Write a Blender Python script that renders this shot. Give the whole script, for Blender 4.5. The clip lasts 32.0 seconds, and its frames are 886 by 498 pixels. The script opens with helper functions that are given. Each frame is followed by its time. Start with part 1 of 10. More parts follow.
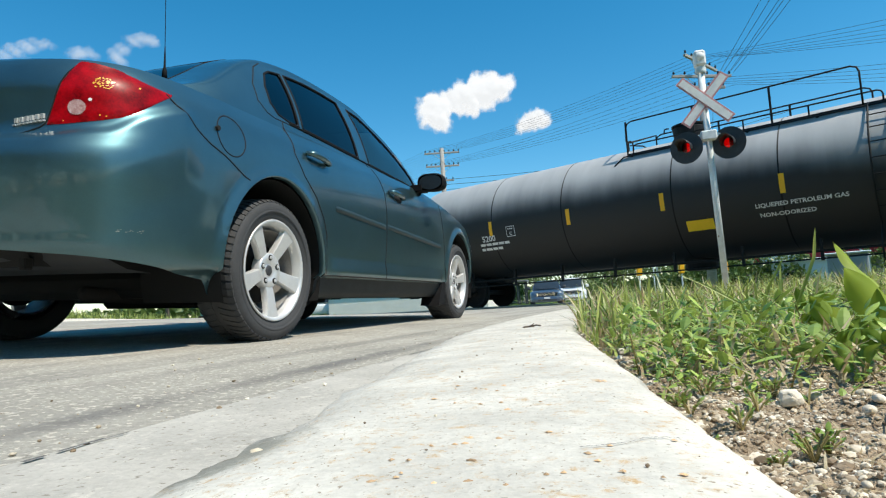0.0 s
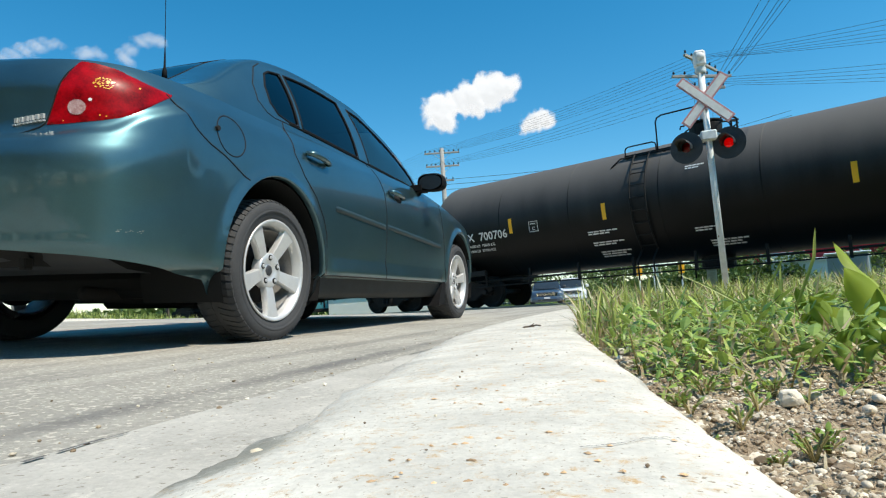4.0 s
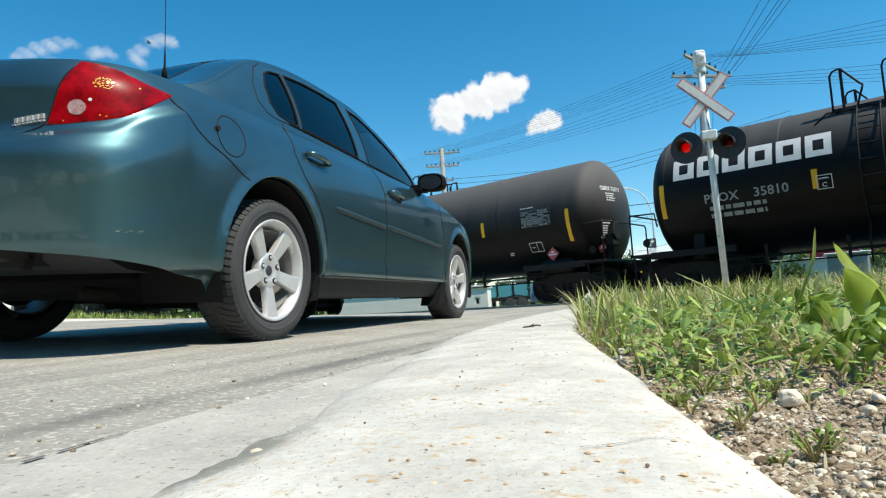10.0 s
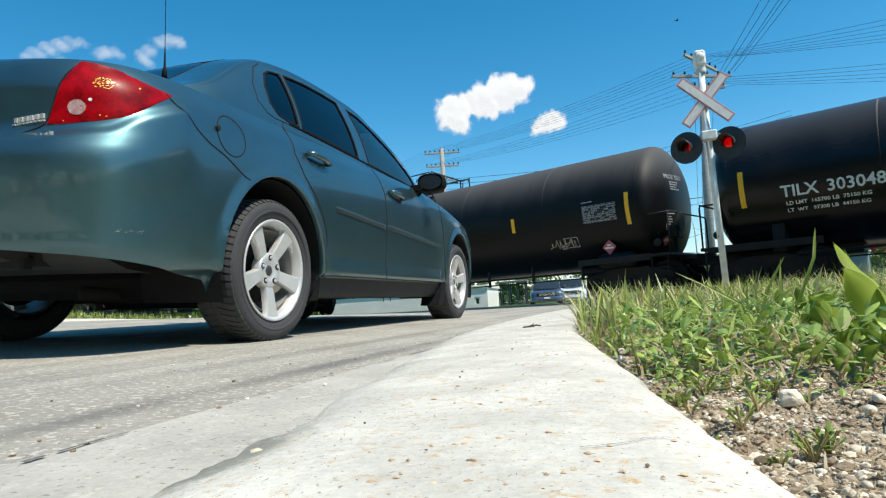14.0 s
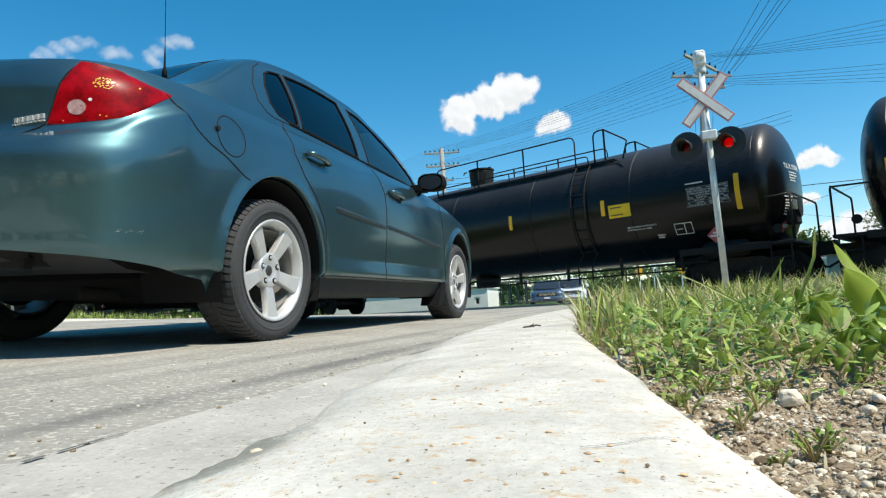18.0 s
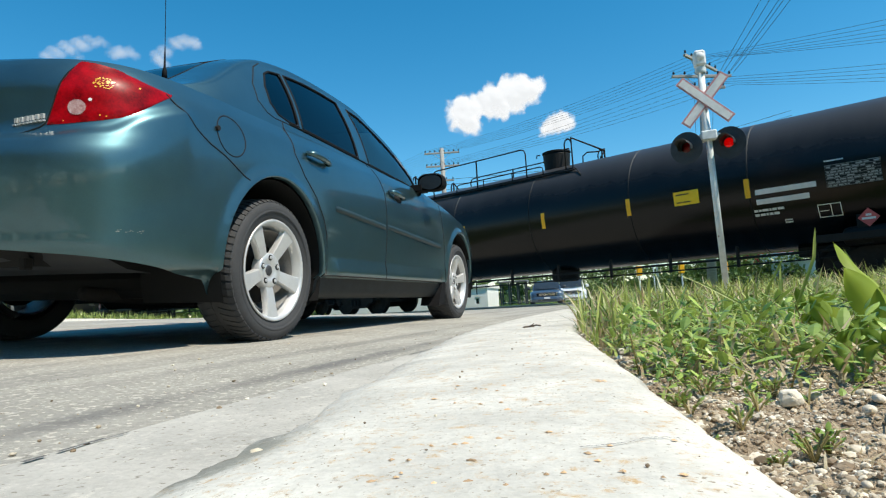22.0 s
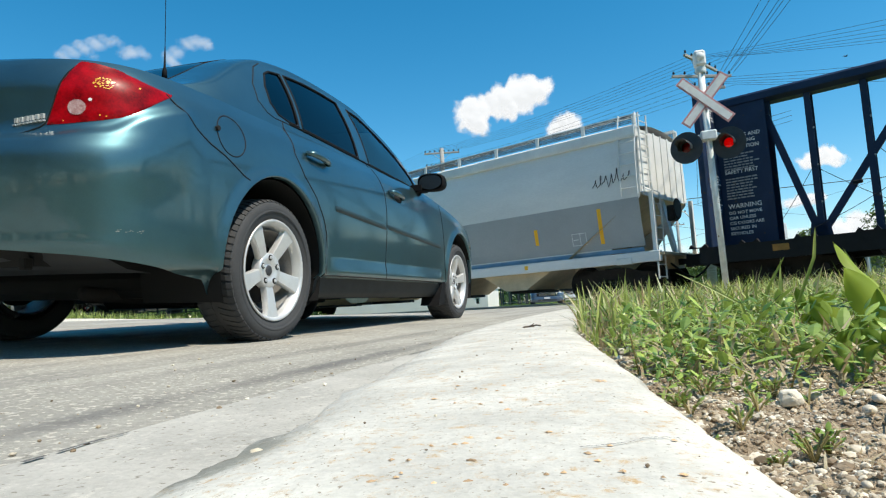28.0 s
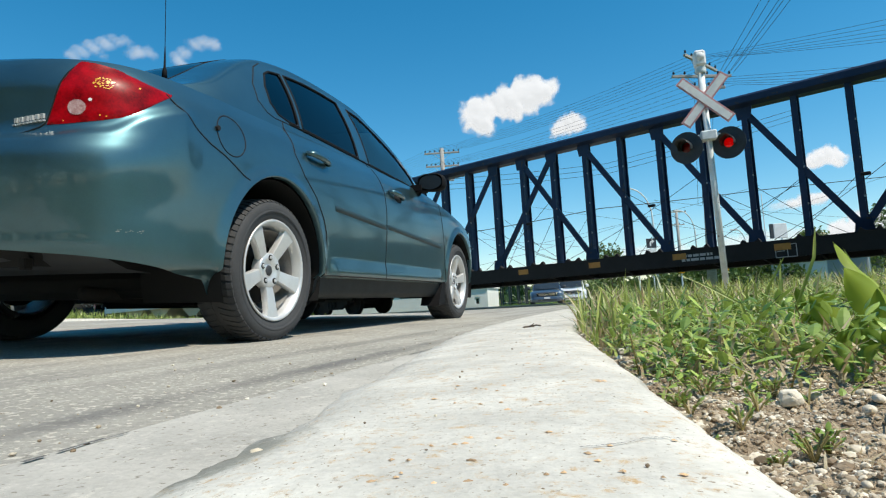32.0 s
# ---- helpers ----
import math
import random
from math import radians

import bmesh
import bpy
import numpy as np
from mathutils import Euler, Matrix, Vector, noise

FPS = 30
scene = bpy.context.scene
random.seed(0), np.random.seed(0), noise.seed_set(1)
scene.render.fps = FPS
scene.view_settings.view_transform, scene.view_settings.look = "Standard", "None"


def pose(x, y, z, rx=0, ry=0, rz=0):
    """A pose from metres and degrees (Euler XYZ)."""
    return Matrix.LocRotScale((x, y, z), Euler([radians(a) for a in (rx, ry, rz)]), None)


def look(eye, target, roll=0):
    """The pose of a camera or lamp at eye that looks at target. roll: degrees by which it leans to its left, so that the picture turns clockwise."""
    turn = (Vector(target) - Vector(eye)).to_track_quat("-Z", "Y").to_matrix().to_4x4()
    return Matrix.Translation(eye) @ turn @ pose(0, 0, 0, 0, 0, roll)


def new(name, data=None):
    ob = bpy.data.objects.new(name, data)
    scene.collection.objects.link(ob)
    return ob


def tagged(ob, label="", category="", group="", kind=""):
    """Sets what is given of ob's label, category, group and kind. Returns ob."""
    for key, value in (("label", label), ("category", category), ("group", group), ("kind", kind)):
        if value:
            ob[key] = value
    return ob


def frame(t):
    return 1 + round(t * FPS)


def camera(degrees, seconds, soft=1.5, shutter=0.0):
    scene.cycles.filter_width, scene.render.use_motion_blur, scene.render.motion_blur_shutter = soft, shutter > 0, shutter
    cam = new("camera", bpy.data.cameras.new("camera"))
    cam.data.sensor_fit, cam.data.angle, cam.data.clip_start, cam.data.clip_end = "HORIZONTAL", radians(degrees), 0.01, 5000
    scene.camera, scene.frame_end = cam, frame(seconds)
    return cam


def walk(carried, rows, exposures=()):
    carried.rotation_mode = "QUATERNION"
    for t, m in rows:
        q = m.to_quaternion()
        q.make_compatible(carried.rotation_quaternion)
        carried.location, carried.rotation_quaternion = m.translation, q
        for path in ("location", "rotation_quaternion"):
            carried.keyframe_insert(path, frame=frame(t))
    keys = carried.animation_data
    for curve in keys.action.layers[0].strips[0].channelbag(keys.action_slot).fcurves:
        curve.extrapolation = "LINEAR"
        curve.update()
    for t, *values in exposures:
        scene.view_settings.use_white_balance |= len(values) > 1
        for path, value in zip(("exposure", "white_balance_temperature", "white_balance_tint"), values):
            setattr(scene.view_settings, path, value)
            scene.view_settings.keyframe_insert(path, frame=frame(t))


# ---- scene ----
cam = camera(70.64, 32.0, soft=1.2)
EYE = Vector((0.0, 0.0, 0.1006))
PITCH = 5.26
walk(cam, [(t, look(EYE, EYE + Vector((0, math.cos(radians(PITCH)), math.sin(radians(PITCH)))), -3.51)) for t in (0.0, 32.0)],
     exposures=((0.0, 0.0), (28.0, 0.0), (30.0, -0.06), (32.0, -0.13)))

# ---- light: high summer sun from the side, clear blue sky ----
SUN_EL, SUN_X, SUN_Y = 57.0, 0.84, -0.54
sun_dir = Vector((SUN_X * math.cos(radians(SUN_EL)), SUN_Y * math.cos(radians(SUN_EL)), math.sin(radians(SUN_EL))))
world = bpy.data.worlds.new("sky")
scene.world = world
world.use_nodes = True
wn, wl = world.node_tree.nodes, world.node_tree.links
sky = wn.new("ShaderNodeTexSky")
sky.sky_type, sky.sun_disc = "NISHITA", False
sky.sun_elevation, sky.sun_rotation = radians(SUN_EL), math.atan2(SUN_X, SUN_Y)
sky.altitude, sky.air_density, sky.dust_density, sky.ozone_density = 250, 1.0, 0.25, 2.5
sky_tint = wn.new("ShaderNodeHueSaturation")
sky_tint.inputs["Saturation"].default_value = 1.40
sky_tint.inputs["Hue"].default_value = 0.484
sky_tint.inputs["Value"].default_value = 1.10
wl.new(sky.outputs[0], sky_tint.inputs["Color"])
wl.new(sky_tint.outputs[0], wn["Background"].inputs["Color"])
wn["Background"].inputs["Strength"].default_value = 0.15
sun = new("sun", bpy.data.lights.new("sun", "SUN"))
sun.data.energy, sun.data.angle, sun.data.color = 5.4, radians(0.55), (1.0, 0.93, 0.79)
sun.matrix_world = look(sun_dir * 200, (0, 0, 0))


# ---- materials ----
def nodes_of(name):
    m = bpy.data.materials.new(name)
    m.use_nodes = True
    return m, m.node_tree.nodes, m.node_tree.links, m.node_tree.nodes["Principled BSDF"]


def mat(name, color, rough=0.6, metal=0.0, vary=0.25, scale=8.0, fine=120.0, bump=0.15, dist=0.004, color2=None, coat=0.0, emit=0.0, spec=0.5,
        stretch=(1, 1, 1), spots=None, spot_scale=60.0, spot_at=0.66, coords="Object", per_object=0.0, spots2=None, spot2_scale=38, coat_rough=0.03):
    """A surface with broad stains, fine grain and relief."""
    m, n, l, b = nodes_of(name)
    tc = n.new("ShaderNodeTexCoord")
    mp = n.new("ShaderNodeMapping")
    mp.inputs["Scale"].default_value = stretch
    l.new(tc.outputs[coords], mp.inputs[0])
    big, small = n.new("ShaderNodeTexNoise"), n.new("ShaderNodeTexNoise")
    for t, s, d in ((big, scale, 5), (small, fine, 3)):
        l.new(mp.outputs[0], t.inputs["Vector"])
        t.inputs["Scale"].default_value, t.inputs["Detail"].default_value, t.inputs["Roughness"].default_value = s, d, 0.62
    add = n.new("ShaderNodeMath")
    add.operation = "MULTIPLY_ADD"
    l.new(small.outputs["Fac"], add.inputs[0])
    add.inputs[1].default_value = 0.45
    l.new(big.outputs["Fac"], add.inputs[2])
    ramp = n.new("ShaderNodeMapRange")
    l.new(add.outputs[0], ramp.inputs["Value"])
    ramp.inputs["From Min"].default_value, ramp.inputs["From Max"].default_value = 0.45, 1.0
    mix = n.new("ShaderNodeMix")
    mix.data_type = "RGBA"
    l.new(ramp.outputs[0], mix.inputs["Factor"])
    c2 = color2 or tuple(min(1.0, c * (1 + vary)) for c in color)
    c1 = color if color2 else tuple(c * (1 - vary) for c in color)
    mix.inputs["A"].default_value, mix.inputs["B"].default_value = (*c1, 1), (*c2, 1)
    out = mix.outputs["Result"]
    if spots:
        sp = n.new("ShaderNodeTexNoise")
        l.new(mp.outputs[0], sp.inputs["Vector"])
        sp.inputs["Scale"].default_value, sp.inputs["Detail"].default_value = spot_scale, 2
        sr = n.new("ShaderNodeMapRange")
        l.new(sp.outputs["Fac"], sr.inputs["Value"])
        sr.inputs["From Min"].default_value, sr.inputs["From Max"].default_value = spot_at, spot_at + 0.05
        m2 = n.new("ShaderNodeMix")
        m2.data_type = "RGBA"
        l.new(sr.outputs[0], m2.inputs["Factor"])
        l.new(out, m2.inputs["A"])
        m2.inputs["B"].default_value = (*spots, 1)
        out = m2.outputs["Result"]
    if spots2:
        sp = n.new("ShaderNodeTexNoise")
        l.new(mp.outputs[0], sp.inputs["Vector"])
        sp.inputs["Scale"].default_value, sp.inputs["Detail"].default_value, sp.inputs["Roughness"].default_value = spot2_scale, 8, 0.8
        sr = n.new("ShaderNodeMapRange")
        l.new(sp.outputs["Fac"], sr.inputs["Value"])
        sr.inputs["From Min"].default_value, sr.inputs["From Max"].default_value = 0.545, 0.665
        m3 = n.new("ShaderNodeMix")
        m3.data_type = "RGBA"
        l.new(sr.outputs[0], m3.inputs["Factor"])
        l.new(out, m3.inputs["A"])
        m3.inputs["B"].default_value = (*spots2, 1)
        out = m3.outputs["Result"]
    if per_object:
        oi = n.new("ShaderNodeObjectInfo")
        mr = n.new("ShaderNodeMapRange")
        l.new(oi.outputs["Random"], mr.inputs["Value"])
        mr.inputs["To Min"].default_value, mr.inputs["To Max"].default_value = 1 - per_object, 1 + per_object
        hs = n.new("ShaderNodeHueSaturation")
        l.new(mr.outputs[0], hs.inputs["Value"])
        l.new(out, hs.inputs["Color"])
        out = hs.outputs[0]
    l.new(out, b.inputs["Base Color"])
    b.inputs["Roughness"].default_value, b.inputs["Metallic"].default_value = rough, metal
    b.inputs["Coat Weight"].default_value, b.inputs["Coat Roughness"].default_value = coat, coat_rough
    b.inputs["Specular IOR Level"].default_value = spec
    if bump:
        bp = n.new("ShaderNodeBump")
        l.new(add.outputs[0], bp.inputs["Height"])
        bp.inputs["Strength"].default_value, bp.inputs["Distance"].default_value = bump, dist
        l.new(bp.outputs[0], b.inputs["Normal"])
    if emit:
        b.inputs["Emission Color"].default_value, b.inputs["Emission Strength"].default_value = (*color, 1), emit
    return m


def plain(name, color, rough=0.5, metal=0.0, emit=0.0, coat=0.0):
    return mat(name, color, rough, metal, vary=0.1, scale=3.0, fine=60.0, bump=0.05, dist=0.001, emit=emit, coat=coat)


def glass(name, color, rough=0.02):
    """Thin window glass: a tinted see-through sheet with a glossy skin."""
    m, n, l, b = nodes_of(name)
    tr, gl = n.new("ShaderNodeBsdfTransparent"), n.new("ShaderNodeBsdfGlossy")
    mx, fr = n.new("ShaderNodeMixShader"), n.new("ShaderNodeFresnel")
    tr.inputs[0].default_value = (*color, 1)
    gl.inputs["Roughness"].default_value = rough
    fr.inputs["IOR"].default_value = 1.55
    l.new(fr.outputs[0], mx.inputs[0])
    l.new(tr.outputs[0], mx.inputs[1])
    l.new(gl.outputs[0], mx.inputs[2])
    l.new(mx.outputs[0], n["Material Output"].inputs[0])
    return m


M_ASPHALT = mat("asphalt", (0.365, 0.346, 0.300), 0.9, vary=0.30, scale=1.4, fine=110, bump=0.8, dist=0.008, spots=(0.58, 0.54, 0.46), spot_scale=80, spot_at=0.58, spots2=(0.21, 0.195, 0.165), spec=0.08)


def wheel_tracks(m, yaw):
    """Dark bands rubbed along the lanes by tyres, broken and soft-edged."""
    n, l = m.node_tree.nodes, m.node_tree.links
    b = n["Principled BSDF"]
    old = b.inputs["Base Color"].links[0].from_socket
    tc, rot, mp, tn, mr, mix = n.new("ShaderNodeTexCoord"), n.new("ShaderNodeMapping"), n.new("ShaderNodeMapping"), n.new("ShaderNodeTexNoise"), n.new("ShaderNodeMapRange"), n.new("ShaderNodeMix")
    rot.inputs["Rotation"].default_value = (0, 0, radians(yaw))
    mp.inputs["Scale"].default_value = (5.5, 0.22, 1.0)
    l.new(tc.outputs["Object"], rot.inputs[0])
    l.new(rot.outputs[0], mp.inputs[0])
    l.new(mp.outputs[0], tn.inputs["Vector"])
    tn.inputs["Scale"].default_value, tn.inputs["Detail"].default_value, tn.inputs["Roughness"].default_value = 1.0, 6, 0.55
    l.new(tn.outputs["Fac"], mr.inputs["Value"])
    mr.inputs["From Min"].default_value, mr.inputs["From Max"].default_value = 0.50, 0.66
    mr.inputs["To Max"].default_value = 0.42
    mix.data_type = "RGBA"
    l.new(mr.outputs[0], mix.inputs["Factor"])
    l.new(old, mix.inputs["A"])
    mix.inputs["B"].default_value = (0.15, 0.145, 0.135, 1)
    # one dark rubbed band close to the gutter
    sx, off, ab, wob, band, brk, mul, m2 = n.new("ShaderNodeSeparateXYZ"), n.new("ShaderNodeMath"), n.new("ShaderNodeMath"), n.new("ShaderNodeTexNoise"), n.new("ShaderNodeMapRange"), n.new("ShaderNodeMapRange"), n.new("ShaderNodeMath"), n.new("ShaderNodeMix")
    l.new(rot.outputs[0], sx.inputs[0])
    l.new(rot.outputs[0], wob.inputs["Vector"])
    wob.inputs["Scale"].default_value, wob.inputs["Detail"].default_value = 2.2, 5
    off.operation, ab.operation, mul.operation = "ADD", "ABSOLUTE", "MULTIPLY"
    l.new(sx.outputs["X"], off.inputs[0])
    off.inputs[1].default_value = 0.845
    l.new(off.outputs[0], ab.inputs[0])
    l.new(ab.outputs[0], band.inputs["Value"])
    band.interpolation_type = "SMOOTHSTEP"
    band.inputs["From Min"].default_value, band.inputs["From Max"].default_value = 0.07, 0.012
    l.new(wob.outputs["Fac"], brk.inputs["Value"])
    brk.inputs["From Min"].default_value, brk.inputs["From Max"].default_value, brk.inputs["To Max"].default_value = 0.34, 0.58, 0.62
    l.new(band.outputs[0], mul.inputs[0])
    l.new(brk.outputs[0], mul.inputs[1])
    m2.data_type = "RGBA"
    l.new(mul.outputs[0], m2.inputs["Factor"])
    l.new(mix.outputs["Result"], m2.inputs["A"])
    m2.inputs["B"].default_value = (0.13, 0.128, 0.125, 1)
    l.new(m2.outputs["Result"], b.inputs["Base Color"])


wheel_tracks(M_ASPHALT, 18.81)
M_GUTTER = mat("gutter_concrete", (0.445, 0.425, 0.38), 0.9, vary=0.28, scale=4, fine=120, bump=0.6, dist=0.005, spots=(0.26, 0.24, 0.20), spot_scale=95, spot_at=0.64, spots2=(0.6, 0.57, 0.5), spec=0.08)
M_KERB = mat("kerb_concrete", (0.605, 0.58, 0.515), 0.9, vary=0.26, scale=14, fine=230, bump=0.6, dist=0.0025, spots=(0.33, 0.28, 0.21), spot_scale=420, spot_at=0.65, spots2=(0.52, 0.36, 0.19), spot2_scale=95, spec=0.08)


def stain_patch(m, centre, yaw, half_along, half_across, colour):
    """A dark mossy stain with a ragged outline, of one place."""
    n, l = m.node_tree.nodes, m.node_tree.links
    b = n["Principled BSDF"]
    old = b.inputs["Base Color"].links[0].from_socket
    tc, mp, ln, tn, ad, mr, mix = (n.new("ShaderNode" + k) for k in ("TexCoord", "Mapping", "VectorMath", "TexNoise", "Math", "MapRange", "Mix"))
    mp.vector_type = "TEXTURE"
    mp.inputs["Location"].default_value = centre
    mp.inputs["Rotation"].default_value = (0, 0, radians(-yaw))
    mp.inputs["Scale"].default_value = (half_across, half_along, 1.0)
    l.new(tc.outputs["Object"], mp.inputs[0])
    ln.operation, ad.operation = "LENGTH", "MULTIPLY_ADD"
    l.new(mp.outputs[0], ln.inputs[0])
    l.new(tc.outputs["Object"], tn.inputs["Vector"])
    tn.inputs["Scale"].default_value, tn.inputs["Detail"].default_value, tn.inputs["Roughness"].default_value = 70, 7, 0.7
    l.new(tn.outputs["Fac"], ad.inputs[0])
    ad.inputs[1].default_value = 1.6
    l.new(ln.outputs["Value"], ad.inputs[2])
    l.new(ad.outputs[0], mr.inputs["Value"])
    mr.inputs["From Min"].default_value, mr.inputs["From Max"].default_value, mr.inputs["To Max"].default_value = 1.75, 1.15, 0.75
    mix.data_type = "RGBA"
    l.new(mr.outputs[0], mix.inputs["Factor"])
    l.new(old, mix.inputs["A"])
    mix.inputs["B"].default_value = (*colour, 1)
    l.new(mix.outputs["Result"], b.inputs["Base Color"])


stain_patch(M_KERB, (-0.095, 0.268, 0.04), 18.81, 0.075, 0.030, (0.20, 0.20, 0.165))
M_RUST = mat("rust_stain", (0.56, 0.38, 0.22), 0.95, per_object=0.35, vary=0.35, scale=40, fine=200, bump=0.3)
M_TYREMARK = mat("tyre_mark", (0.15, 0.148, 0.14), 0.9, vary=0.3, scale=6, fine=140, bump=0.4, dist=0.004, spec=0.08)
M_SOIL = mat("soil", (0.35, 0.275, 0.19), 0.95, vary=0.5, scale=30, fine=260, bump=1.0, dist=0.012, spots=(0.36, 0.3, 0.22), spot_scale=70, spot_at=0.62, spec=0.08)
M_FIELD = mat("mown_grass", (0.055, 0.095, 0.018), 0.95, vary=0.35, scale=0.6, fine=30, bump=0.6, dist=0.03, spots=(0.16, 0.14, 0.06), spot_scale=6, spot_at=0.6, spec=0.08)
M_PEBBLE = mat("pebble", (0.66, 0.58, 0.46), 0.9, vary=0.3, scale=30, fine=200, bump=0.4, per_object=0.18)
M_LIMESTONE = mat("broken_limestone", (0.78, 0.70, 0.56), 0.9, vary=0.16, scale=90, fine=420, bump=0.3, dist=0.001)
M_BALLAST = mat("ballast", (0.22, 0.2, 0.18), 0.95, vary=0.45, scale=14, fine=60, bump=0.9, dist=0.03, spec=0.08)
M_STEEL = mat("rail_steel", (0.35, 0.33, 0.31), 0.35, 0.9, vary=0.2, scale=10, fine=200)
M_RUSTY = mat("rusty_iron", (0.018, 0.015, 0.0135), 0.8, 0.0, spec=0.3, vary=0.4, scale=6, fine=90, bump=0.4)
M_WOOD = mat("grey_timber", (0.36, 0.345, 0.32), 0.9, vary=0.3, scale=3, fine=80, stretch=(1, 1, 8), bump=0.4)
M_PAINT = mat("teal_car_paint", (0.073, 0.150, 0.170), 0.38, 0.84, vary=0.18, scale=2.2, fine=300, bump=0.0, coat=1.0, coat_rough=0.08)
M_SCRAPE = mat("scraped_paint", (0.50, 0.46, 0.40), 0.8, vary=0.4, scale=60, fine=300)
M_MOULDING = plain("dark_teal_moulding", (0.020, 0.042, 0.048), 0.5)
M_TRIM = mat("black_trim", (0.010, 0.010, 0.011), 0.75, vary=0.1, bump=0.0, spec=0.15)
M_PLASTIC = plain("grey_plastic", (0.035, 0.037, 0.04), 0.6)
M_SILL = mat("sill_plastic", (0.016, 0.021, 0.023), 0.6, vary=0.3, scale=9, fine=90, bump=0.05, dist=0.002, spec=0.25)
M_UNDER = plain("underbody", (0.006, 0.006, 0.006), 0.9)
M_RUBBER = mat("tyre_rubber", (0.045, 0.046, 0.048), 0.8, vary=0.25, scale=8, fine=120, bump=0.15)
M_ALLOY = mat("alloy", (0.66, 0.655, 0.64), 0.40, 0.45, vary=0.1, scale=12, fine=160, bump=0.08, dist=0.001)
# duller copy of the alloy, with the shade inside the rim in its colour
M_BARREL = mat("recess_shaded_alloy", (0.30, 0.29, 0.275), 0.6, 0.3, vary=0.35, scale=14, fine=150, bump=0.1, dist=0.001)
M_CHROME = plain("chrome", (0.8, 0.8, 0.8), 0.08, 1.0)
M_SEAT = plain("seat_cloth", (0.03, 0.031, 0.034), 0.9)
M_GLASS = glass("tinted_glass", (0.035, 0.045, 0.05))
M_GLASS_FRONT = glass("lightly_tinted_glass", (0.62, 0.72, 0.74))
M_GLASS_CLEAR = glass("clear_glass", (0.7, 0.76, 0.76))
M_REDLENS = mat("red_lens", (0.09, 0.000, 0.001), 0.35, color2=(0.46, 0.001, 0.006), scale=16, fine=130, bump=0.15, dist=0.002, coat=0.12, spec=0.12)
M_AMBER = plain("amber_glint_and_indicator", (0.95, 0.50, 0.04), 0.3, 0.0, coat=0.5)
M_WHITELENS = mat("reversing_lens", (0.30, 0.13, 0.12), 0.2, 0.1, color2=(0.62, 0.45, 0.43), scale=60, fine=200, bump=0.3, coat=0.6)
M_FRAME = mat("black_railcar_frame", (0.009, 0.009, 0.0088), 0.65, spec=0.3, vary=0.4, scale=5, fine=90, bump=0.3)
M_YELLOW = plain("yellow_reflector", (0.92, 0.47, 0.012), 0.45)
M_SIGNYELLOW = mat("yellow_sign", (0.90, 0.58, 0.012), 0.5, vary=0.08, scale=6, fine=90, bump=0.0)
M_WHITE = mat("white_lettering", (0.72, 0.72, 0.70), 0.6, vary=0.12, scale=6, fine=60, bump=0.0)
M_GREYLET = mat("faded_lettering", (0.33, 0.34, 0.34), 0.6, vary=0.2, scale=8, fine=60, bump=0.0)
M_PINK = mat("placard_red", (0.55, 0.10, 0.10), 0.5, vary=0.15, scale=8, fine=60, bump=0.0)
M_HOPPER = mat("light_grey_railcar_paint", (0.72, 0.72, 0.70), 0.40, vary=0.12, scale=0.7, fine=30, bump=0.12, dist=0.004, stretch=(0.4, 1, 1.4))
M_HOPPERDARK = mat("grey_patch_paint", (0.36, 0.375, 0.38), 0.55, vary=0.12, scale=0.7, fine=30, bump=0.1)
M_HOPWHITE = mat("white_railcar_paint", (0.74, 0.74, 0.71), 0.55, vary=0.15, scale=1.5, fine=40, bump=0.12)
M_MESH = mat("dark_walkway_mesh", (0.10, 0.10, 0.10), 0.7, vary=0.2, scale=3, fine=60, bump=0.0)
M_HOPRUST = mat("brown_dusty_paint", (0.56, 0.45, 0.29), 0.7, vary=0.25, scale=2, fine=40, bump=0.2)
M_BLUE = mat("navy_beam_paint", (0.013, 0.027, 0.066), 0.5, spec=0.35, vary=0.3, scale=2, fine=60, bump=0.15, spots=(0.05, 0.04, 0.035), spot_scale=8, spot_at=0.66)
M_RUSTRED = plain("red_spray", (0.42, 0.09, 0.09), 0.7)
M_BLACKINK = plain("black_spray", (0.03, 0.03, 0.035), 0.7)
M_GALV = mat("painted_grey_pole", (0.70, 0.75, 0.75), 0.6, 0.0, vary=0.2, scale=7, fine=80, bump=0.15, spots=(0.2, 0.15, 0.11), spot_scale=14, spot_at=0.68)
M_SIGNBLACK = mat("black_signal_paint", (0.035, 0.04, 0.046), 0.55, vary=0.3, scale=10, fine=90, bump=0.1)
M_SIGNWHITE = mat("weathered_white_sign", (0.80, 0.79, 0.77), 0.6, vary=0.12, scale=9, fine=60, bump=0.1)
M_SIGNPINK = mat("faded_red_border", (0.62, 0.30, 0.29), 0.6, vary=0.2, scale=9, fine=60, bump=0.1)
M_LAMPON = mat("glowing_red_lamp", (1.0, 0.01, 0.015), 0.3, vary=0.02, bump=0.0, emit=0.6)
M_LAMPOFF = plain("unlit_red_lamp", (0.55, 0.012, 0.014), 0.6)
M_CLEARRED = glass("red_signal_glass", (0.62, 0.03, 0.03), 0.25)
M_CREAM = mat("cream_stucco", (0.80, 0.77, 0.70), 0.9, vary=0.08, scale=1, fine=40, bump=0.3)
M_TEALGLASS = plain("teal_panels", (0.08, 0.30, 0.34), 0.3)
M_DARKGLASS = plain("dark_window", (0.03, 0.04, 0.05), 0.08)
M_ROOFING = mat("grey_roofing", (0.20, 0.2, 0.2), 0.9, vary=0.2)
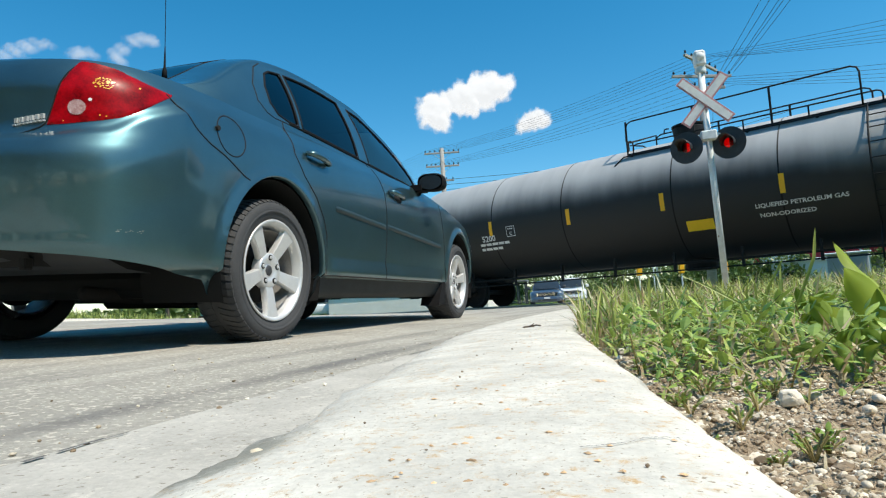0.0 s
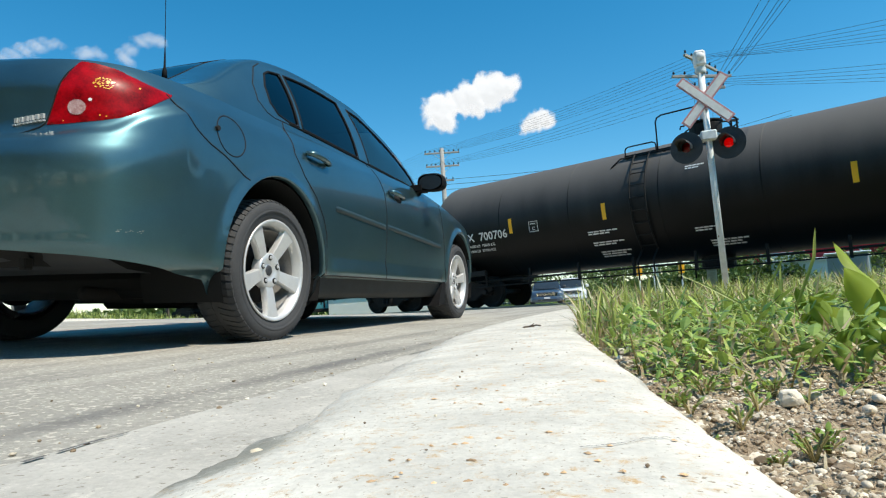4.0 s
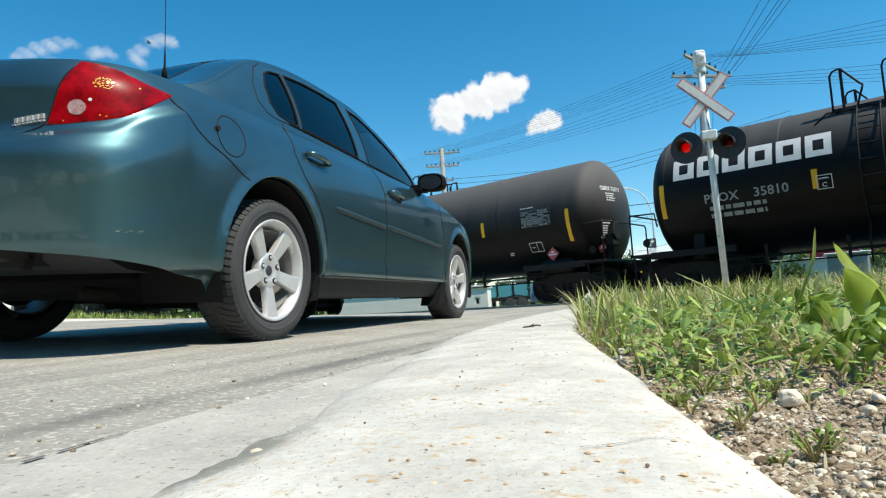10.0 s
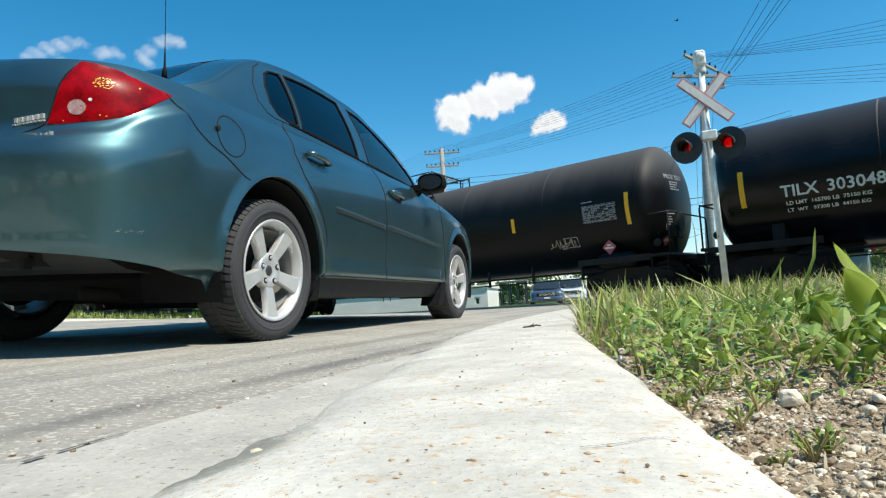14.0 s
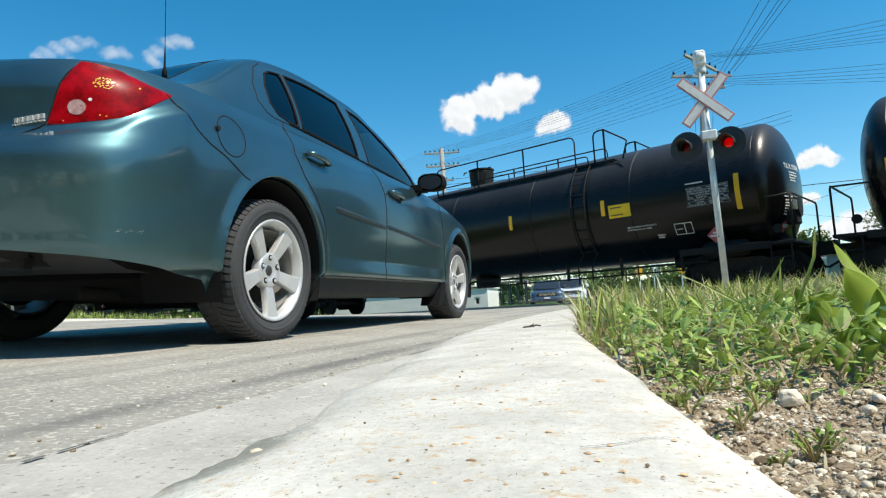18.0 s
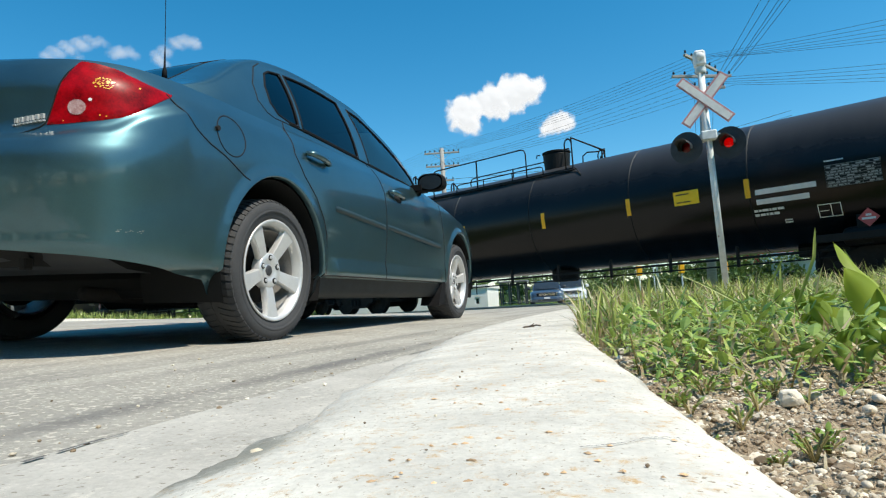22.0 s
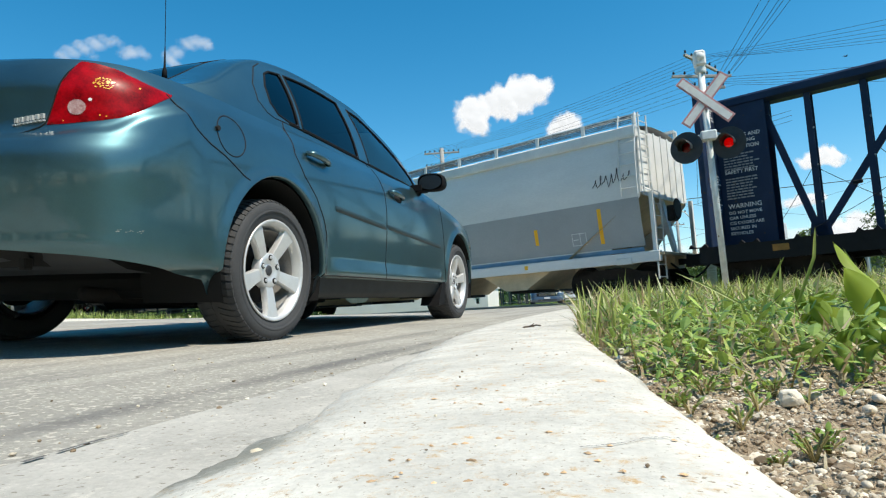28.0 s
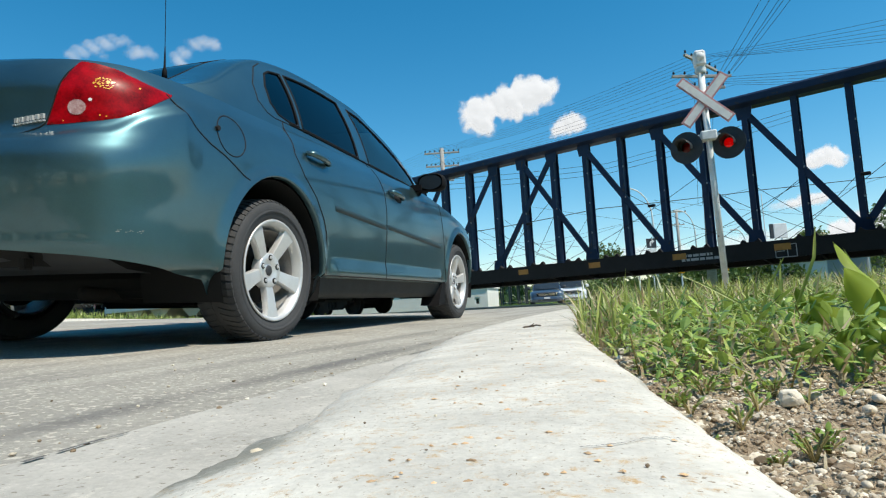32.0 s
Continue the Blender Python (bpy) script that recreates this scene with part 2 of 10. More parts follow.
M_SUV = mat("blue_suv_paint", (0.085, 0.125, 0.175), 0.3, 0.5, vary=0.05, bump=0.0, coat=1.0)
M_VAN = plain("white_van_paint", (0.75, 0.76, 0.76), 0.3, coat=0.6)
M_REDSIGN = plain("red_shop_sign", (0.50, 0.02, 0.03), 0.4)
M_BARK = mat("bark", (0.12, 0.09, 0.065), 0.95, vary=0.35, scale=8, fine=60, bump=0.9, dist=0.02, stretch=(1, 1, 0.3))
M_WIRE = plain("wire", (0.03, 0.032, 0.035), 0.6)
M_BIRD = plain("dark_feathers", (0.02, 0.018, 0.016), 0.8)


def leaf_mat(name, c1, c2, rough=0.40):
    """Leaves: thin, a little light comes through."""
    m, n, l, b = nodes_of(name)
    g = n.new("ShaderNodeNewGeometry")
    mix = n.new("ShaderNodeMix")
    mix.data_type = "RGBA"
    l.new(g.outputs["Random Per Island"], mix.inputs["Factor"])
    mix.inputs["A"].default_value, mix.inputs["B"].default_value = (*c1, 1), (*c2, 1)
    l.new(mix.outputs["Result"], b.inputs["Base Color"])
    b.inputs["Roughness"].default_value = rough
    tr, ms = n.new("ShaderNodeBsdfTranslucent"), n.new("ShaderNodeMixShader")
    l.new(mix.outputs["Result"], tr.inputs[0])
    ms.inputs[0].default_value = 0.24
    l.new(b.outputs[0], ms.inputs[1])
    l.new(tr.outputs[0], ms.inputs[2])
    l.new(ms.outputs[0], n["Material Output"].inputs[0])
    return m


M_GRASS = leaf_mat("grass_blades", (0.075, 0.15, 0.018), (0.56, 0.61, 0.17))
M_WEED = leaf_mat("weed_leaves", (0.042, 0.125, 0.014), (0.46, 0.60, 0.13))
M_DRY = leaf_mat("dry_blades", (0.66, 0.57, 0.37), (0.40, 0.29, 0.16))
M_DOCK = leaf_mat("dock_leaves", (0.15, 0.25, 0.03), (0.40, 0.47, 0.03), 0.55)
M_BROAD = leaf_mat("broad_weed_leaves", (0.035, 0.105, 0.012), (0.33, 0.46, 0.05), 0.55)
M_STEM = plain("reddish_stem", (0.30, 0.24, 0.09), 0.6)
M_CROWN = leaf_mat("tree_leaves", (0.06, 0.11, 0.02), (0.15, 0.21, 0.05))


def grey_black_tank():
    """Weathered grey above, black below, with a soft uneven edge."""
    m, n, l, b = nodes_of("grey_above_black_tank")
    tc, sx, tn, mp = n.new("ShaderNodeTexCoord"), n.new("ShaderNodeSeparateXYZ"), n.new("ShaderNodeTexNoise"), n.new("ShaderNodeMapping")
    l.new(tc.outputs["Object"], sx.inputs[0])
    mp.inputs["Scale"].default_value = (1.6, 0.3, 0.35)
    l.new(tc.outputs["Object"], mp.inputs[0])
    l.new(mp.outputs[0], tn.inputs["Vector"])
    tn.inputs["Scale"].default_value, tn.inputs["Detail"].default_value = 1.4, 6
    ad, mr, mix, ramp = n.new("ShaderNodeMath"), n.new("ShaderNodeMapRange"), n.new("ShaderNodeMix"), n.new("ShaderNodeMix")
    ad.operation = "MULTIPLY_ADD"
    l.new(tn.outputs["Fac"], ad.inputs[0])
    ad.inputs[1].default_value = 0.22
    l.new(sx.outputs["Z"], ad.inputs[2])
    # the black reaches less high towards the trailing head
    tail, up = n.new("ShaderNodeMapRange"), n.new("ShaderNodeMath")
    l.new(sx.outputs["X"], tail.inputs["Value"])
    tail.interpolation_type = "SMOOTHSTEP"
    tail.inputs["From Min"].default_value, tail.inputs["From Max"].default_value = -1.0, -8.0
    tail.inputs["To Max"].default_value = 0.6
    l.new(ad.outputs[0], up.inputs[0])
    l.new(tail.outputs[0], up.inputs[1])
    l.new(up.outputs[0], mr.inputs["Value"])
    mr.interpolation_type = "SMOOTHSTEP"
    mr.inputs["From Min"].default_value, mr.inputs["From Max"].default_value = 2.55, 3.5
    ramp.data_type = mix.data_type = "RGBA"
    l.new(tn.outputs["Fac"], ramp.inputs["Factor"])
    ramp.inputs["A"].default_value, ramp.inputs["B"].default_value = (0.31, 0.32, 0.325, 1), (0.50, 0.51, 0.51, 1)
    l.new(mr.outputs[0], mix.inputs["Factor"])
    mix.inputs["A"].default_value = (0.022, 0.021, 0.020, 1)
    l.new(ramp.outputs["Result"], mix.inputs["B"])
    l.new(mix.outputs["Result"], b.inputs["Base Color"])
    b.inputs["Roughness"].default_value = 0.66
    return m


M_GREYBLACK = grey_black_tank()


def top_lit_tank(name, low, high, rough, z0, z1, spec=0.2, matt=0.25):
    """Black tank paint; dust and painted-in top light pale the upper half, fading down."""
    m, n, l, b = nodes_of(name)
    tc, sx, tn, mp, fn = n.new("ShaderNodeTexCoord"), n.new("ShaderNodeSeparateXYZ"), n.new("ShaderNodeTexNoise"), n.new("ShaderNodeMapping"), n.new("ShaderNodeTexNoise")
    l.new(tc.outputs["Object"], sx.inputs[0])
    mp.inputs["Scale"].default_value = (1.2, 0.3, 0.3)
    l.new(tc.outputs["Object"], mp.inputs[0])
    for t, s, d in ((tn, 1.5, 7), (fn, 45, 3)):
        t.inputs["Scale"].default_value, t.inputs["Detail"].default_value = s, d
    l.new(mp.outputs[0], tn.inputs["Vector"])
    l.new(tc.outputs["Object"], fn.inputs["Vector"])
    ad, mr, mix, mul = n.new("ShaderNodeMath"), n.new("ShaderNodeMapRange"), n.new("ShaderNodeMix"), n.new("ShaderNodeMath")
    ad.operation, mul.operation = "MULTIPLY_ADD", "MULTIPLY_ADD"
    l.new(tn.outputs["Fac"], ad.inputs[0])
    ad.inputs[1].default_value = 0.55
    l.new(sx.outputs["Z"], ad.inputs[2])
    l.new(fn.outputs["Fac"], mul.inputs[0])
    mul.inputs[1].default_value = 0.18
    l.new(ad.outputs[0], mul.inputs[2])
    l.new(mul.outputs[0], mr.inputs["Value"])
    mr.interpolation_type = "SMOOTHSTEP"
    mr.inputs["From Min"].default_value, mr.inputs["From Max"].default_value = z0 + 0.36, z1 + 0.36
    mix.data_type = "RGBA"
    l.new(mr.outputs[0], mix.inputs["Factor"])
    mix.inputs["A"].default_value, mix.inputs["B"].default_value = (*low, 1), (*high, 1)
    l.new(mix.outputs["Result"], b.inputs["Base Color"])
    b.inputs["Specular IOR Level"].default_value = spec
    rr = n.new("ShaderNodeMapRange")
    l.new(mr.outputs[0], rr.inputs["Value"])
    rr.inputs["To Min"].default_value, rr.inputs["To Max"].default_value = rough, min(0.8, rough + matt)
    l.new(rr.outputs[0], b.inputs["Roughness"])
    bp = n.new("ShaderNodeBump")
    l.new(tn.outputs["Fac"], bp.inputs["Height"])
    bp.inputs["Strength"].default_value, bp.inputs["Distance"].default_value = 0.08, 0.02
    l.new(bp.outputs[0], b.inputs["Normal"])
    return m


# high tones hold sun and sky sheen besides dust, low tones the shade below
M_TANK = top_lit_tank("black_tank_paint", (0.005, 0.005, 0.0055), (0.085, 0.083, 0.080), 0.42, 2.6, 3.9)
M_TANKDUSTLIT = top_lit_tank("dusty_top_lit_black_paint", (0.006, 0.006, 0.006), (0.115, 0.110, 0.105), 0.45, 1.95, 3.65)
M_SEAM = top_lit_tank("dusty_top_lit_weld", (0.007, 0.007, 0.007), (0.15, 0.143, 0.13), 0.5, 2.6, 3.9)
M_TANKGLOSS = top_lit_tank("glossy_black_paint", (0.004, 0.004, 0.0045), (0.045, 0.044, 0.044), 0.25, 2.6, 3.9, 0.32, 0.12)


# ---- mesh helpers ----
def mesh_ob(name, verts, faces, material, parent=None, smooth=False, label=""):
    me = bpy.data.meshes.new(name)
    me.from_pydata([tuple(v) for v in verts], [], faces)
    me.materials.append(material)
    if smooth:
        me.polygons.foreach_set("use_smooth", [True] * len(me.polygons))
    ob = new(name, me)
    if parent:
        ob.parent = parent
    if label:
        ob["label"] = label
    return ob


def part(name, bm, material, parent, label="", smooth=False):
    me = bpy.data.meshes.new(name)
    bm.to_mesh(me)
    bm.free()
    me.materials.append(material)
    if smooth:
        me.polygons.foreach_set("use_smooth", [True] * len(me.polygons))
    ob = new(name, me)
    if parent:
        ob.parent = parent
    if label:
        ob["label"] = label
    return ob


def thing(name, m, label, category, group=""):
    ob = new(name)
    ob.empty_display_size = 0.1
    ob.matrix_world = m
    return tagged(ob, label, category, group)


class Geo:
    """Collects vertices and faces of one mesh."""

    def __init__(self):
        self.v, self.f = [], []

    def add(self, verts, faces):
        k = len(self.v)
        self.v += [tuple(p) for p in verts]
        self.f += [tuple(i + k for i in f) for f in faces]
        return self

    def box(self, x0, x1, y0, y1, z0, z1, b=0.0, m=None):
        """A box with its edges cut off by b."""
        xs, ys, zs = (x0, x1), (y0, y1), (z0, z1)
        if b <= 0:
            vs = [Vector((x, y, z)) for x in xs for y in ys for z in zs]
            fs = [(0, 1, 3, 2), (4, 6, 7, 5), (0, 4, 5, 1), (2, 3, 7, 6), (0, 2, 6, 4), (1, 5, 7, 3)]
        else:
            vs, idx = [], {}
            for i in range(2):
                for j in range(2):
                    for k in range(2):
                        sx, sy, sz = 1 - 2 * i, 1 - 2 * j, 1 - 2 * k
                        for a in range(3):
                            p = [xs[i] + sx * b, ys[j] + sy * b, zs[k] + sz * b]
                            p[a] = (xs[i], ys[j], zs[k])[a]
                            idx[i, j, k, a] = len(vs)
                            vs.append(Vector(p))
            fs = []
            for a in range(3):
                u, w = [c for c in range(3) if c != a]
                for s in range(2):
                    q = []
                    for du, dw in ((0, 0), (1, 0), (1, 1), (0, 1)):
                        key = [0, 0, 0]
                        key[a], key[u], key[w] = s, du, dw
                        q.append(idx[(*key, a)])
                    fs.append(q)
                for du in range(2):
                    for dw in range(2):
                        key0, key1 = [0, 0, 0], [0, 0, 0]
                        key0[a], key0[u], key0[w] = 0, du, dw
                        key1[a], key1[u], key1[w] = 1, du, dw
                        fs.append([idx[(*key0, u)], idx[(*key1, u)], idx[(*key1, w)], idx[(*key0, w)]])
            for i in range(2):
                for j in range(2):
                    for k in range(2):
                        fs.append([idx[i, j, k, a] for a in range(3)])
        if m is not None:
            vs = [m @ v for v in vs]
        return self.add(vs, fs)

    def tube(self, pts, r, n=8, closed=False, cap=True):
        """A round bar along points; r may be a list."""
        pts = [Vector(p) for p in pts]
        rs = r if isinstance(r, (list, tuple)) else [r] * len(pts)
        rings, up = [], None
        for i, p in enumerate(pts):
            a = pts[i - 1] if i or closed else p
            c = pts[(i + 1) % len(pts)] if i < len(pts) - 1 or closed else p
            t = (c - a).normalized()
            if up is None:
                up = Vector((0, 0, 1)) if abs(t.z) < 0.9 else Vector((1, 0, 0))
            u = (up - t * up.dot(t)).normalized()
            w = t.cross(u)
            up = u
            rings.append([p + (u * math.cos(2 * math.pi * k / n) + w * math.sin(2 * math.pi * k / n)) * rs[i] for k in range(n)])
        fs = []
        m = len(pts)
        for i in range(m if closed else m - 1):
            for k in range(n):
                a, b2 = i * n, ((i + 1) % m) * n
                fs.append((a + k, a + (k + 1) % n, b2 + (k + 1) % n, b2 + k))
        if cap and not closed:
            fs += [tuple(range(n - 1, -1, -1)), tuple((m - 1) * n + k for k in range(n))]
        return self.add([p for ring in rings for p in ring], fs)

    def lathe(self, prof, n=32, axis="Z", at=(0, 0, 0), cap=True):
        """A turned form: prof is (radius, along) pairs."""
        vs, fs = [], []
        for r, h in prof:
            for k in range(n):
                c, s = r * math.cos(2 * math.pi * k / n), r * math.sin(2 * math.pi * k / n)
                p = {"Z": (c, s, h), "Y": (c, h, s), "X": (h, c, s)}[axis]
                vs.append((p[0] + at[0], p[1] + at[1], p[2] + at[2]))
        for i in range(len(prof) - 1):
            for k in range(n):
                fs.append((i * n + k, i * n + (k + 1) % n, (i + 1) * n + (k + 1) % n, (i + 1) * n + k))
        if cap:
            fs += [tuple(range(n - 1, -1, -1)), tuple((len(prof) - 1) * n + k for k in range(n))]
        return self.add(vs, fs)

    def prism(self, outline, y0, y1, axis="Y", m=None):
        """An outline in (x, z) pushed from y0 to y1 (axis Y), or (y, z) along X."""
        n = len(outline)
        if axis == "Y":
            vs = [Vector((x, y0, z)) for x, z in outline] + [Vector((x, y1, z)) for x, z in outline]
        elif axis == "X":
            vs = [Vector((y0, x, z)) for x, z in outline] + [Vector((y1, x, z)) for x, z in outline]
        else:
            vs = [Vector((x, z, y0)) for x, z in outline] + [Vector((x, z, y1)) for x, z in outline]
        if m is not None:
            vs = [m @ v for v in vs]
        fs = [tuple(range(n - 1, -1, -1)), tuple(range(n, 2 * n))] + [(i, (i + 1) % n, n + (i + 1) % n, n + i) for i in range(n)]
        return self.add(vs, fs)

    def grid(self, rows, closed=False):
        n, k = len(rows[0]), len(rows)
        fs = []
        for i in range(k - 1):
            for j in range(n if closed else n - 1):
                fs.append((i * n + j, i * n + (j + 1) % n, (i + 1) * n + (j + 1) % n, (i + 1) * n + j))
        return self.add([p for r in rows for p in r], fs)

    def make(self, name, material, parent=None, label="", smooth=False):
        bm = bmesh.new()
        vs = [bm.verts.new(p) for p in self.v]
        for f in self.f:
            if len(set(f)) > 2:
                try:
                    bm.faces.new([vs[i] for i in f])
                except ValueError:
                    pass
        bmesh.ops.recalc_face_normals(bm, faces=bm.faces)
        return part(name, bm, material, parent, label, smooth)


def smooth_by_angle(ob, degrees=35):
    me = ob.data
    me.polygons.foreach_set("use_smooth", [True] * len(me.polygons))
    me.set_sharp_from_angle(angle=radians(degrees))
    return ob


def curve_at(keys, x):
    """A smooth curve through (x, value) pairs."""
    if x <= keys[0][0]:
        return keys[0][1]
    if x >= keys[-1][0]:
        return keys[-1][1]
    for i in range(len(keys) - 1):
        (x0, y0), (x1, y1) = keys[i], keys[i + 1]
        if x0 <= x <= x1:
            m0 = (y1 - keys[i - 1][1]) / (x1 - keys[i - 1][0]) if i else (y1 - y0) / (x1 - x0)
            m1 = (keys[i + 2][1] - y0) / (keys[i + 2][0] - x0) if i + 2 < len(keys) else (y1 - y0) / (x1 - x0)
            h = x1 - x0
            t = (x - x0) / h
            return (2 * t**3 - 3 * t**2 + 1) * y0 + (t**3 - 2 * t**2 + t) * h * m0 + (-2 * t**3 + 3 * t**2) * y1 + (t**3 - t**2) * h * m1


def text_mesh(words, size, bold=0.0, squeeze=1.0):
    """Vertices and faces of flat lettering, x to the right, y up, from 0."""
    cu = bpy.data.curves.new("lettering", "FONT")
    cu.body, cu.size, cu.offset, cu.resolution_u = words, size, bold, 2
    ob = bpy.data.objects.new("lettering", cu)
    scene.collection.objects.link(ob)
    bpy.context.view_layer.update()
    me = bpy.data.meshes.new_from_object(ob.evaluated_get(bpy.context.evaluated_depsgraph_get()))
    vs, fs = [(v.co.x * squeeze, v.co.y) for v in me.vertices], [tuple(p.vertices) for p in me.polygons]
    bpy.data.objects.remove(ob)
    bpy.data.meshes.remove(me)
    return vs, fs


# ---- the lie of the land: along the road (fwd), to its left (lat) ----
ROAD_YAW = radians(18.81)
ER = Vector((math.sin(ROAD_YAW), math.cos(ROAD_YAW), 0))
EL = Vector((-math.cos(ROAD_YAW), math.sin(ROAD_YAW), 0))


def at(fwd, lat, z=0.0):
    return ER * fwd + EL * lat + Vector((0, 0, z))


def clamp(x, a=0.0, b=1.0):
    return max(a, min(b, x))


def ease(x):
    x = clamp(x)
    return x * x * (3 - 2 * x)


def road_z(fwd, lat):
    """The road leans up to its left near the camera and lies flat at the tracks."""
    u = lat - 1.6
    lean = 0.047 * u - 0.0016 * u * u if u > 0 else 0.047 * u
    k = 1 - ease((fwd - 5.5) / 9.0)
    return lean * k - 0.05 * ease((fwd - 4) / 10) - 0.20 * ease((fwd - 20) / 14)


PHI = radians(49.25)
TRACK_AT = Vector((7.464, 15.0, 0.0))
TRACK_DIR = Vector((-math.sin(PHI), math.cos(PHI), 0))
TRACK_SIDE = Vector((-math.cos(PHI), -math.sin(PHI), 0))
TRACK_RZ = 90 + 49.25


def kerb_lat(f):
    """The line of the kerb's middle."""
    return curve_at([(-3, -0.25), (0.0, 0.02), (0.2, 0.062), (0.5, 0.118), (0.85, 0.165), (1.4, 0.235), (2.8, 0.34), (6, 0.42), (12, 0.40)], f)


def kerb_wide(f):
    """How much further the kerb reaches towards the road as it sweeps away."""
    return curve_at([(-1, 0.0), (0.0, 0.034), (0.165, 0.041), (0.30, 0.040), (0.45, 0.048), (0.63, 0.060), (1.04, 0.096), (1.65, 0.116), (2.67, 0.098), (6, 0.085), (12, 0.08)], f)


def kerb_in(f):
    """How far the kerb's grass edge lies from its middle; it narrows as the kerb straightens."""
    return 0.10 * (1 - 0.38 * ease((f - 0.42) / 0.75))


EXTRA_MOTIONS = []


# ---- ground, road, gutter, kerb ----
def build_ground():
    """One sheet to the horizon, sunk under road and tracks."""
    fs = [-60, -20, -8, -4, -2, -1, -0.5, 0, 0.5, 1, 1.5, 2, 3, 4, 5, 6, 8, 10, 12, 15, 18, 22, 26, 32, 40, 60, 120, 400, 2500]
    ls = [-2500, -400, -100, -40, -20, -12, -8, -6, -4, -3, -2, -1.2, -0.6, -0.3, -0.05, 0.3, 1, 2, 4, 6, 8, 8.9, 9.2, 9.6, 10.5, 12, 15, 20, 40, 100, 400, 2500]
    rows = []
    for f in fs:
        row = []
        for la in ls:
            d = (at(f, la) - TRACK_AT).dot(TRACK_SIDE)
            if la < 0.3:
                z = 0.03 * (1 - ease((f - 6) / 8)) - 0.12 * ease((f - 5) / 8)
                z += 0.02 * noise.noise((f * 0.7, la * 0.7, 0)) if abs(f) < 60 else 0
            elif la < 9:
                z = min(road_z(f, la), 0.0) - 0.25
            else:
                z = (0.33 - 0.006 * min(la - 9, 30)) * (1 - ease((f - 5.5) / 9)) - 0.13 * ease((f - 4) / 10)
            if abs(d) < 6:
                z = min(z, -0.34)
            if la == -0.05:
                z = z - 0.05 if f < 12 else z
            if max(abs(f), abs(la)) > 300:
                z = -0.3
            row.append(at(f, la, z))
        rows.append(row)
    g = Geo().grid(rows).make("ground", M_FIELD, None, smooth=True)
    return tagged(g, "mown grass and bare earth beside road and tracks", "ground", kind="structure")


def build_road():
    fs = [-12, -6, -3, -1.5, -0.5, 0, 0.4, 0.8, 1.2, 1.6, 2, 2.5, 3, 3.5, 4, 5, 6, 7, 8, 9, 10, 11, 12, 14, 16, 18, 20, 24, 28, 34, 45, 60, 90]
    rows = []
    for f in fs:
        seam = 0.64 + 0.045 * max(0, min(f, 4))
        ls = [seam + (9.0 - seam) * k / 24 for k in range(25)]
        rows.append([at(f, la, road_z(f, la)) for la in ls])
    road = Geo().grid(rows).make("road", M_ASPHALT, None, smooth=True)
    tagged(road, "pale worn asphalt road leading over the level crossing", "road", kind="structure")
    # gutter between asphalt and kerb
    rows = []
    for f in [-6, -3, -1.5, -0.5] + [0.1 * k for k in range(0, 60)] + [6, 7, 8, 9, 10, 11, 12]:
        seam = 0.64 + 0.045 * max(0, min(f, 4))
        kl = kerb_lat(f) + 0.02
        rows.append([at(f, kl + (seam + 0.02 - kl) * k / 8, road_z(f, seam) + 0.003 - 0.014 * (1 - k / 8)) for k in range(9)])
    gut = Geo().grid(rows).make("gutter", M_GUTTER, None, smooth=True)
    tagged(gut, "smooth light concrete gutter along the kerb", "gutter", kind="structure")
    # tarred seam and tyre marks, thin uneven ribbons
    def ribbon(name, mate, f0, f1, lat_of, w, lift, seed, label, gaps=0.0):
        g, n = Geo(), 160
        for i in range(n):
            fa, fb = f0 + (f1 - f0) * i / n, f0 + (f1 - f0) * (i + 1) / n
            if noise.noise((i * 0.21, seed, 2.0)) < gaps - 0.6:
                continue
            q = []
            for f in (fa, fb):
                ww = w * (0.75 + 0.6 * noise.noise((f * 9, seed, 0)))
                la = lat_of(f) + 0.006 * noise.noise((f * 7, seed, 5))
                q.append((at(f, la - ww / 2, road_z(f, la - ww / 2) + lift), at(f, la + ww / 2, road_z(f, la + ww / 2) + lift)))
            g.add([q[0][0], q[0][1], q[1][1], q[1][0]], [(0, 1, 2, 3)])
        ob = g.make(name, mate, road)
        ob["label"] = label
    ribbon("seam", M_TYREMARK, 0.60, 5.5, lambda f: 0.650 + 0.043 * max(0, min(f, 4)), 0.0055, 0.0045, 1.3, "broken tar seam", 0.74)
    ribbon("seam", M_TYREMARK, -0.3, 0.62, lambda f: 0.650 + 0.043 * max(0, min(f, 4)), 0.0062, 0.0050, 2.3, "open dark joint", 0.42)
    # far kerb
    rows = []
    for f in [-12, -6, -3, 0, 2, 4, 6, 8, 10, 12]:
        z = road_z(f, 9.0)
        rows.append([at(f, 8.95, z), at(f, 8.98, z + 0.06), at(f, 9.02, z + 0.07), at(f, 9.16, z + 0.07), at(f, 9.17, z - 0.2)])
    fk = Geo().grid(rows).make("far_kerb", M_KERB, None)
    tagged(fk, "pale concrete kerb on the opposite side of the road", "kerb", kind="structure")
    return road


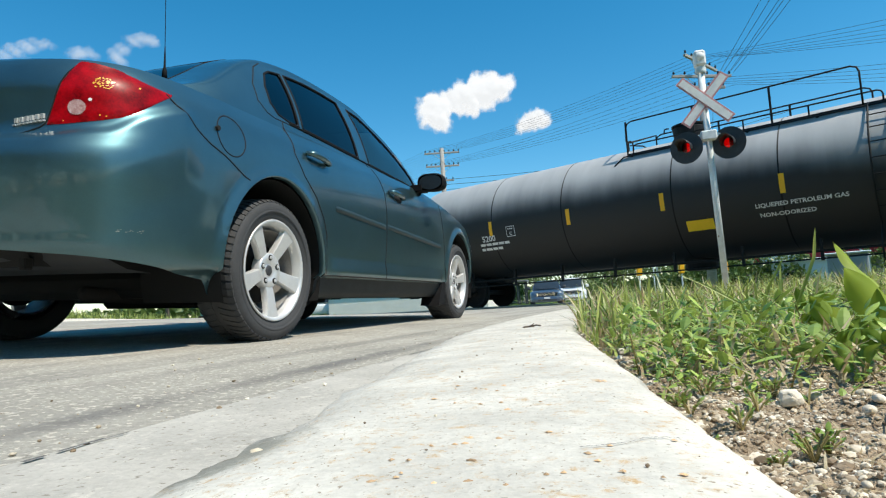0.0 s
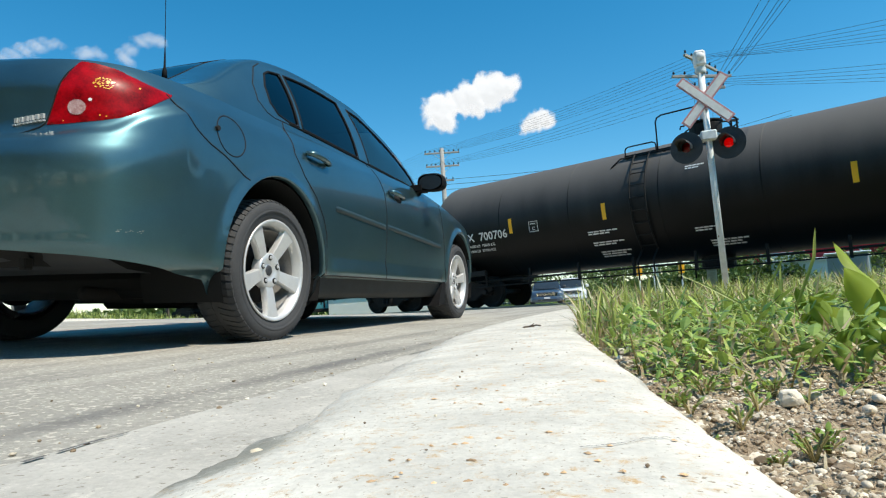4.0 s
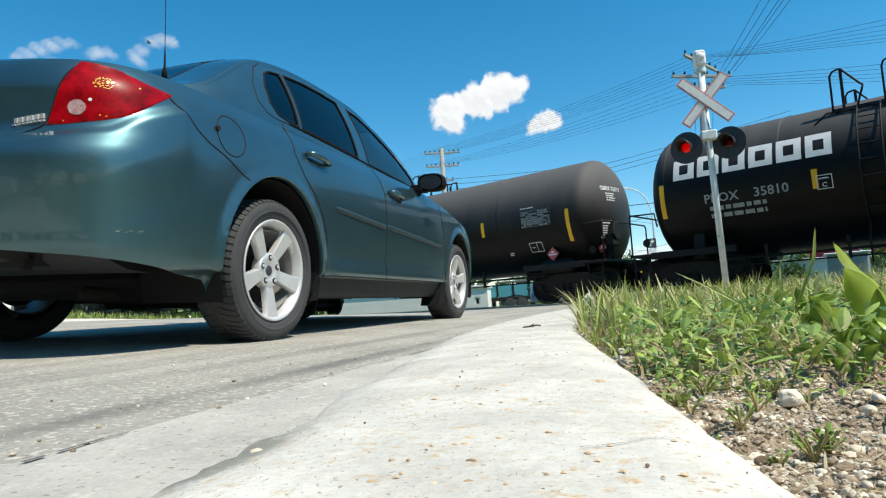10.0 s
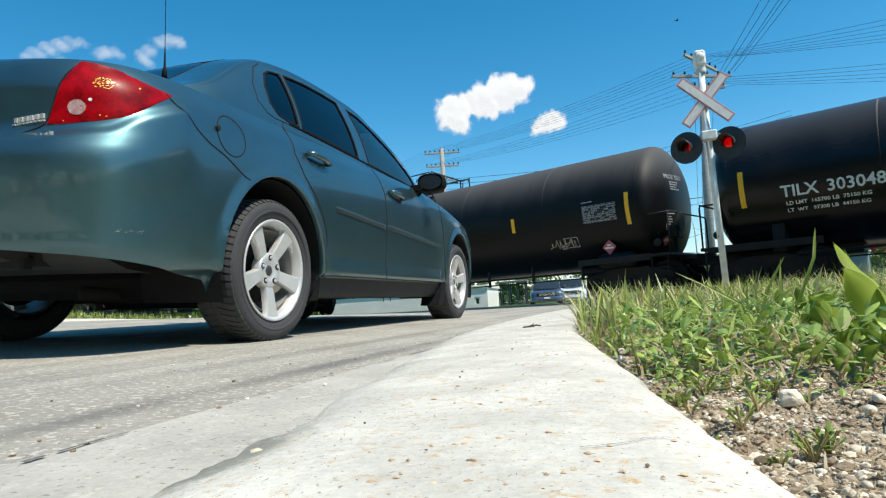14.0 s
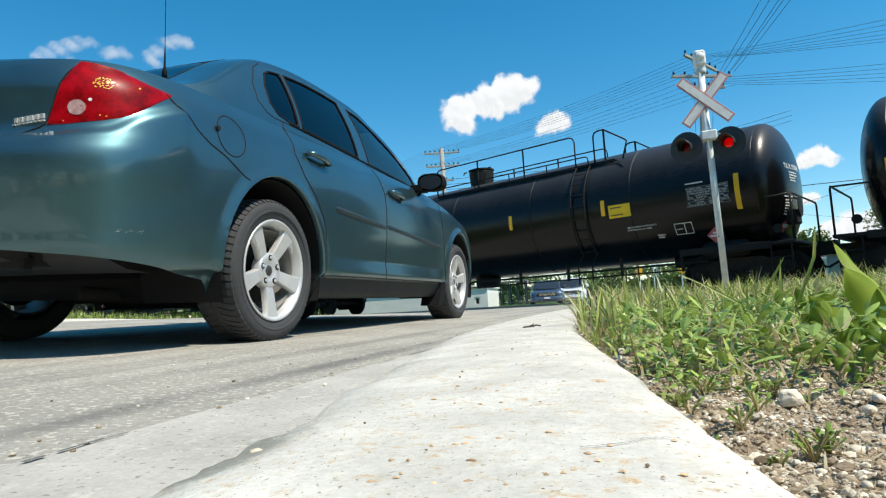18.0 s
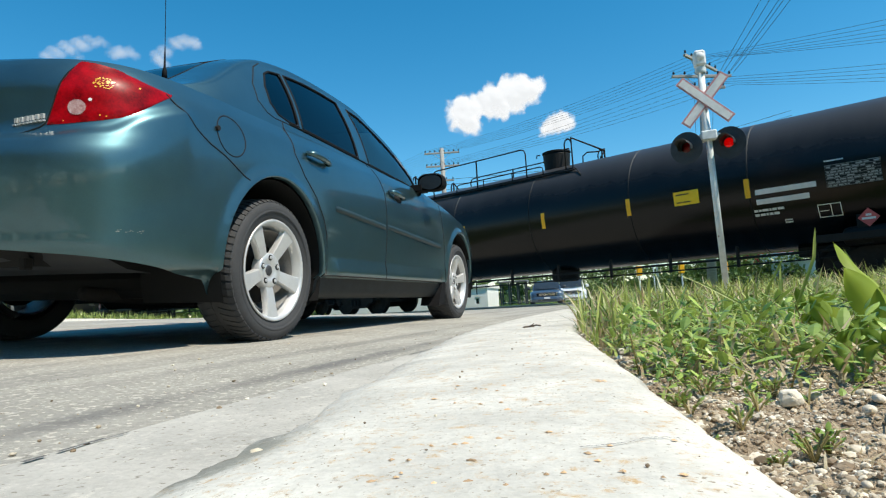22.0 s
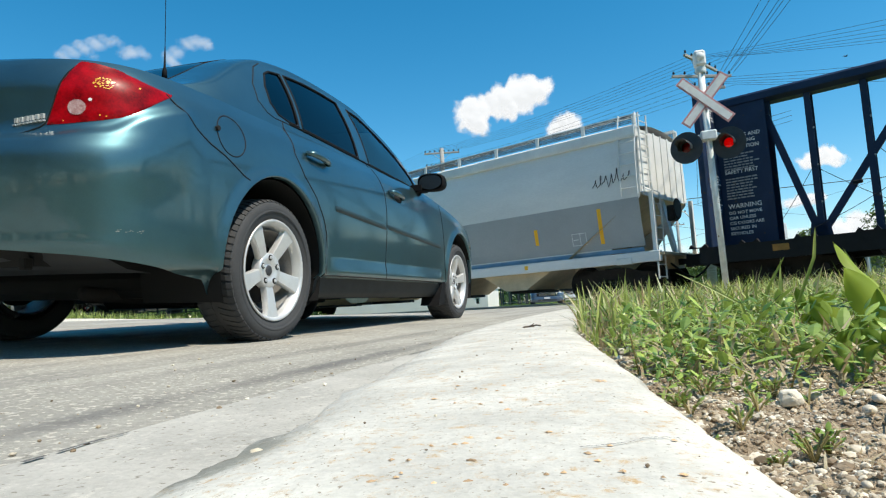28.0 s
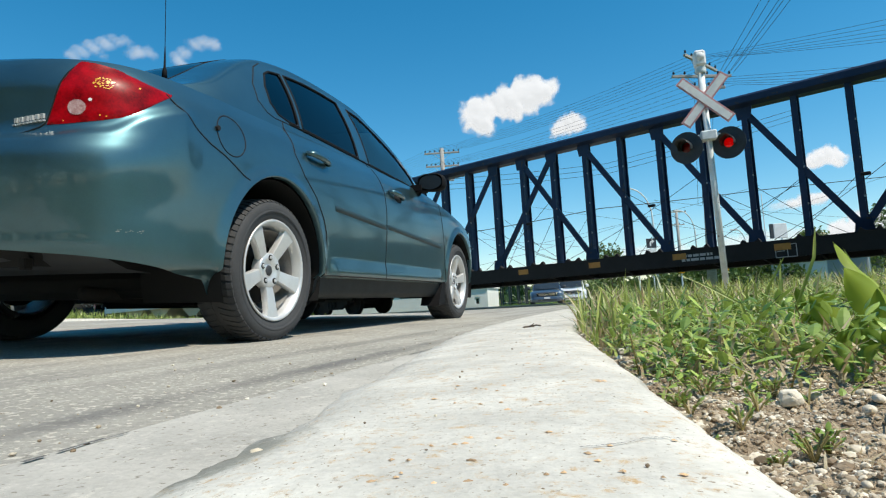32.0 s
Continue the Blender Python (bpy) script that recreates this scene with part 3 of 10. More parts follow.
def build_kerb():
    """Worn kerb with a rounded, chipped road edge."""
    prof = [(-0.105, -0.16), (-0.100, 0.02), (-0.094, 0.040), (-0.084, 0.047), (-0.06, 0.0500), (-0.03, 0.0505), (0.0, 0.0500), (0.03, 0.0490), (0.055, 0.0465),
            (0.072, 0.041), (0.084, 0.032), (0.093, 0.018), (0.099, 0.0), (0.106, -0.03), (0.114, -0.06), (0.12, -0.14)]
    fs = [-6, -3, -1.5, -0.8, -0.4, -0.2, -0.1] + [0.006 * k for k in range(0, 150)] + [0.9 + 0.02 * k for k in range(15)] + [1.2 + 0.06 * k for k in range(0, 40)] + [3.6 + 0.3 * k for k in range(20)]
    rows = []
    for f in fs:
        drop = 0.05 * ease((f - 3.0) / 6)
        row = []
        for i, (y, z) in enumerate(prof):
            edge = 1.0 if 7 <= i <= 13 or i <= 3 else 0.25
            wob = 0.004 * noise.noise((f * 11, i * 0.9, 0)) + 0.0025 * noise.noise((f * 40, i * 1.7, 3)) + 0.0016 * noise.noise((f * 130, i * 2.3, 6))
            row.append(at(f, kerb_lat(f) + (y if y > 0 else y * kerb_in(f) / 0.10) + kerb_wide(f) * clamp(y / 0.07) + wob * edge, z - drop + wob * 0.45 * edge))
        rows.append(row)
    k = Geo().grid(rows).make("kerb", M_KERB, None, smooth=True)
    cr, rnd = Geo(), random.Random(31)

    def top_at(f, la):
        d = la - kerb_lat(f)
        y = d * 0.10 / kerb_in(f) if d < 0 else d / (1 + kerb_wide(f) / 0.07)
        return float(np.interp(y, [q[0] for q in prof[1:13]], [q[1] for q in prof[1:13]])) - 0.05 * ease((f - 3.0) / 6) + 0.0006
    line = [(0.218, 0.030), (0.222, 0.022), (0.227, 0.0145), (0.2345, 0.0095), (0.240, 0.003), (0.243, -0.004)]
    fine = [(a[0] + (b[0] - a[0]) * q / 8 + rnd.uniform(-1, 1) * 0.0006, a[1] + (b[1] - a[1]) * q / 8) for a, b in zip(line, line[1:]) for q in range(8)]
    for i, ((fa, la), (fb, lb)) in enumerate(zip(fine, fine[1:])):
        w = 0.0003 * (0.4 + rnd.random())
        cr.add([at(fa - w, la, top_at(fa, la)), at(fa + w, la, top_at(fa, la)), at(fb + w, lb, top_at(fb, lb)), at(fb - w, lb, top_at(fb, lb))], [(0, 1, 2, 3)])
    ob = cr.make("crack", M_TYREMARK, k)
    ob["label"] = "hairline crack"
    # rusty pop-outs, flat flakes set in the surface
    for n in range(70):
        f = 0.17 + 0.75 * rnd.random() ** 1.6
        la = kerb_lat(f) - kerb_in(f) * rnd.uniform(-0.45, 0.72)
        r = rnd.uniform(0.0009, 0.0026) * (0.6 + 0.5 * f)
        pts, a0 = [], rnd.random() * 6.28
        for q in range(9):
            a = a0 + 6.283 * q / 9
            rr = r * rnd.uniform(0.45, 1.1)
            pts.append(at(f + rr * math.sin(a), la + rr * 1.25 * math.cos(a), top_at(f + rr * math.sin(a), la + rr * 1.25 * math.cos(a)) - 0.0004))
        Geo().add(pts + [at(f, la, top_at(f, la) + 0.0002)], [(q, (q + 1) % 9, 9) for q in range(9)]).make("rust_fleck", M_RUST, k)
    return tagged(k, "worn pale concrete kerb with rust spots and chipped edge", "kerb", kind="structure")


def build_track():
    rot = Matrix.Translation(TRACK_AT) @ pose(0, 0, 0, 0, 0, TRACK_RZ)
    # ballast bed
    prof = [(-3.2, -0.36), (-1.9, -0.17), (1.9, -0.17), (3.2, -0.36)]
    rows = []
    for k in range(0, 121):
        x = -120 + 2 * k
        rows.append([rot @ Vector((x, y, z + 0.03 * noise.noise((x, y, 0)))) for y, z in prof])
    b = Geo().grid(rows).make("track_ballast", M_BALLAST, None, smooth=True)
    tagged(b, "grey crushed stone ballast under the rails", "ballast", kind="structure")
    track = thing("railway_track", rot, "steel rails on timber sleepers across the road", "railway track")
    prof = [(-0.07, -0.17), (0.07, -0.17), (0.07, -0.15), (0.012, -0.13), (0.012, -0.04), (0.036, -0.03), (0.036, -0.004), (0.028, 0.0), (-0.028, 0.0), (-0.036, -0.004), (-0.036, -0.03), (-0.012, -0.04), (-0.012, -0.13), (-0.07, -0.15)]
    for s in (-1, 1):
        Geo().prism([(y + s * 0.753, z) for y, z in prof], -110, 110, "X").make("rail", M_STEEL, track)
    proto = Geo().box(-0.11, 0.11, -1.3, 1.3, -0.33, -0.145, 0.01)
    first = proto.make("sleeper", M_WOOD, track)
    first.location.x = -24
    for k in range(1, 100):
        o = new("sleeper", first.data)
        o.parent, o.location = track, (-24 + 0.52 * k, 0.02 * math.sin(k * 2.3), 0)
    return track


build_ground()
road = build_road()
kerb = build_kerb()
build_track()


# ---- the green sedan ----
CAR_M = Matrix(((0.32241552, -0.94659824, 0.04466585, -1.5395), (0.94659824, 0.32241552, -0.01521338, 3.0029), (-0.00296, 0.047186, 1.0, 0.0392), (0, 0, 0, 1)))
XM = 1.25

REAR_X = [(0.20, -0.93), (0.27, -0.985), (0.34, -1.040), (0.40, -1.047), (0.45, -1.050), (0.56, -1.050), (0.62, -1.046), (0.66, -1.034), (0.70, -1.012), (0.74, -0.993), (0.78, -0.986), (0.82, -0.985), (0.88, -0.985), (0.95, -0.965), (1.0, -0.93)]
FRONT_X = [(0.20, 3.44), (0.35, 3.53), (0.5, 3.55), (0.65, 3.50), (0.75, 3.40), (0.9, 3.3), (1.0, 3.2)]
HALF_W = [(0.18, 0.78), (0.27, 0.800), (0.288, 0.840), (0.30, 0.851), (0.36, 0.857), (0.5, 0.862), (0.60, 0.864), (0.72, 0.861), (0.82, 0.849), (0.90, 0.827), (0.95, 0.795), (1.0, 0.755)]
SHOULDER = [(-1.05, 0.962), (-0.8, 0.985), (-0.4, 0.990), (0.2, 0.985), (1.0, 0.965), (1.8, 0.945), (2.1, 0.905), (2.6, 0.82), (3.0, 0.74), (3.4, 0.64), (3.6, 0.58)]


ARCH = [(0.0, 0.305, 0.375), (2.624, 0.305, 0.37)]


def body_y(x, z):
    """Half width of the lower body at x and height z."""
    rear, front, w = curve_at(REAR_X, z), curve_at(FRONT_X, z), curve_at(HALF_W, z)
    w *= 1 - 0.030 * ((x - 1.2) / 2.2) ** 2
    # flared wheel arches, and the doors kick out below a low crease
    for ax, az, r in ARCH:
        d = math.hypot(x - ax, (z - az) * (0.915 if z > az else 1.0)) - r
        if d < 0.05:
            w += 0.015 * (1 - ease(d / 0.045)) * ease((z - 0.20) / 0.08)
    w += 0.016 * clamp((0.388 - z) / 0.075) * ease((z - 0.272) / 0.02) * ease((x - 0.42) / 0.08) * ease((2.18 - x) / 0.08)
    if x < XM:
        xi, p = (XM - x) / (XM - rear), 20
    else:
        xi, p = (x - XM) / (front - XM), 12
    return w * max(0.0, 1 - min(1.0, xi) ** p) ** 0.5


def shelf(x, y, z, side):
    """The bumper stands a little proud below the tail lamps, with a soft ledge that rises round the corner."""
    if x > -0.45:
        return (x, y, z)
    zl = 0.722 + 0.038 * ease((abs(y) - 0.60) / 0.2) + float(np.interp(x, (-0.90, -0.80, -0.70, -0.62, -0.55), (0.0, 0.03, 0.075, 0.11, 0.13))) * ease((abs(y) - 0.74) / 0.06)
    k = 0.020 * ease((zl - z) / 0.045) * (1 - ease((zl - 0.06 - z) / 0.30)) * ease((-0.47 - x) / 0.12)
    t = ease((abs(y) - 0.66) / 0.17)
    return (x - k * (1 - t), y + side * k * t, z)


def ring_x(z, n=240, rear_z=None):
    rear, front = curve_at(REAR_X, rear_z or z), curve_at(FRONT_X, z)
    xs = []
    for k in range(n + 1):
        c = -math.cos(math.pi * k / n)
        u = math.copysign(abs(c) ** 0.78, c)
        xs.append(XM + (u * (XM - rear) if u < 0 else u * (front - XM)))
    return xs


ROOF = [(-0.62, 0.955), (-0.45, 1.02), (-0.2, 1.17), (0.05, 1.325), (0.28, 1.415), (0.6, 1.46), (1.0, 1.468), (1.35, 1.445), (1.65, 1.355), (1.95, 1.20), (2.25, 1.0), (2.4, 0.9)]
SIDE_TOP = [(-0.62, 0.96), (-0.3, 1.06), (0.0, 1.25), (0.2, 1.338), (0.5, 1.388), (1.0, 1.396), (1.35, 1.372), (1.65, 1.285), (1.95, 1.14), (2.25, 0.965), (2.4, 0.9)]


def cabin_section(x, n=26):
    """Half section of the cabin from belt to roof middle: (y, z) points."""
    zb = min(curve_at(SHOULDER, x) - 0.012, curve_at(ROOF, x) - 0.004)
    zr = curve_at(ROOF, x)
    zs = max(zb + 0.001, min(curve_at(SIDE_TOP, x), zr - 0.004))
    yb = 0.775 * (1 - 0.02 * ((x - 1) / 1.2) ** 2) - 0.08 * ease((-x - 0.2) / 0.5) - 0.04 * ease((x - 1.6) / 0.8)
    k = clamp((zs - zb) / 0.40)
    ys = yb - (yb - 0.575) * k ** 0.9
    pts = []
    for i in range(n + 1):
        t = i / n
        if t < 0.5:
            u = t / 0.5
            pts.append((yb + (ys - yb) * u + 0.022 * k * math.sin(math.pi * u), zb + (zs - zb) * u))
        else:
            u = (t - 0.5) / 0.5
            a = u * math.pi / 2
            pts.append((ys * math.cos(a) ** 0.8 if u < 1 else 0.0, zs + (zr - zs) * math.sin(a) ** 0.75))
    return pts


def cabin_y(x, z):
    """Half width of the cabin side at height z."""
    pts = cabin_section(x)[:14]
    for (y0, z0), (y1, z1) in zip(pts, pts[1:]):
        if z <= z1:
            return y0 + (y1 - y0) * clamp((z - z0) / max(1e-6, z1 - z0))
    return pts[-1][0]


def side_y(x, z):
    return cabin_y(x, z) if z > curve_at(SHOULDER, x) - 0.012 and -0.5 < x < 2.2 else body_y(x, z)


def inside(poly, x, z):
    hit = False
    for (x0, z0), (x1, z1) in zip(poly, poly[1:] + poly[:1]):
        if (z0 > z) != (z1 > z) and x < (x1 - x0) * (z - z0) / (z1 - z0) + x0:
            hit = not hit
    return hit


WINDOWS = {"quarter_window": [(0.316, 1.032), (0.225, 1.034), (0.150, 1.050), (0.112, 1.100), (0.130, 1.19), (0.193, 1.278), (0.262, 1.316), (0.366, 1.337)],
           "rear_door_window": [(0.352, 1.030), (0.402, 1.342), (0.60, 1.362), (0.80, 1.368), (0.975, 1.366), (0.950, 1.006)],
           "front_door_window": [(1.085, 0.996), (1.105, 1.360), (1.25, 1.352), (1.5, 1.298), (1.72, 1.195), (1.93, 1.04), (1.95, 0.965)]}
REAR_GLASS = [(-0.43, 0.50), (-0.02, 0.43), (0.17, 0.42)]
FRONT_GLASS = [(1.60, 0.52), (1.8, 0.57), (2.2, 0.66)]


def polyline(pts, step=0.02):
    out = []
    for a, b in zip(pts, pts[1:]):
        n = max(1, int(math.dist(a, b) / step))
        out += [tuple(a[i] + (b[i] - a[i]) * k / n for i in range(len(a))) for k in range(n)]
    return out + [pts[-1]]


def side_strip(pts, r, name, material, parent, side=-1, lift=0.001, closed=False, flat=None):
    """A strip that follows the body side through (x, z) points."""
    line = polyline(pts + (pts[:1] if closed else []))
    if closed:
        line = line[:-1]
    return Geo().tube([shelf(x, side * (side_y(x, z) + lift), z, side) for x, z in line], r, 6, closed).make(name, material, parent, smooth=True)


def nearest_on(poly, x, z):
    """The point of the polygon's outline nearest to (x, z)."""
    best = None
    for (ax, az), (bx, bz) in zip(poly, poly[1:] + poly[:1]):
        dx, dz = bx - ax, bz - az
        k = clamp(((x - ax) * dx + (z - az) * dz) / max(1e-9, dx * dx + dz * dz))
        px, pz = ax + dx * k, az + dz * k
        d = math.hypot(px - x, pz - z)
        if best is None or d < best[0]:
            best = (d, px, pz)
    return best[1], best[2]


def build_wheel(parent, x, side, spin, name="wheel"):
    """Tyre with tread blocks, five-spoke rim, nuts; axis along y, outer face towards side."""
    w = new(name)
    w.parent, w.location = parent, (x, side * 0.735, 0.305)
    w.rotation_euler = (0, radians(spin), 0)
    R = 0.312
    prof = [(0.215, -0.085), (0.235, -0.098), (0.265, -0.106), (0.290, -0.100), (0.302, -0.086), (0.309, -0.070), (R, -0.035), (R + 0.001, 0.0), (R, 0.035), (0.309, 0.070), (0.302, 0.086), (0.290, 0.100), (0.265, 0.106), (0.235, 0.098), (0.215, 0.085)]
    tyre = Geo().lathe(prof, 72, "Y", cap=False)
    tyre = tyre.make("tyre", M_RUBBER, w, "dark grey rubber tyre", True)
    tread = Geo()
    for k in range(64):
        a = 2 * math.pi * k / 64
        for s in (-1, 1):
            pts = []
            for y, rr, da in ((0.012, R + 0.0035, 0.0), (0.045, R + 0.003, 0.03), (0.075, 0.3115, 0.055), (0.094, 0.3015, 0.062)):
                pts.append((y, rr, a + da * 1.3))
            vs = []
            for y, rr, aa in pts:
                for d in (-0.034, 0.034):
                    for dr in (-0.012, 0.0):
                        vs.append(((rr + dr) * math.cos(aa + d), s * y, (rr + dr) * math.sin(aa + d)))
            fs = []
            for i in range(3):
                b = i * 4
                fs += [(b + 1, b + 3, b + 7, b + 5), (b, b + 4, b + 5, b + 1), (b + 2, b + 3, b + 7, b + 6)]
            fs += [(0, 1, 3, 2), (12, 14, 15, 13)]
            tread.add(vs, fs)
    tread.make("tread", M_RUBBER, w)
    # sidewall ring, a low raised bead
    Geo().lathe([(0.250, side * 0.1035), (0.254, side * 0.1075), (0.262, side * 0.1075), (0.266, side * 0.104)], 64, "Y", cap=False).make("sidewall_rib", M_RUBBER, w, smooth=True)
    # rim barrel and lip
    s = side
    Geo().lathe([(0.1775, 0.066 * s), (0.174, 0.0), (0.178, -0.085 * s)], 72, "Y", cap=False).make("rim_barrel", M_BARREL, w, "inner rim barrel, darkened in colour for shade", True)
    Geo().lathe([(0.19, -0.09 * s), (0.185, 0.02 * s), (0.200, 0.075 * s), (0.208, 0.084 * s), (0.219, 0.090 * s), (0.223, 0.096 * s), (0.219, 0.100 * s), (0.212, 0.098 * s), (0.205, 0.090 * s), (0.197, 0.074 * s), (0.178, 0.0), (0.182, -0.085 * s)], 72, "Y", cap=False).make("rim", M_ALLOY, w, "silver alloy rim", True)
    for k in range(5):
        a = 2 * math.pi * k / 5 + 0.3
        sp, rows = Geo(), []
        for r, wd, out, th in ((0.040, 0.027, 0.062, 0.03), (0.075, 0.026, 0.068, 0.03), (0.11, 0.028, 0.076, 0.03), (0.15, 0.032, 0.082, 0.028), (0.185, 0.037, 0.086, 0.026), (0.206, 0.044, 0.088, 0.022)):
            ring = []
            for u, o in ((-1.05, -th), (-1, -0.005), (-0.90, 0), (-0.3, 0.001), (0.3, 0.001), (0.90, 0), (1, -0.005), (1.05, -th)):
                px, pz = r, u * wd
                ring.append((px * math.cos(a) - pz * math.sin(a), s * (out + o), px * math.sin(a) + pz * math.cos(a)))
            rows.append(ring)
        sp.grid(rows, True)
        smooth_by_angle(sp.make("spoke", M_ALLOY, w), 40)
    Geo().lathe([(0.0001, 0.062 * s), (0.026, 0.062 * s), (0.030, 0.058 * s), (0.040, 0.068 * s), (0.072, 0.071 * s), (0.078, 0.064 * s), (0.079, 0.03 * s)], 40, "Y", cap=False).make("hub", M_ALLOY, w, smooth=True)
    Geo().lathe([(0.0001, 0.0645 * s), (0.022, 0.0645 * s), (0.025, 0.06 * s)], 24, "Y", cap=False).make("hub_cap", M_PLASTIC, w, smooth=True)
    for k in range(5):
        a = 2 * math.pi * k / 5 + 0.3
        px, pz = 0.056 * math.cos(a + 0.63), 0.056 * math.sin(a + 0.63)
        # flat black disc stands for the shade in each nut's recess
        Geo().lathe([(0.0001, 0.0722 * s), (0.0125, 0.0722 * s), (0.0135, 0.066 * s)], 20, "Y", (px, 0, pz)).make("nut_pocket", M_UNDER, w)
        Geo().lathe([(0.0075, 0.06 * s), (0.008, 0.074 * s), (0.005, 0.078 * s), (0.0001, 0.0785 * s)], 6, "Y", (px, 0, pz)).make("wheel_nut", M_ALLOY, w)
    Geo().lathe([(0.0001, 0.0), (0.14, 0.0), (0.14, -0.02 * s), (0.0001, -0.02 * s)], 32, "Y", cap=False).make("brake_disc", M_RUSTY, w)
    return w


def build_sedan():
    car = thing("sedan_car", CAR_M, "dark teal metallic four-door sedan waiting on the road", "car")
    # lower body: rings of constant height share, arches left open
    nv = 92
    levels = [k / nv for k in range(nv + 1)]
    for side in (-1, 1):
        rows = []
        for v in levels:
            base = []
            zz0 = 0.20 + (0.98 - 0.20) * v
            for x in ring_x(min(zz0, 0.93), rear_z=0.352 + (0.955 - 0.352) * v):
                top = curve_at(SHOULDER, x)
                low = 0.20 + ease((-0.36 - x) / 0.05) * float(np.interp(-x, (0.40, 0.52, 0.72, 0.94, 1.05), (0.055, 0.07, 0.10, 0.13, 0.155)))
                z = low + (top - low) * v
                base.append(shelf(x, side * body_y(x, min(z, 1.0)), z, side))
            rows.append(base)
        n = len(rows[0])
        faces = []
        deep = {}
        for i, row in enumerate(rows):
            for j, (x, y, z) in enumerate(row):
                for ax, az, r in ARCH:
                    tall = 0.915 if z > az else 1.0
                    d = math.hypot(x - ax, (z - az) * tall)
                    if abs(y) > 0.5 and d < r:
                        deep[i, j] = True
                        k = r / max(d, 0.05)
                        nx, nz = ax + (x - ax) * k, az + (z - az) * k
                        row[j] = (nx, side * body_y(nx, nz), nz)
        for i in range(len(rows) - 1):
            for j in range(n - 1):
                if all(q in deep for q in ((i, j), (i, j + 1), (i + 1, j), (i + 1, j + 1))):
                    continue
                faces.append((i * n + j, i * n + j + 1, (i + 1) * n + j + 1, (i + 1) * n + j))
        Geo().add([p for r in rows for p in r], faces).make("body_side", M_PAINT, car, smooth=True)
        # arch lips and liners
        for ax, az, r in ARCH:
            arc = []
            for k in range(49):
                a = radians(-4 + 188 * k / 48)
                x, z = ax + r * math.cos(a), az + r * math.sin(a) * (1 / 0.915 if math.sin(a) > 0 else 1.0)
                arc.append((x, z))
            lip = [[(x, side * (body_y(x, z) - dy), z) for x, z in ((ax + (xx - ax) * (1 - e), az + (zz - az) * (1 - e)) for xx, zz in arc)] for dy, e in ((0.0005, 0.0), (0.003, 0.010), (0.010, 0.016), (0.03, 0.018))]
            Geo().grid(lip).make("arch_lip", M_PAINT, car, smooth=True)
            liner = [[(ax + (r - 0.004) * math.cos(radians(-20 + 220 * k / 40)), side * y, az + (r + 0.02) * math.sin(radians(-20 + 220 * k / 40))) for k in range(41)] for y in (0.45, 0.6, 0.75, 0.838)]
            Geo().grid(liner).make("wheel_liner", M_UNDER, car, smooth=True)
    # deck: hood, boot lid and cowl, crowned across
    rows = []
    xs = ring_x(0.93, 110)
    for x in xs:
        top = curve_at(SHOULDER, x)
        w = body_y(x, min(top, 1.0))
        crown = 0.055 * clamp((x + 1.05) / 0.25) * clamp((3.6 - x) / 0.5)
        row = []
        for k in range(-12, 13):
            u = k / 12
            row.append((x, u * w, top + crown * (1 - abs(u) ** 2.4)))
        rows.append(row)
    Geo().grid(rows).make("boot_and_bonnet", M_PAINT, car, smooth=True)
    # cabin shell with window openings
    xs = [-0.60 + 2.96 * k / 200 for k in range(201)]
    for side in (-1, 1):
        rows = [[(x, side * y, z) for y, z in cabin_section(x, 40)] for x in xs]
        faces, n, cut = [], 41, set()
        for i, row in enumerate(rows):
            for j in range(21):
                for p in WINDOWS.values():
                    if inside(p, row[j][0], row[j][2]):
                        cut.add((i, j))
                        x, z = nearest_on(p, row[j][0], row[j][2])
                        row[j] = (x, side * cabin_y(x, z), z)
                        break
        for i in range(len(rows) - 1):
            for j in range(n - 1):
                cxm = (rows[i][j][0] + rows[i + 1][j][0]) / 2
                cym = sum(abs(rows[a][b][1]) for a in (i, i + 1) for b in (j, j + 1)) / 4
                if all(q in cut for q in ((i, j), (i + 1, j), (i, j + 1), (i + 1, j + 1))):
                    continue
                if j >= 21 and REAR_GLASS[0][0] < cxm < REAR_GLASS[-1][0] and cym < curve_at(REAR_GLASS, cxm):
                    continue
                if j >= 21 and FRONT_GLASS[0][0] < cxm < FRONT_GLASS[-1][0] and cym < curve_at(FRONT_GLASS, cxm):
                    continue
                faces.append((i * n + j, (i + 1) * n + j, (i + 1) * n + j + 1, i * n + j + 1))
        Geo().add([p for r in rows for p in r], faces).make("cabin_shell", M_PAINT, car, smooth=True)
        # side glass and its rubber frame
        for name, poly in WINDOWS.items():
            z0, z1 = min(p[1] for p in poly), max(p[1] for p in poly)
            rows = []
            for k in range(33):
                z = z0 + (z1 - z0) * (0.001 + 0.998 * k / 32)
                hits = sorted(xa + (xb - xa) * (z - za) / (zb2 - za) for (xa, za), (xb, zb2) in zip(poly, poly[1:] + poly[:1]) if (za > z) != (zb2 > z))
                xa, xb = hits[0], hits[-1]
                rows.append([(x, side * (cabin_y(x, z) - 0.005), z) for x in (xa + (xb - xa) * i / 24 for i in range(25))])
            pane = Geo().grid(rows).make(name, M_GLASS_FRONT if name.startswith("front") else M_GLASS, car, "dark tinted side glass", True)
            pane.visible_shadow = False
            side_strip(poly, 0.0062, "window_seal", M_TRIM, car, side, -0.002, True)
        # belt moulding
        side_strip([(0.23, 1.024), (0.5, 1.014), (1.0, 0.994), (1.95, 0.952)], 0.0055, "belt_trim", M_TRIM, car, side, 0.001)
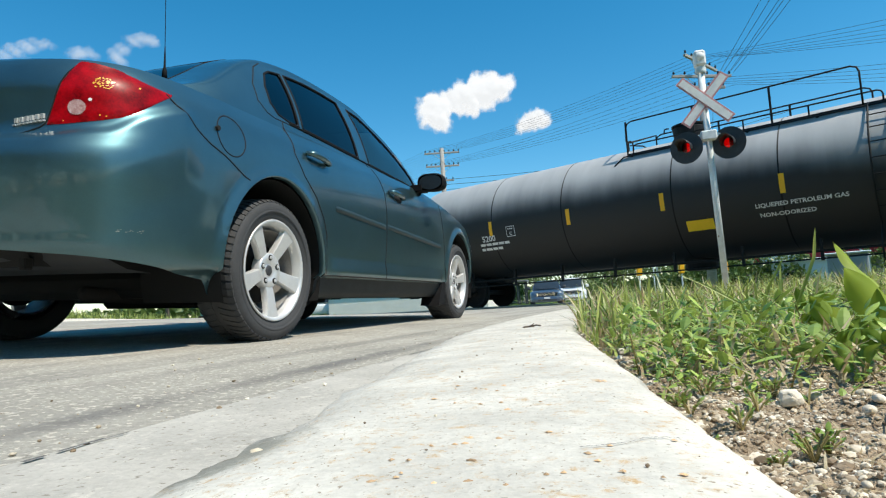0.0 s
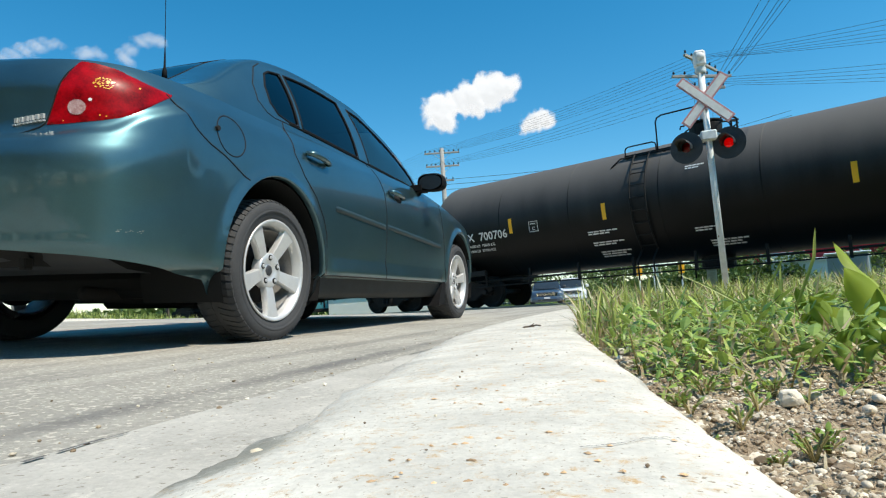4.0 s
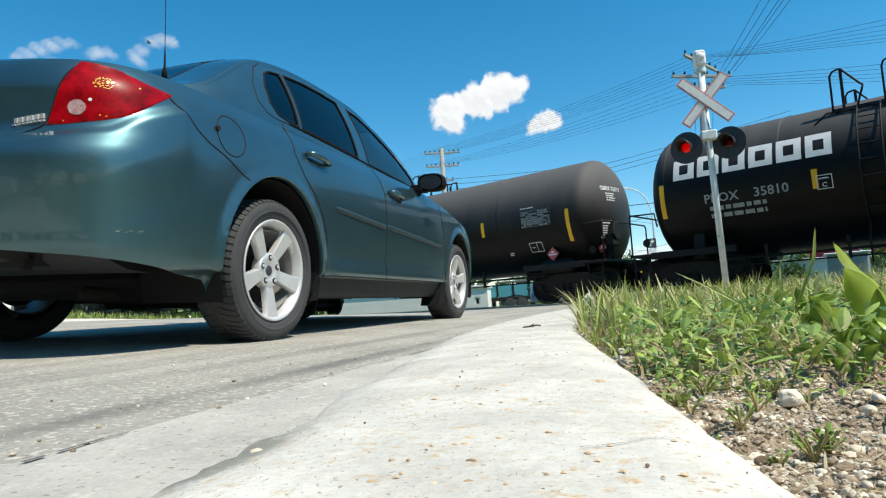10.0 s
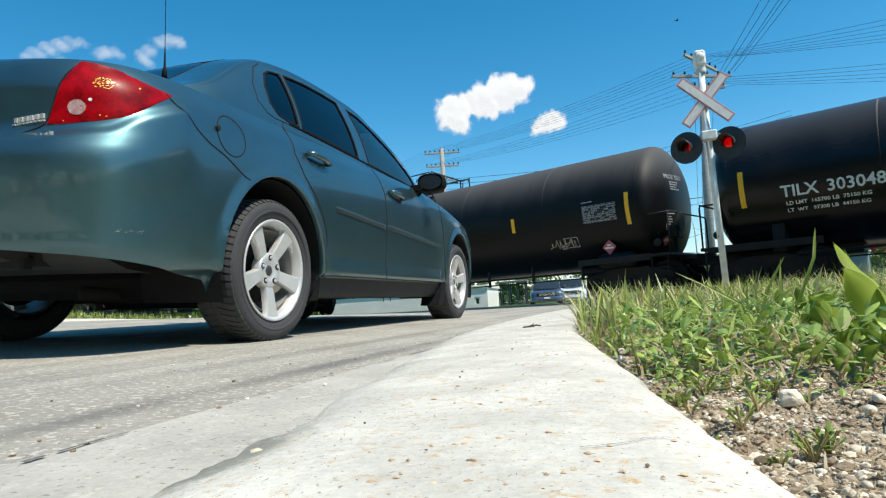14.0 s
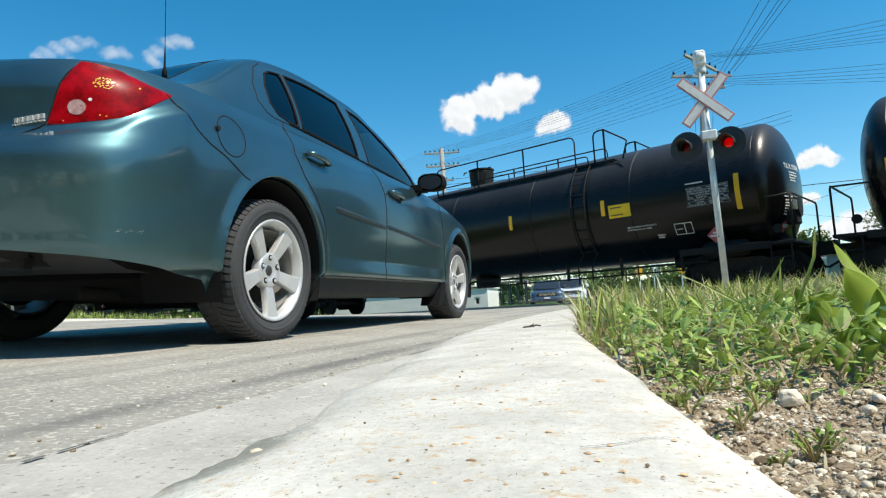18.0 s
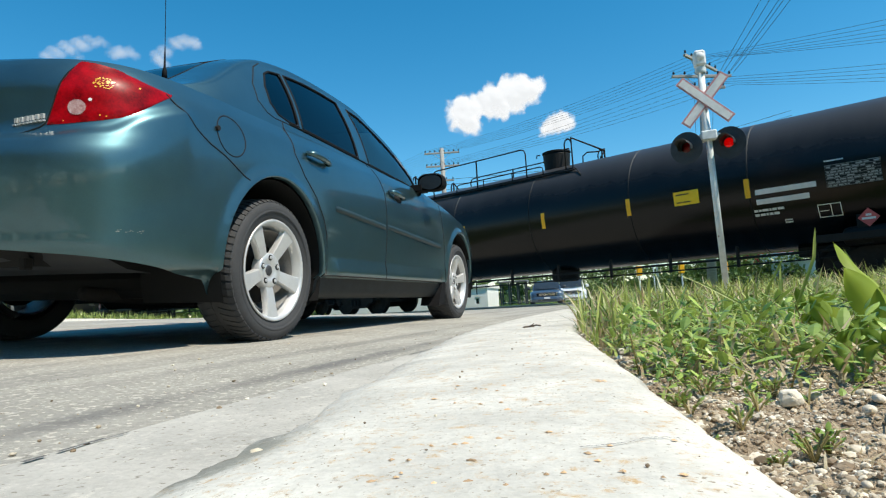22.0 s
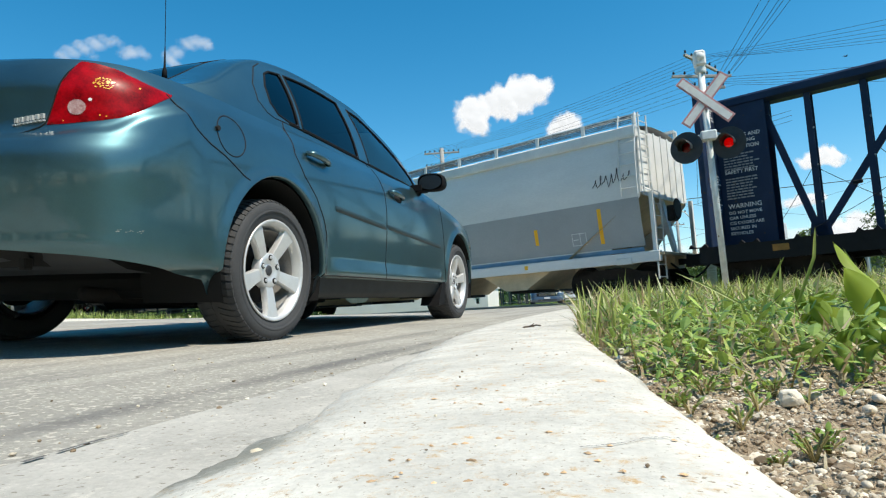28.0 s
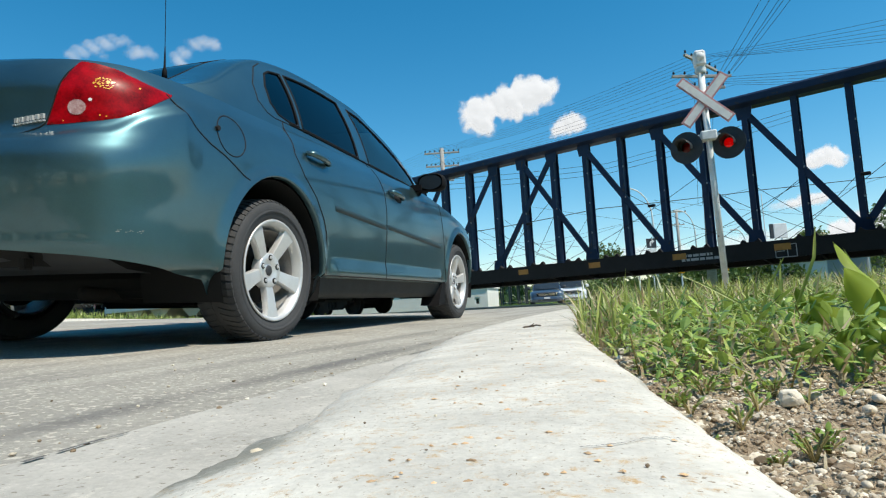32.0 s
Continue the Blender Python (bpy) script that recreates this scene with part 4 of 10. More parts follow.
    for name, keys in (("rear_window", REAR_GLASS), ("windscreen", FRONT_GLASS)):
        rows = []
        for k in range(21):
            x = keys[0][0] + (keys[-1][0] - keys[0][0]) * k / 20
            half, sec = curve_at(keys, x), cabin_section(x, 40)
            row = []
            for u in range(-10, 11):
                y = half * u / 10
                z = sec[-1][1]
                for (ya, za), (yb, zb2) in zip(sec[20:], sec[21:]):
                    if yb <= abs(y) <= ya:
                        z = za + (zb2 - za) * (ya - abs(y)) / max(1e-6, ya - yb)
                        break
                row.append((x, y, z - 0.003))
            rows.append(row)
        pane = Geo().grid(rows).make(name, M_GLASS_CLEAR if name == "windscreen" else M_GLASS, car, "clear curved glass" if name == "windscreen" else "tinted curved glass", True)
        pane.visible_shadow = False
        ring = [Vector(p) for p in rows[0]] + [Vector(r[-1]) for r in rows[1:-1]] + [Vector(p) for p in rows[-1][::-1]] + [Vector(r[0]) for r in rows[-2:0:-1]]
        Geo().tube(ring, 0.005, 6, True).make("window_seal", M_TRIM, car, smooth=True)
    # shut lines, mouldings, sills
    for side in (-1, 1):
        for pts in ([(0.165, 1.015), (0.155, 0.965), (0.145, 0.85), (0.205, 0.757), (0.302, 0.668), (0.371, 0.569), (0.402, 0.493), (0.404, 0.40), (0.398, 0.30)], [(1.03, 1.0), (1.06, 0.95), (1.118, 0.82), (1.122, 0.688), (1.118, 0.527), (1.10, 0.295)], [(2.16, 0.88), (2.18, 0.7), (2.22, 0.5), (2.24, 0.295)], [(0.395, 0.293), (1.2, 0.292), (2.24, 0.292)],
                    [(-0.62, 0.905), (-0.573, 0.859), (-0.517, 0.81), (-0.437, 0.764), (-0.359, 0.735), (-0.293, 0.70), (-0.222, 0.662)], [(2.88, 0.60), (3.05, 0.62), (3.2, 0.60)]):
            side_strip(pts, 0.0042, "shut_line", M_UNDER, car, side, -0.0015)
        # C-pillar seam around the quarter window
        side_strip([(0.23, 1.020), (0.107, 1.021), (0.055, 1.034), (0.010, 1.081), (0.030, 1.171), (0.125, 1.292), (0.20, 1.338)], 0.0034, "shut_line", M_UNDER, car, side, -0.001)
        for a, b, za, zb2 in ((0.489, 1.102, 0.640, 0.602), (1.135, 2.115, 0.610, 0.558)):
            g = Geo()
            n = 16
            rows = []
            for k in range(n + 1):
                x, z = a + (b - a) * k / n, za + (zb2 - za) * k / n
                yy = body_y(x, z)
                e = 0.3 if k in (0, n) else 1.0
                rows.append([(x, side * (yy - 0.004), z - 0.017), (x, side * (yy + 0.008 * e), z - 0.012), (x, side * (yy + 0.011 * e), z), (x, side * (yy + 0.008 * e), z + 0.012), (x, side * (yy - 0.004), z + 0.017)])
            g.grid(rows).make("side_moulding", M_MOULDING, car, "body-coloured rubbing strip", True)
        # sill skirt
        rows = []
        for k in range(31):
            x = 0.34 + 1.96 * k / 30
            rows.append([(x, side * (body_y(x, 0.285) - 0.006), 0.288), (x, side * 0.822, 0.265), (x, side * 0.812, 0.215), (x, side * 0.79, 0.185), (x, side * 0.70, 0.178)])
        Geo().grid(rows).make("sill", M_SILL, car, "dark plastic sill", True)
        # fuel lid, door handles
        for hx, hz in ((0.345, 0.866), (1.285, 0.824)):
            y = body_y(hx, hz)
            # flat near-black oval paints in the shade of the handle bowl
            cup = [[(hx + 0.045 + r * 0.062 * math.cos(a), side * (body_y(hx, hz + r * 0.036 * math.sin(a)) + 0.0012 * (1 - 0) - 0.0), hz + r * 0.036 * math.sin(a) - 0.006) for a in [2 * math.pi * k / 24 for k in range(24)]] for r in (1.0, 0.6, 0.02)]
            Geo().grid(cup, True).make("handle_recess", M_UNDER, car)
            Geo().tube([(hx - 0.10, side * (y + 0.002), hz + 0.010), (hx - 0.075, side * (y + 0.026), hz + 0.012), (hx, side * (y + 0.032), hz + 0.006), (hx + 0.065, side * (y + 0.028), hz - 0.002), (hx + 0.095, side * (y + 0.002), hz - 0.006)], [0.010, 0.015, 0.016, 0.015, 0.010], 10).make("door_handle", M_PAINT, car, smooth=True)
            Geo().lathe([(0.0001, 0.0), (0.009, 0.0), (0.009, -0.02)], 14, "Y", (hx + 0.085, side * (y + 0.012), hz - 0.012)).make("key_lock", M_PAINT, car)
    ring = [(-0.31 + 0.083 * math.cos(a), 0.825 + 0.082 * math.sin(a)) for a in [2 * math.pi * k / 40 for k in range(40)]]
    side_strip(ring, 0.0032, "fuel_lid_gap", M_UNDER, car, -1, -0.001, True)
    Geo().lathe([(0.0001, 0.0), (0.010, 0.002), (0.010, -0.01)], 10, "Y", (-0.392, -body_y(-0.392, 0.84), 0.838)).make("lid_notch", M_UNDER, car)
    # underside, floor pan, axle, exhaust, fuel tank
    Geo().box(-0.35, 3.3, -0.66, 0.66, 0.19, 0.30, 0.03).make("floor_pan", M_UNDER, car)
    Geo().box(-0.86, 3.3, -0.5, 0.5, 0.30, 0.62, 0.05).make("chassis", M_UNDER, car)
    Geo().tube([(0.05, -0.62, 0.26), (-0.05, 0, 0.27), (0.05, 0.62, 0.26)], 0.045, 10).make("rear_axle", M_UNDER, car, smooth=True)
    Geo().tube([(2.2, 0.2, 0.18), (0.5, 0.25, 0.17), (0.2, -0.2, 0.18), (-0.5, -0.3, 0.21)], 0.03, 8).make("exhaust_pipe", M_RUSTY, car, smooth=True)
    Geo().box(0.25, 0.9, -0.5, 0.45, 0.14, 0.22, 0.03).make("fuel_tank", M_UNDER, car)
    # rear valance with tow-eye recess
    rows = []
    for k in range(-20, 21):
        y = 0.66 * k / 20
        bow = 0.12 * (y / 0.66) ** 4
        rows.append([(-0.88 + bow, y, 0.38), (-0.84 + bow, y, 0.32), (-0.76 + bow, y, 0.29), (-0.65 + bow, y, 0.28)])
    Geo().grid(rows).make("rear_valance", M_PLASTIC, car, "grey plastic lower bumper", True)
    Geo().box(-0.87, -0.84, -0.47, -0.44, 0.285, 0.325, 0.004).make("tow_hook_slot", M_UNDER, car)
    # mud flaps
    for x, s in ((2.225, -1), (2.225, 1)):
        Geo().prism([(x - 0.02, 0.30), (x + 0.03, 0.30), (x + 0.012, 0.13), (x - 0.13, 0.115), (x - 0.09, 0.2)], s * 0.70, s * 0.845).make("mud_flap", M_TRIM, car)
    # mirrors
    for s in (-1, 1):
        rows = []
        for k, (dx, sc) in enumerate(((-0.05, 0.90), (-0.045, 1.0), (0.0, 1.02), (0.05, 0.9), (0.085, 0.6), (0.1, 0.05))):
            rows.append([(1.78 + dx, s * (0.925 + 0.098 * sc * math.copysign(abs(math.cos(a)) ** 0.7, math.cos(a))), 0.985 + 0.062 * sc * math.copysign(abs(math.sin(a)) ** 0.7, math.sin(a))) for a in [2 * math.pi * j / 24 for j in range(24)]])
        m = Geo().grid(rows, True).make("wing_mirror", M_TRIM, car, "black plastic door mirror", True)
        Geo().grid([[(1.732, s * (0.925 + 0.085 * r * math.cos(a)), 0.985 + 0.052 * r * math.sin(a)) for a in [2 * math.pi * j / 24 for j in range(24)]] for r in (1, 0.01)], True).make("mirror_glass", M_DARKGLASS, m)
        Geo().prism([(1.72, 0.93), (1.86, 0.93), (1.86, 0.97), (1.72, 0.97)], s * 0.78, s * 0.86).make("mirror_foot", M_TRIM, m)
    # tail lamps wrap the corners
    for s in (-1, 1):
        build_tail_lamp(car, s)
    # boot lid seam, badge bar, plate recess
    for s in (-1, 1):
        pts = []
        for k in range(24):
            z = 0.975 - 0.295 * k / 23
            lat = 0.64 - 0.045 * (k / 18) if k < 18 else 0.595 - 0.155 * ((k - 18) / 5) ** 1.5
            pts.append((rear_x_at(lat, z) - 0.0005, s * lat, z))
        Geo().tube(pts, 0.0022, 6).make("boot_shut_line", M_UNDER, car)
    pts = [(rear_x_at(abs(y), 0.682) - 0.001, y, 0.682) for y in [0.44 * k / 20 for k in range(-20, 21)]]
    Geo().tube(pts, 0.0022, 6).make("boot_shut_line", M_UNDER, car)
    g = Geo()
    for k in range(6):
        y0 = -0.497 - k * 0.0165
        x = rear_x_at(abs(y0), 0.755)
        z = 0.748 + 0.0026 * k
        for dy, w, z0, z1 in ((0.0, 0.0045, 0.0, 0.016), (0.0085, 0.0045, 0.0, 0.016), (0.0, 0.012, 0.0115, 0.016)):
            g.box(x - 0.004, x + 0.004, y0 - dy - w, y0 - dy, z + z0, z + z1, 0.0005)
    for k in range(8):
        y0 = -0.495 - 0.0125 * k
        x = rear_x_at(abs(y0), 0.742)
        g.box(x - 0.004, x + 0.01, y0 - 0.0126, y0, 0.738 + 0.002 * k, 0.7425 + 0.002 * k)
    g.make("badge", M_ALLOY, car, "small chrome dealer badge as plain bars")
    # bumper scuffs
    sc = Geo()
    rnd = random.Random(4)
    for k in range(16):
        lat = 0.782 + rnd.random() * 0.036
        z = 0.399 + 0.011 * rnd.random()
        x = rear_x_at(lat, z)
        w = rnd.uniform(0.0015, 0.004)
        sc.box(x - 0.0012, x + 0.003, -lat - w, -lat + w, z - 0.0005, z + 0.0006)
    sc.make("scuff", M_SCRAPE, car, "pale scraped paint")
    # antenna on the rear deck
    Geo().lathe([(0.013, -0.04), (0.010, 0.0), (0.005, 0.02), (0.0035, 0.07), (0.002, 0.11)], 12, "Z", (-0.25, -0.438, 1.165)).make("antenna_base", M_TRIM, car, smooth=True)
    Geo().tube([(-0.25, -0.438, 1.26), (-0.252, -0.438, 1.6), (-0.258, -0.438, 1.95)], 0.0015, 6).make("antenna", M_TRIM, car)
    # seats and dashboard behind the glass
    for x, y in ((1.25, -0.36), (1.25, 0.36), (0.45, -0.36), (0.45, 0.36)):
        st = Geo().box(x - 0.07, x + 0.06, y - 0.24, y + 0.24, 0.5, 1.08, 0.05).make("seat_back", M_SEAT, car)
        Geo().box(x - 0.09, x + 0.02, y - 0.12, y + 0.12, 1.1, 1.25, 0.04).make("headrest", M_SEAT, st)
    Geo().box(0.25, 2.1, -0.7, 0.7, 0.45, 0.62, 0.05).make("cabin_floor", M_SEAT, car)
    Geo().box(1.95, 2.2, -0.70, 0.70, 0.62, 0.93, 0.05).make("dashboard", M_SEAT, car)
    # far-side front lamps
    for s in (-1, 1):
        Geo().box(3.25, 3.46, s * 0.5 - 0.14, s * 0.5 + 0.14, 0.58, 0.68, 0.03).make("headlight", M_CHROME, car)
    for x, s, a in ((0.0, -1, 36), (2.624, -1, 79), (0.0, 1, 10), (2.624, 1, 70)):
        build_wheel(car, x, s, a)
    return car


def rear_x_at(lat, z):
    """x of the tail surface at a distance from the middle line."""
    rear, w = curve_at(REAR_X, z), curve_at(HALF_W, z)
    k = clamp(1 - (lat / (w * 0.975)) ** 2, 0.0, 1.0)
    return XM - (XM - rear) * k ** (1 / 20.0)


def build_tail_lamp(car, s):
    """A red lens round the corner: outline in unrolled tail coordinates."""
    # unrolled length along the tail at z: param by lat, then along the side by x
    def place(u, z, lift):
        """u runs from the boot lid outwards and forwards along the skin."""
        z2 = min(z, 0.95)
        lat_c = 0.60
        # walk along skin
        line = [(rear_x_at(lat_c + 0.215 * k / 40, z2), lat_c + 0.215 * k / 40) for k in range(41)]
        x_end = line[-1][0]
        line += [(x_end + 0.02 * k, body_y(x_end + 0.02 * k, z2)) for k in range(1, 26)]
        d = 0.0
        for (xa, ya), (xb, yb) in zip(line, line[1:]):
            seg = math.hypot(xb - xa, yb - ya)
            if d + seg >= u:
                t = (u - d) / seg
                nx, ny = -(yb - ya) / seg, (xb - xa) / seg
                return Vector((xa + (xb - xa) * t + nx * lift, s * (ya + (yb - ya) * t + abs(ny) * lift), z))
            d += seg
        return Vector((line[-1][0], s * line[-1][1], z))
    top = [(0.0, 0.742), (0.02, 0.85), (0.042, 0.955), (0.055, 0.968), (0.1, 0.966), (0.16, 0.957), (0.22, 0.942), (0.28, 0.927), (0.385, 0.909)]
    bot = [(0.0, 0.739), (0.055, 0.744), (0.11, 0.753), (0.16, 0.763), (0.214, 0.78), (0.26, 0.804), (0.30, 0.834), (0.345, 0.87), (0.385, 0.907)]
    def surf(lift, u0, u1, a0, a1, nu=26, nv=12):
        rows = []
        for i in range(nu + 1):
            u = u0 + (u1 - u0) * i / nu
            zt, zb = np.interp(u, *zip(*top)), np.interp(u, *zip(*bot))
            rows.append([place(u, zb + (zt - zb) * (a0 + (a1 - a0) * j / nv), lift * (1 if 0 < i < nu and 0 < j < nv else 0.1)) for j in range(nv + 1)])
        return rows
    lamp = Geo().grid(surf(0.005, 0.0, 0.385, 0.0, 1.0, 40)).make("tail_lamp", M_REDLENS, car, "red tail lamp lens with painted sun glints", True)
    def disc(u, z, r, lift, name, mate):
        rows = [[place(u + rr * r * math.cos(a) , z + rr * r * math.sin(a), lift) for a in [2 * math.pi * k / 24 for k in range(24)]] for rr in (1, 0.5, 0.02)]
        return Geo().grid(rows, True).make(name, mate, lamp, smooth=True)
    disc(0.082, 0.800, 0.026, 0.0075, "reversing_lamp", M_WHITELENS)
    # sunlight caught in the lens, painted as small amber and white flecks
    g = Geo()
    rnd = random.Random(7)
    for k in range(60):
        a, rr = rnd.random() * 6.28, 0.03 * rnd.random() ** 0.6
        u, z = 0.150 + rr * math.cos(a) * 1.1, 0.892 + rr * math.sin(a) * 0.8
        c = [place(u + du, z + dz, 0.0062) for du, dz in ((-0.0024, -0.0014), (0.0024, -0.0008), (0.0024, 0.0016), (-0.0024, 0.0012))]
        g.add(c, [(0, 1, 2, 3)])
    g.make("reflector_facet", M_AMBER, lamp, "sun glints painted as amber flecks")
    disc(0.118, 0.828, 0.0055, 0.0075, "reflector_facet", M_WHITE)
    for u, z, r in ((0.255, 0.895, 0.004), (0.15, 0.778, 0.0025), (0.168, 0.776, 0.002), (0.05, 0.752, 0.002)):
        disc(u, z, r, 0.0068, "reflector_facet", M_AMBER)


sedan = build_sedan()


# ---- the goods train ----
TRAIN_ROT = pose(0, 0, 0, 0, 0, TRACK_RZ)
TANK_Z = 2.425
TANK_R = 1.535


def train_pose(u):
    return Matrix.Translation(TRACK_AT + TRACK_DIR * u) @ TRAIN_ROT


def roll_on(t):
    """How far the train has rolled since the start, slowing a little."""
    return 4.1719 * t - 0.00749 * ((t - 16) ** 2 - 256) - 0.12 * max(0.0, t - 28.0)


def rail_wheel(parent, x, y, z=0.0):
    s = 1 if y > 0 else -1
    w = Geo().lathe([(0.0001, 0.02), (0.10, 0.03), (0.12, -0.01), (0.36, -0.03), (0.38, 0.0), (0.44, 0.02), (0.457, 0.0), (0.457, -0.08), (0.49, -0.10), (0.49, -0.125), (0.40, -0.13), (0.1, -0.06), (0.0001, -0.06)], 36, "Y", cap=False)
    w.v = [(a, b * s, c) for a, b, c in w.v]
    ob = w.make("wheel", M_RUSTY, parent, smooth=False)
    smooth_by_angle(ob, 35)
    ob.location = (x, y, 0.457 + z)
    return ob


def bogie(parent, x):
    """Two-axle bogie: side frames, bolster, springs, wheels, bearing caps."""
    b = new("bogie")
    b.parent, b.location = parent, (x, 0, 0)
    for s in (-1, 1):
        y = s * 1.0
        outline = [(-1.15, 0.52), (-1.12, 0.66), (-0.75, 0.70), (-0.42, 0.80), (0.42, 0.80), (0.75, 0.70), (1.12, 0.66), (1.15, 0.52), (0.98, 0.44), (0.78, 0.44), (0.46, 0.22), (-0.46, 0.22), (-0.78, 0.44), (-0.98, 0.44)]
        Geo().prism(outline, y - 0.07, y + 0.07).make("side_frame", M_RUSTY, b)
        for dx in (-0.17, 0.0, 0.17):
            Geo().lathe([(0.065, 0.30), (0.075, 0.33), (0.06, 0.36), (0.075, 0.39), (0.06, 0.42), (0.075, 0.45), (0.06, 0.48), (0.075, 0.52)], 14, "Z", (dx, s * 1.09, 0)).make("spring", M_FRAME, b)
        for dx in (-0.89, 0.89):
            Geo().lathe([(0.0001, s * 1.16), (0.075, s * 1.16), (0.09, s * 1.13), (0.09, s * 1.0)], 18, "Y", (dx, 0, 0.457), cap=False).make("axle_cap", M_RUSTY, b)
    Geo().box(-0.22, 0.22, -1.05, 1.05, 0.5, 0.82, 0.03).make("bolster", M_FRAME, b)
    for dx in (-0.89, 0.89):
        Geo().tube([(dx, -0.8, 0.457), (dx, 0.8, 0.457)], 0.08, 12).make("axle", M_RUSTY, b)
        for s in (-1, 1):
            rail_wheel(b, dx, s * 0.80)
    return b


def coupler(parent, x, sgn):
    Geo().box(min(x - sgn * 0.75, x - sgn * 0.12), max(x - sgn * 0.75, x - sgn * 0.12), -0.09, 0.09, 0.80, 0.95, 0.02).make("drawbar", M_RUSTY, parent)
    Geo().prism([(x - sgn * 0.2, 0.72), (x + sgn * 0.02, 0.74), (x + sgn * 0.04, 1.02), (x - sgn * 0.16, 1.05)], -0.16, 0.16).make("coupler", M_RUSTY, parent)
    Geo().tube([(x - sgn * 0.5, 0.35, 0.85), (x - sgn * 0.2, 0.3, 0.55), (x, 0.22, 0.45)], 0.028, 8).make("air_hose", M_FRAME, parent, smooth=True)


def wall_y(flat_y, z):
    """The wall's distance from the middle line: a number, or a curve over the height."""
    return flat_y(z) if callable(flat_y) else flat_y


def skin(words, parent, u, z, size, material, bold=0.004, R=TANK_R, squeeze=1.0, zc=TANK_Z, label="", name="lettering", flat_y=None):
    """Lettering laid on the tank's near flank, its left end at u, base line at height z."""
    vs, fs = text_mesh(words, size, bold, squeeze)
    out = []
    a0 = math.asin(clamp((z - zc) / R, -1, 1))
    for x, y in vs:
        if flat_y is None:
            a = a0 + y / R
            out.append((u - x, (R + 0.008) * math.cos(a), zc + (R + 0.008) * math.sin(a)))
        else:
            out.append((u - x, wall_y(flat_y, z + y), z + y))
    # one object a word: faces are gathered where the gap between them stays small
    spans = sorted((min(vs[k][0] for k in f), max(vs[k][0] for k in f), f) for f in fs)
    groups, reach = [], None
    for lo, hi, f in spans:
        if reach is None or lo - reach > 0.26 * size * squeeze:
            groups.append([])
            reach = hi
        reach = max(reach, hi)
        groups[-1].append(f)
    for grp in groups:
        used = sorted({k for f in grp for k in f})
        at_ = {k: q for q, k in enumerate(used)}
        ob = mesh_ob(name, [out[k] for k in used], [tuple(at_[k] for k in f) for f in grp], material, parent, label=label)
        if size < 0.2:
            ob["kind"] = "stuff"
    return ob


def patch(parent, u0, u1, z0, z1, material, name, R=TANK_R, zc=TANK_Z, lift=0.006, n=6, flat_y=None, rows=1):
    """A thin plate on the tank's flank between heights z0 and z1."""
    if flat_y is not None:
        return Geo().box(min(u0, u1), max(u0, u1), flat_y - 0.004, flat_y + lift, z0, z1).make(name, material, parent)
    a0, a1 = math.asin(clamp((z0 - zc) / R, -1, 1)), math.asin(clamp((z1 - zc) / R, -1, 1))
    g = []
    for k in range(n + 1):
        a = a0 + (a1 - a0) * k / n
        g.append([(u, (R + lift) * math.cos(a), zc + (R + lift) * math.sin(a)) for u in (u0, (u0 + u1) / 2, u1)])
    return Geo().grid(g).make(name, material, parent)


def bars(parent, u, z, width, rows, height, material, gap=1.7, seed=1, R=TANK_R, words=3, flat_y=None):
    """Unreadable small print: one row of plain bars per line."""
    rnd = random.Random(seed)
    g = Geo()
    for r in range(rows):
        x, zz = u, z - r * height * gap
        end = u - width * (0.6 + 0.4 * rnd.random())
        while x > end:
            w = min(width * (0.05 + 0.13 * rnd.random()), x - end + 0.01)
            if flat_y is None:
                a0, a1 = math.asin((zz - TANK_Z) / R), math.asin((zz + height - TANK_Z) / R)
                g.add([(xx, (R + 0.007) * math.cos(a), TANK_Z + (R + 0.007) * math.sin(a)) for xx, a in ((x, a0), (x - w, a0), (x - w, a1), (x, a1))], [(0, 1, 2, 3)])
            else:
                g.add([(xx, wall_y(flat_y, q), q) for xx, q in ((x, zz), (x - w, zz), (x - w, zz + height), (x, zz + height))], [(0, 1, 2, 3)])
            x -= w + width * 0.025
    ob = g.make("small_print", material, parent, "small print shown as bars")
    ob["kind"] = "stuff"
    return ob


def diamond(parent, u, z, size, R=TANK_R, name="hazard_placard", flat=None):
    # the plate hangs upright on a short holder
    y0 = R * math.cos(math.asin((z + size - TANK_Z) / R))
    g, h = Geo(), Geo()
    def pt(dx, dz, lift):
        return (u - dx, y0 + lift, z + dz)
    g.add([pt(0, -size, 0.02), pt(size, 0, 0.02), pt(0, size, 0.02), pt(-size, 0, 0.02), pt(0, -size, 0.004), pt(size, 0, 0.004), pt(0, size, 0.004), pt(-size, 0, 0.004)], [(0, 1, 2, 3), (0, 4, 5, 1), (1, 5, 6, 2), (2, 6, 7, 3), (3, 7, 4, 0)])
    p = g.make(name, M_PINK, parent, "red diamond placard")
    for z0, w in ((0.25, 0.25), (-0.12, 0.62)):
        h.add([pt(-size * w, size * z0 - size * 0.09, 0.026), pt(size * w, size * z0 - size * 0.09, 0.026), pt(size * w, size * z0 + size * 0.14, 0.026), pt(-size * w, size * z0 + size * 0.14, 0.026)], [(0, 1, 2, 3)])
    h.make("placard_print", M_WHITE, p)
    return p


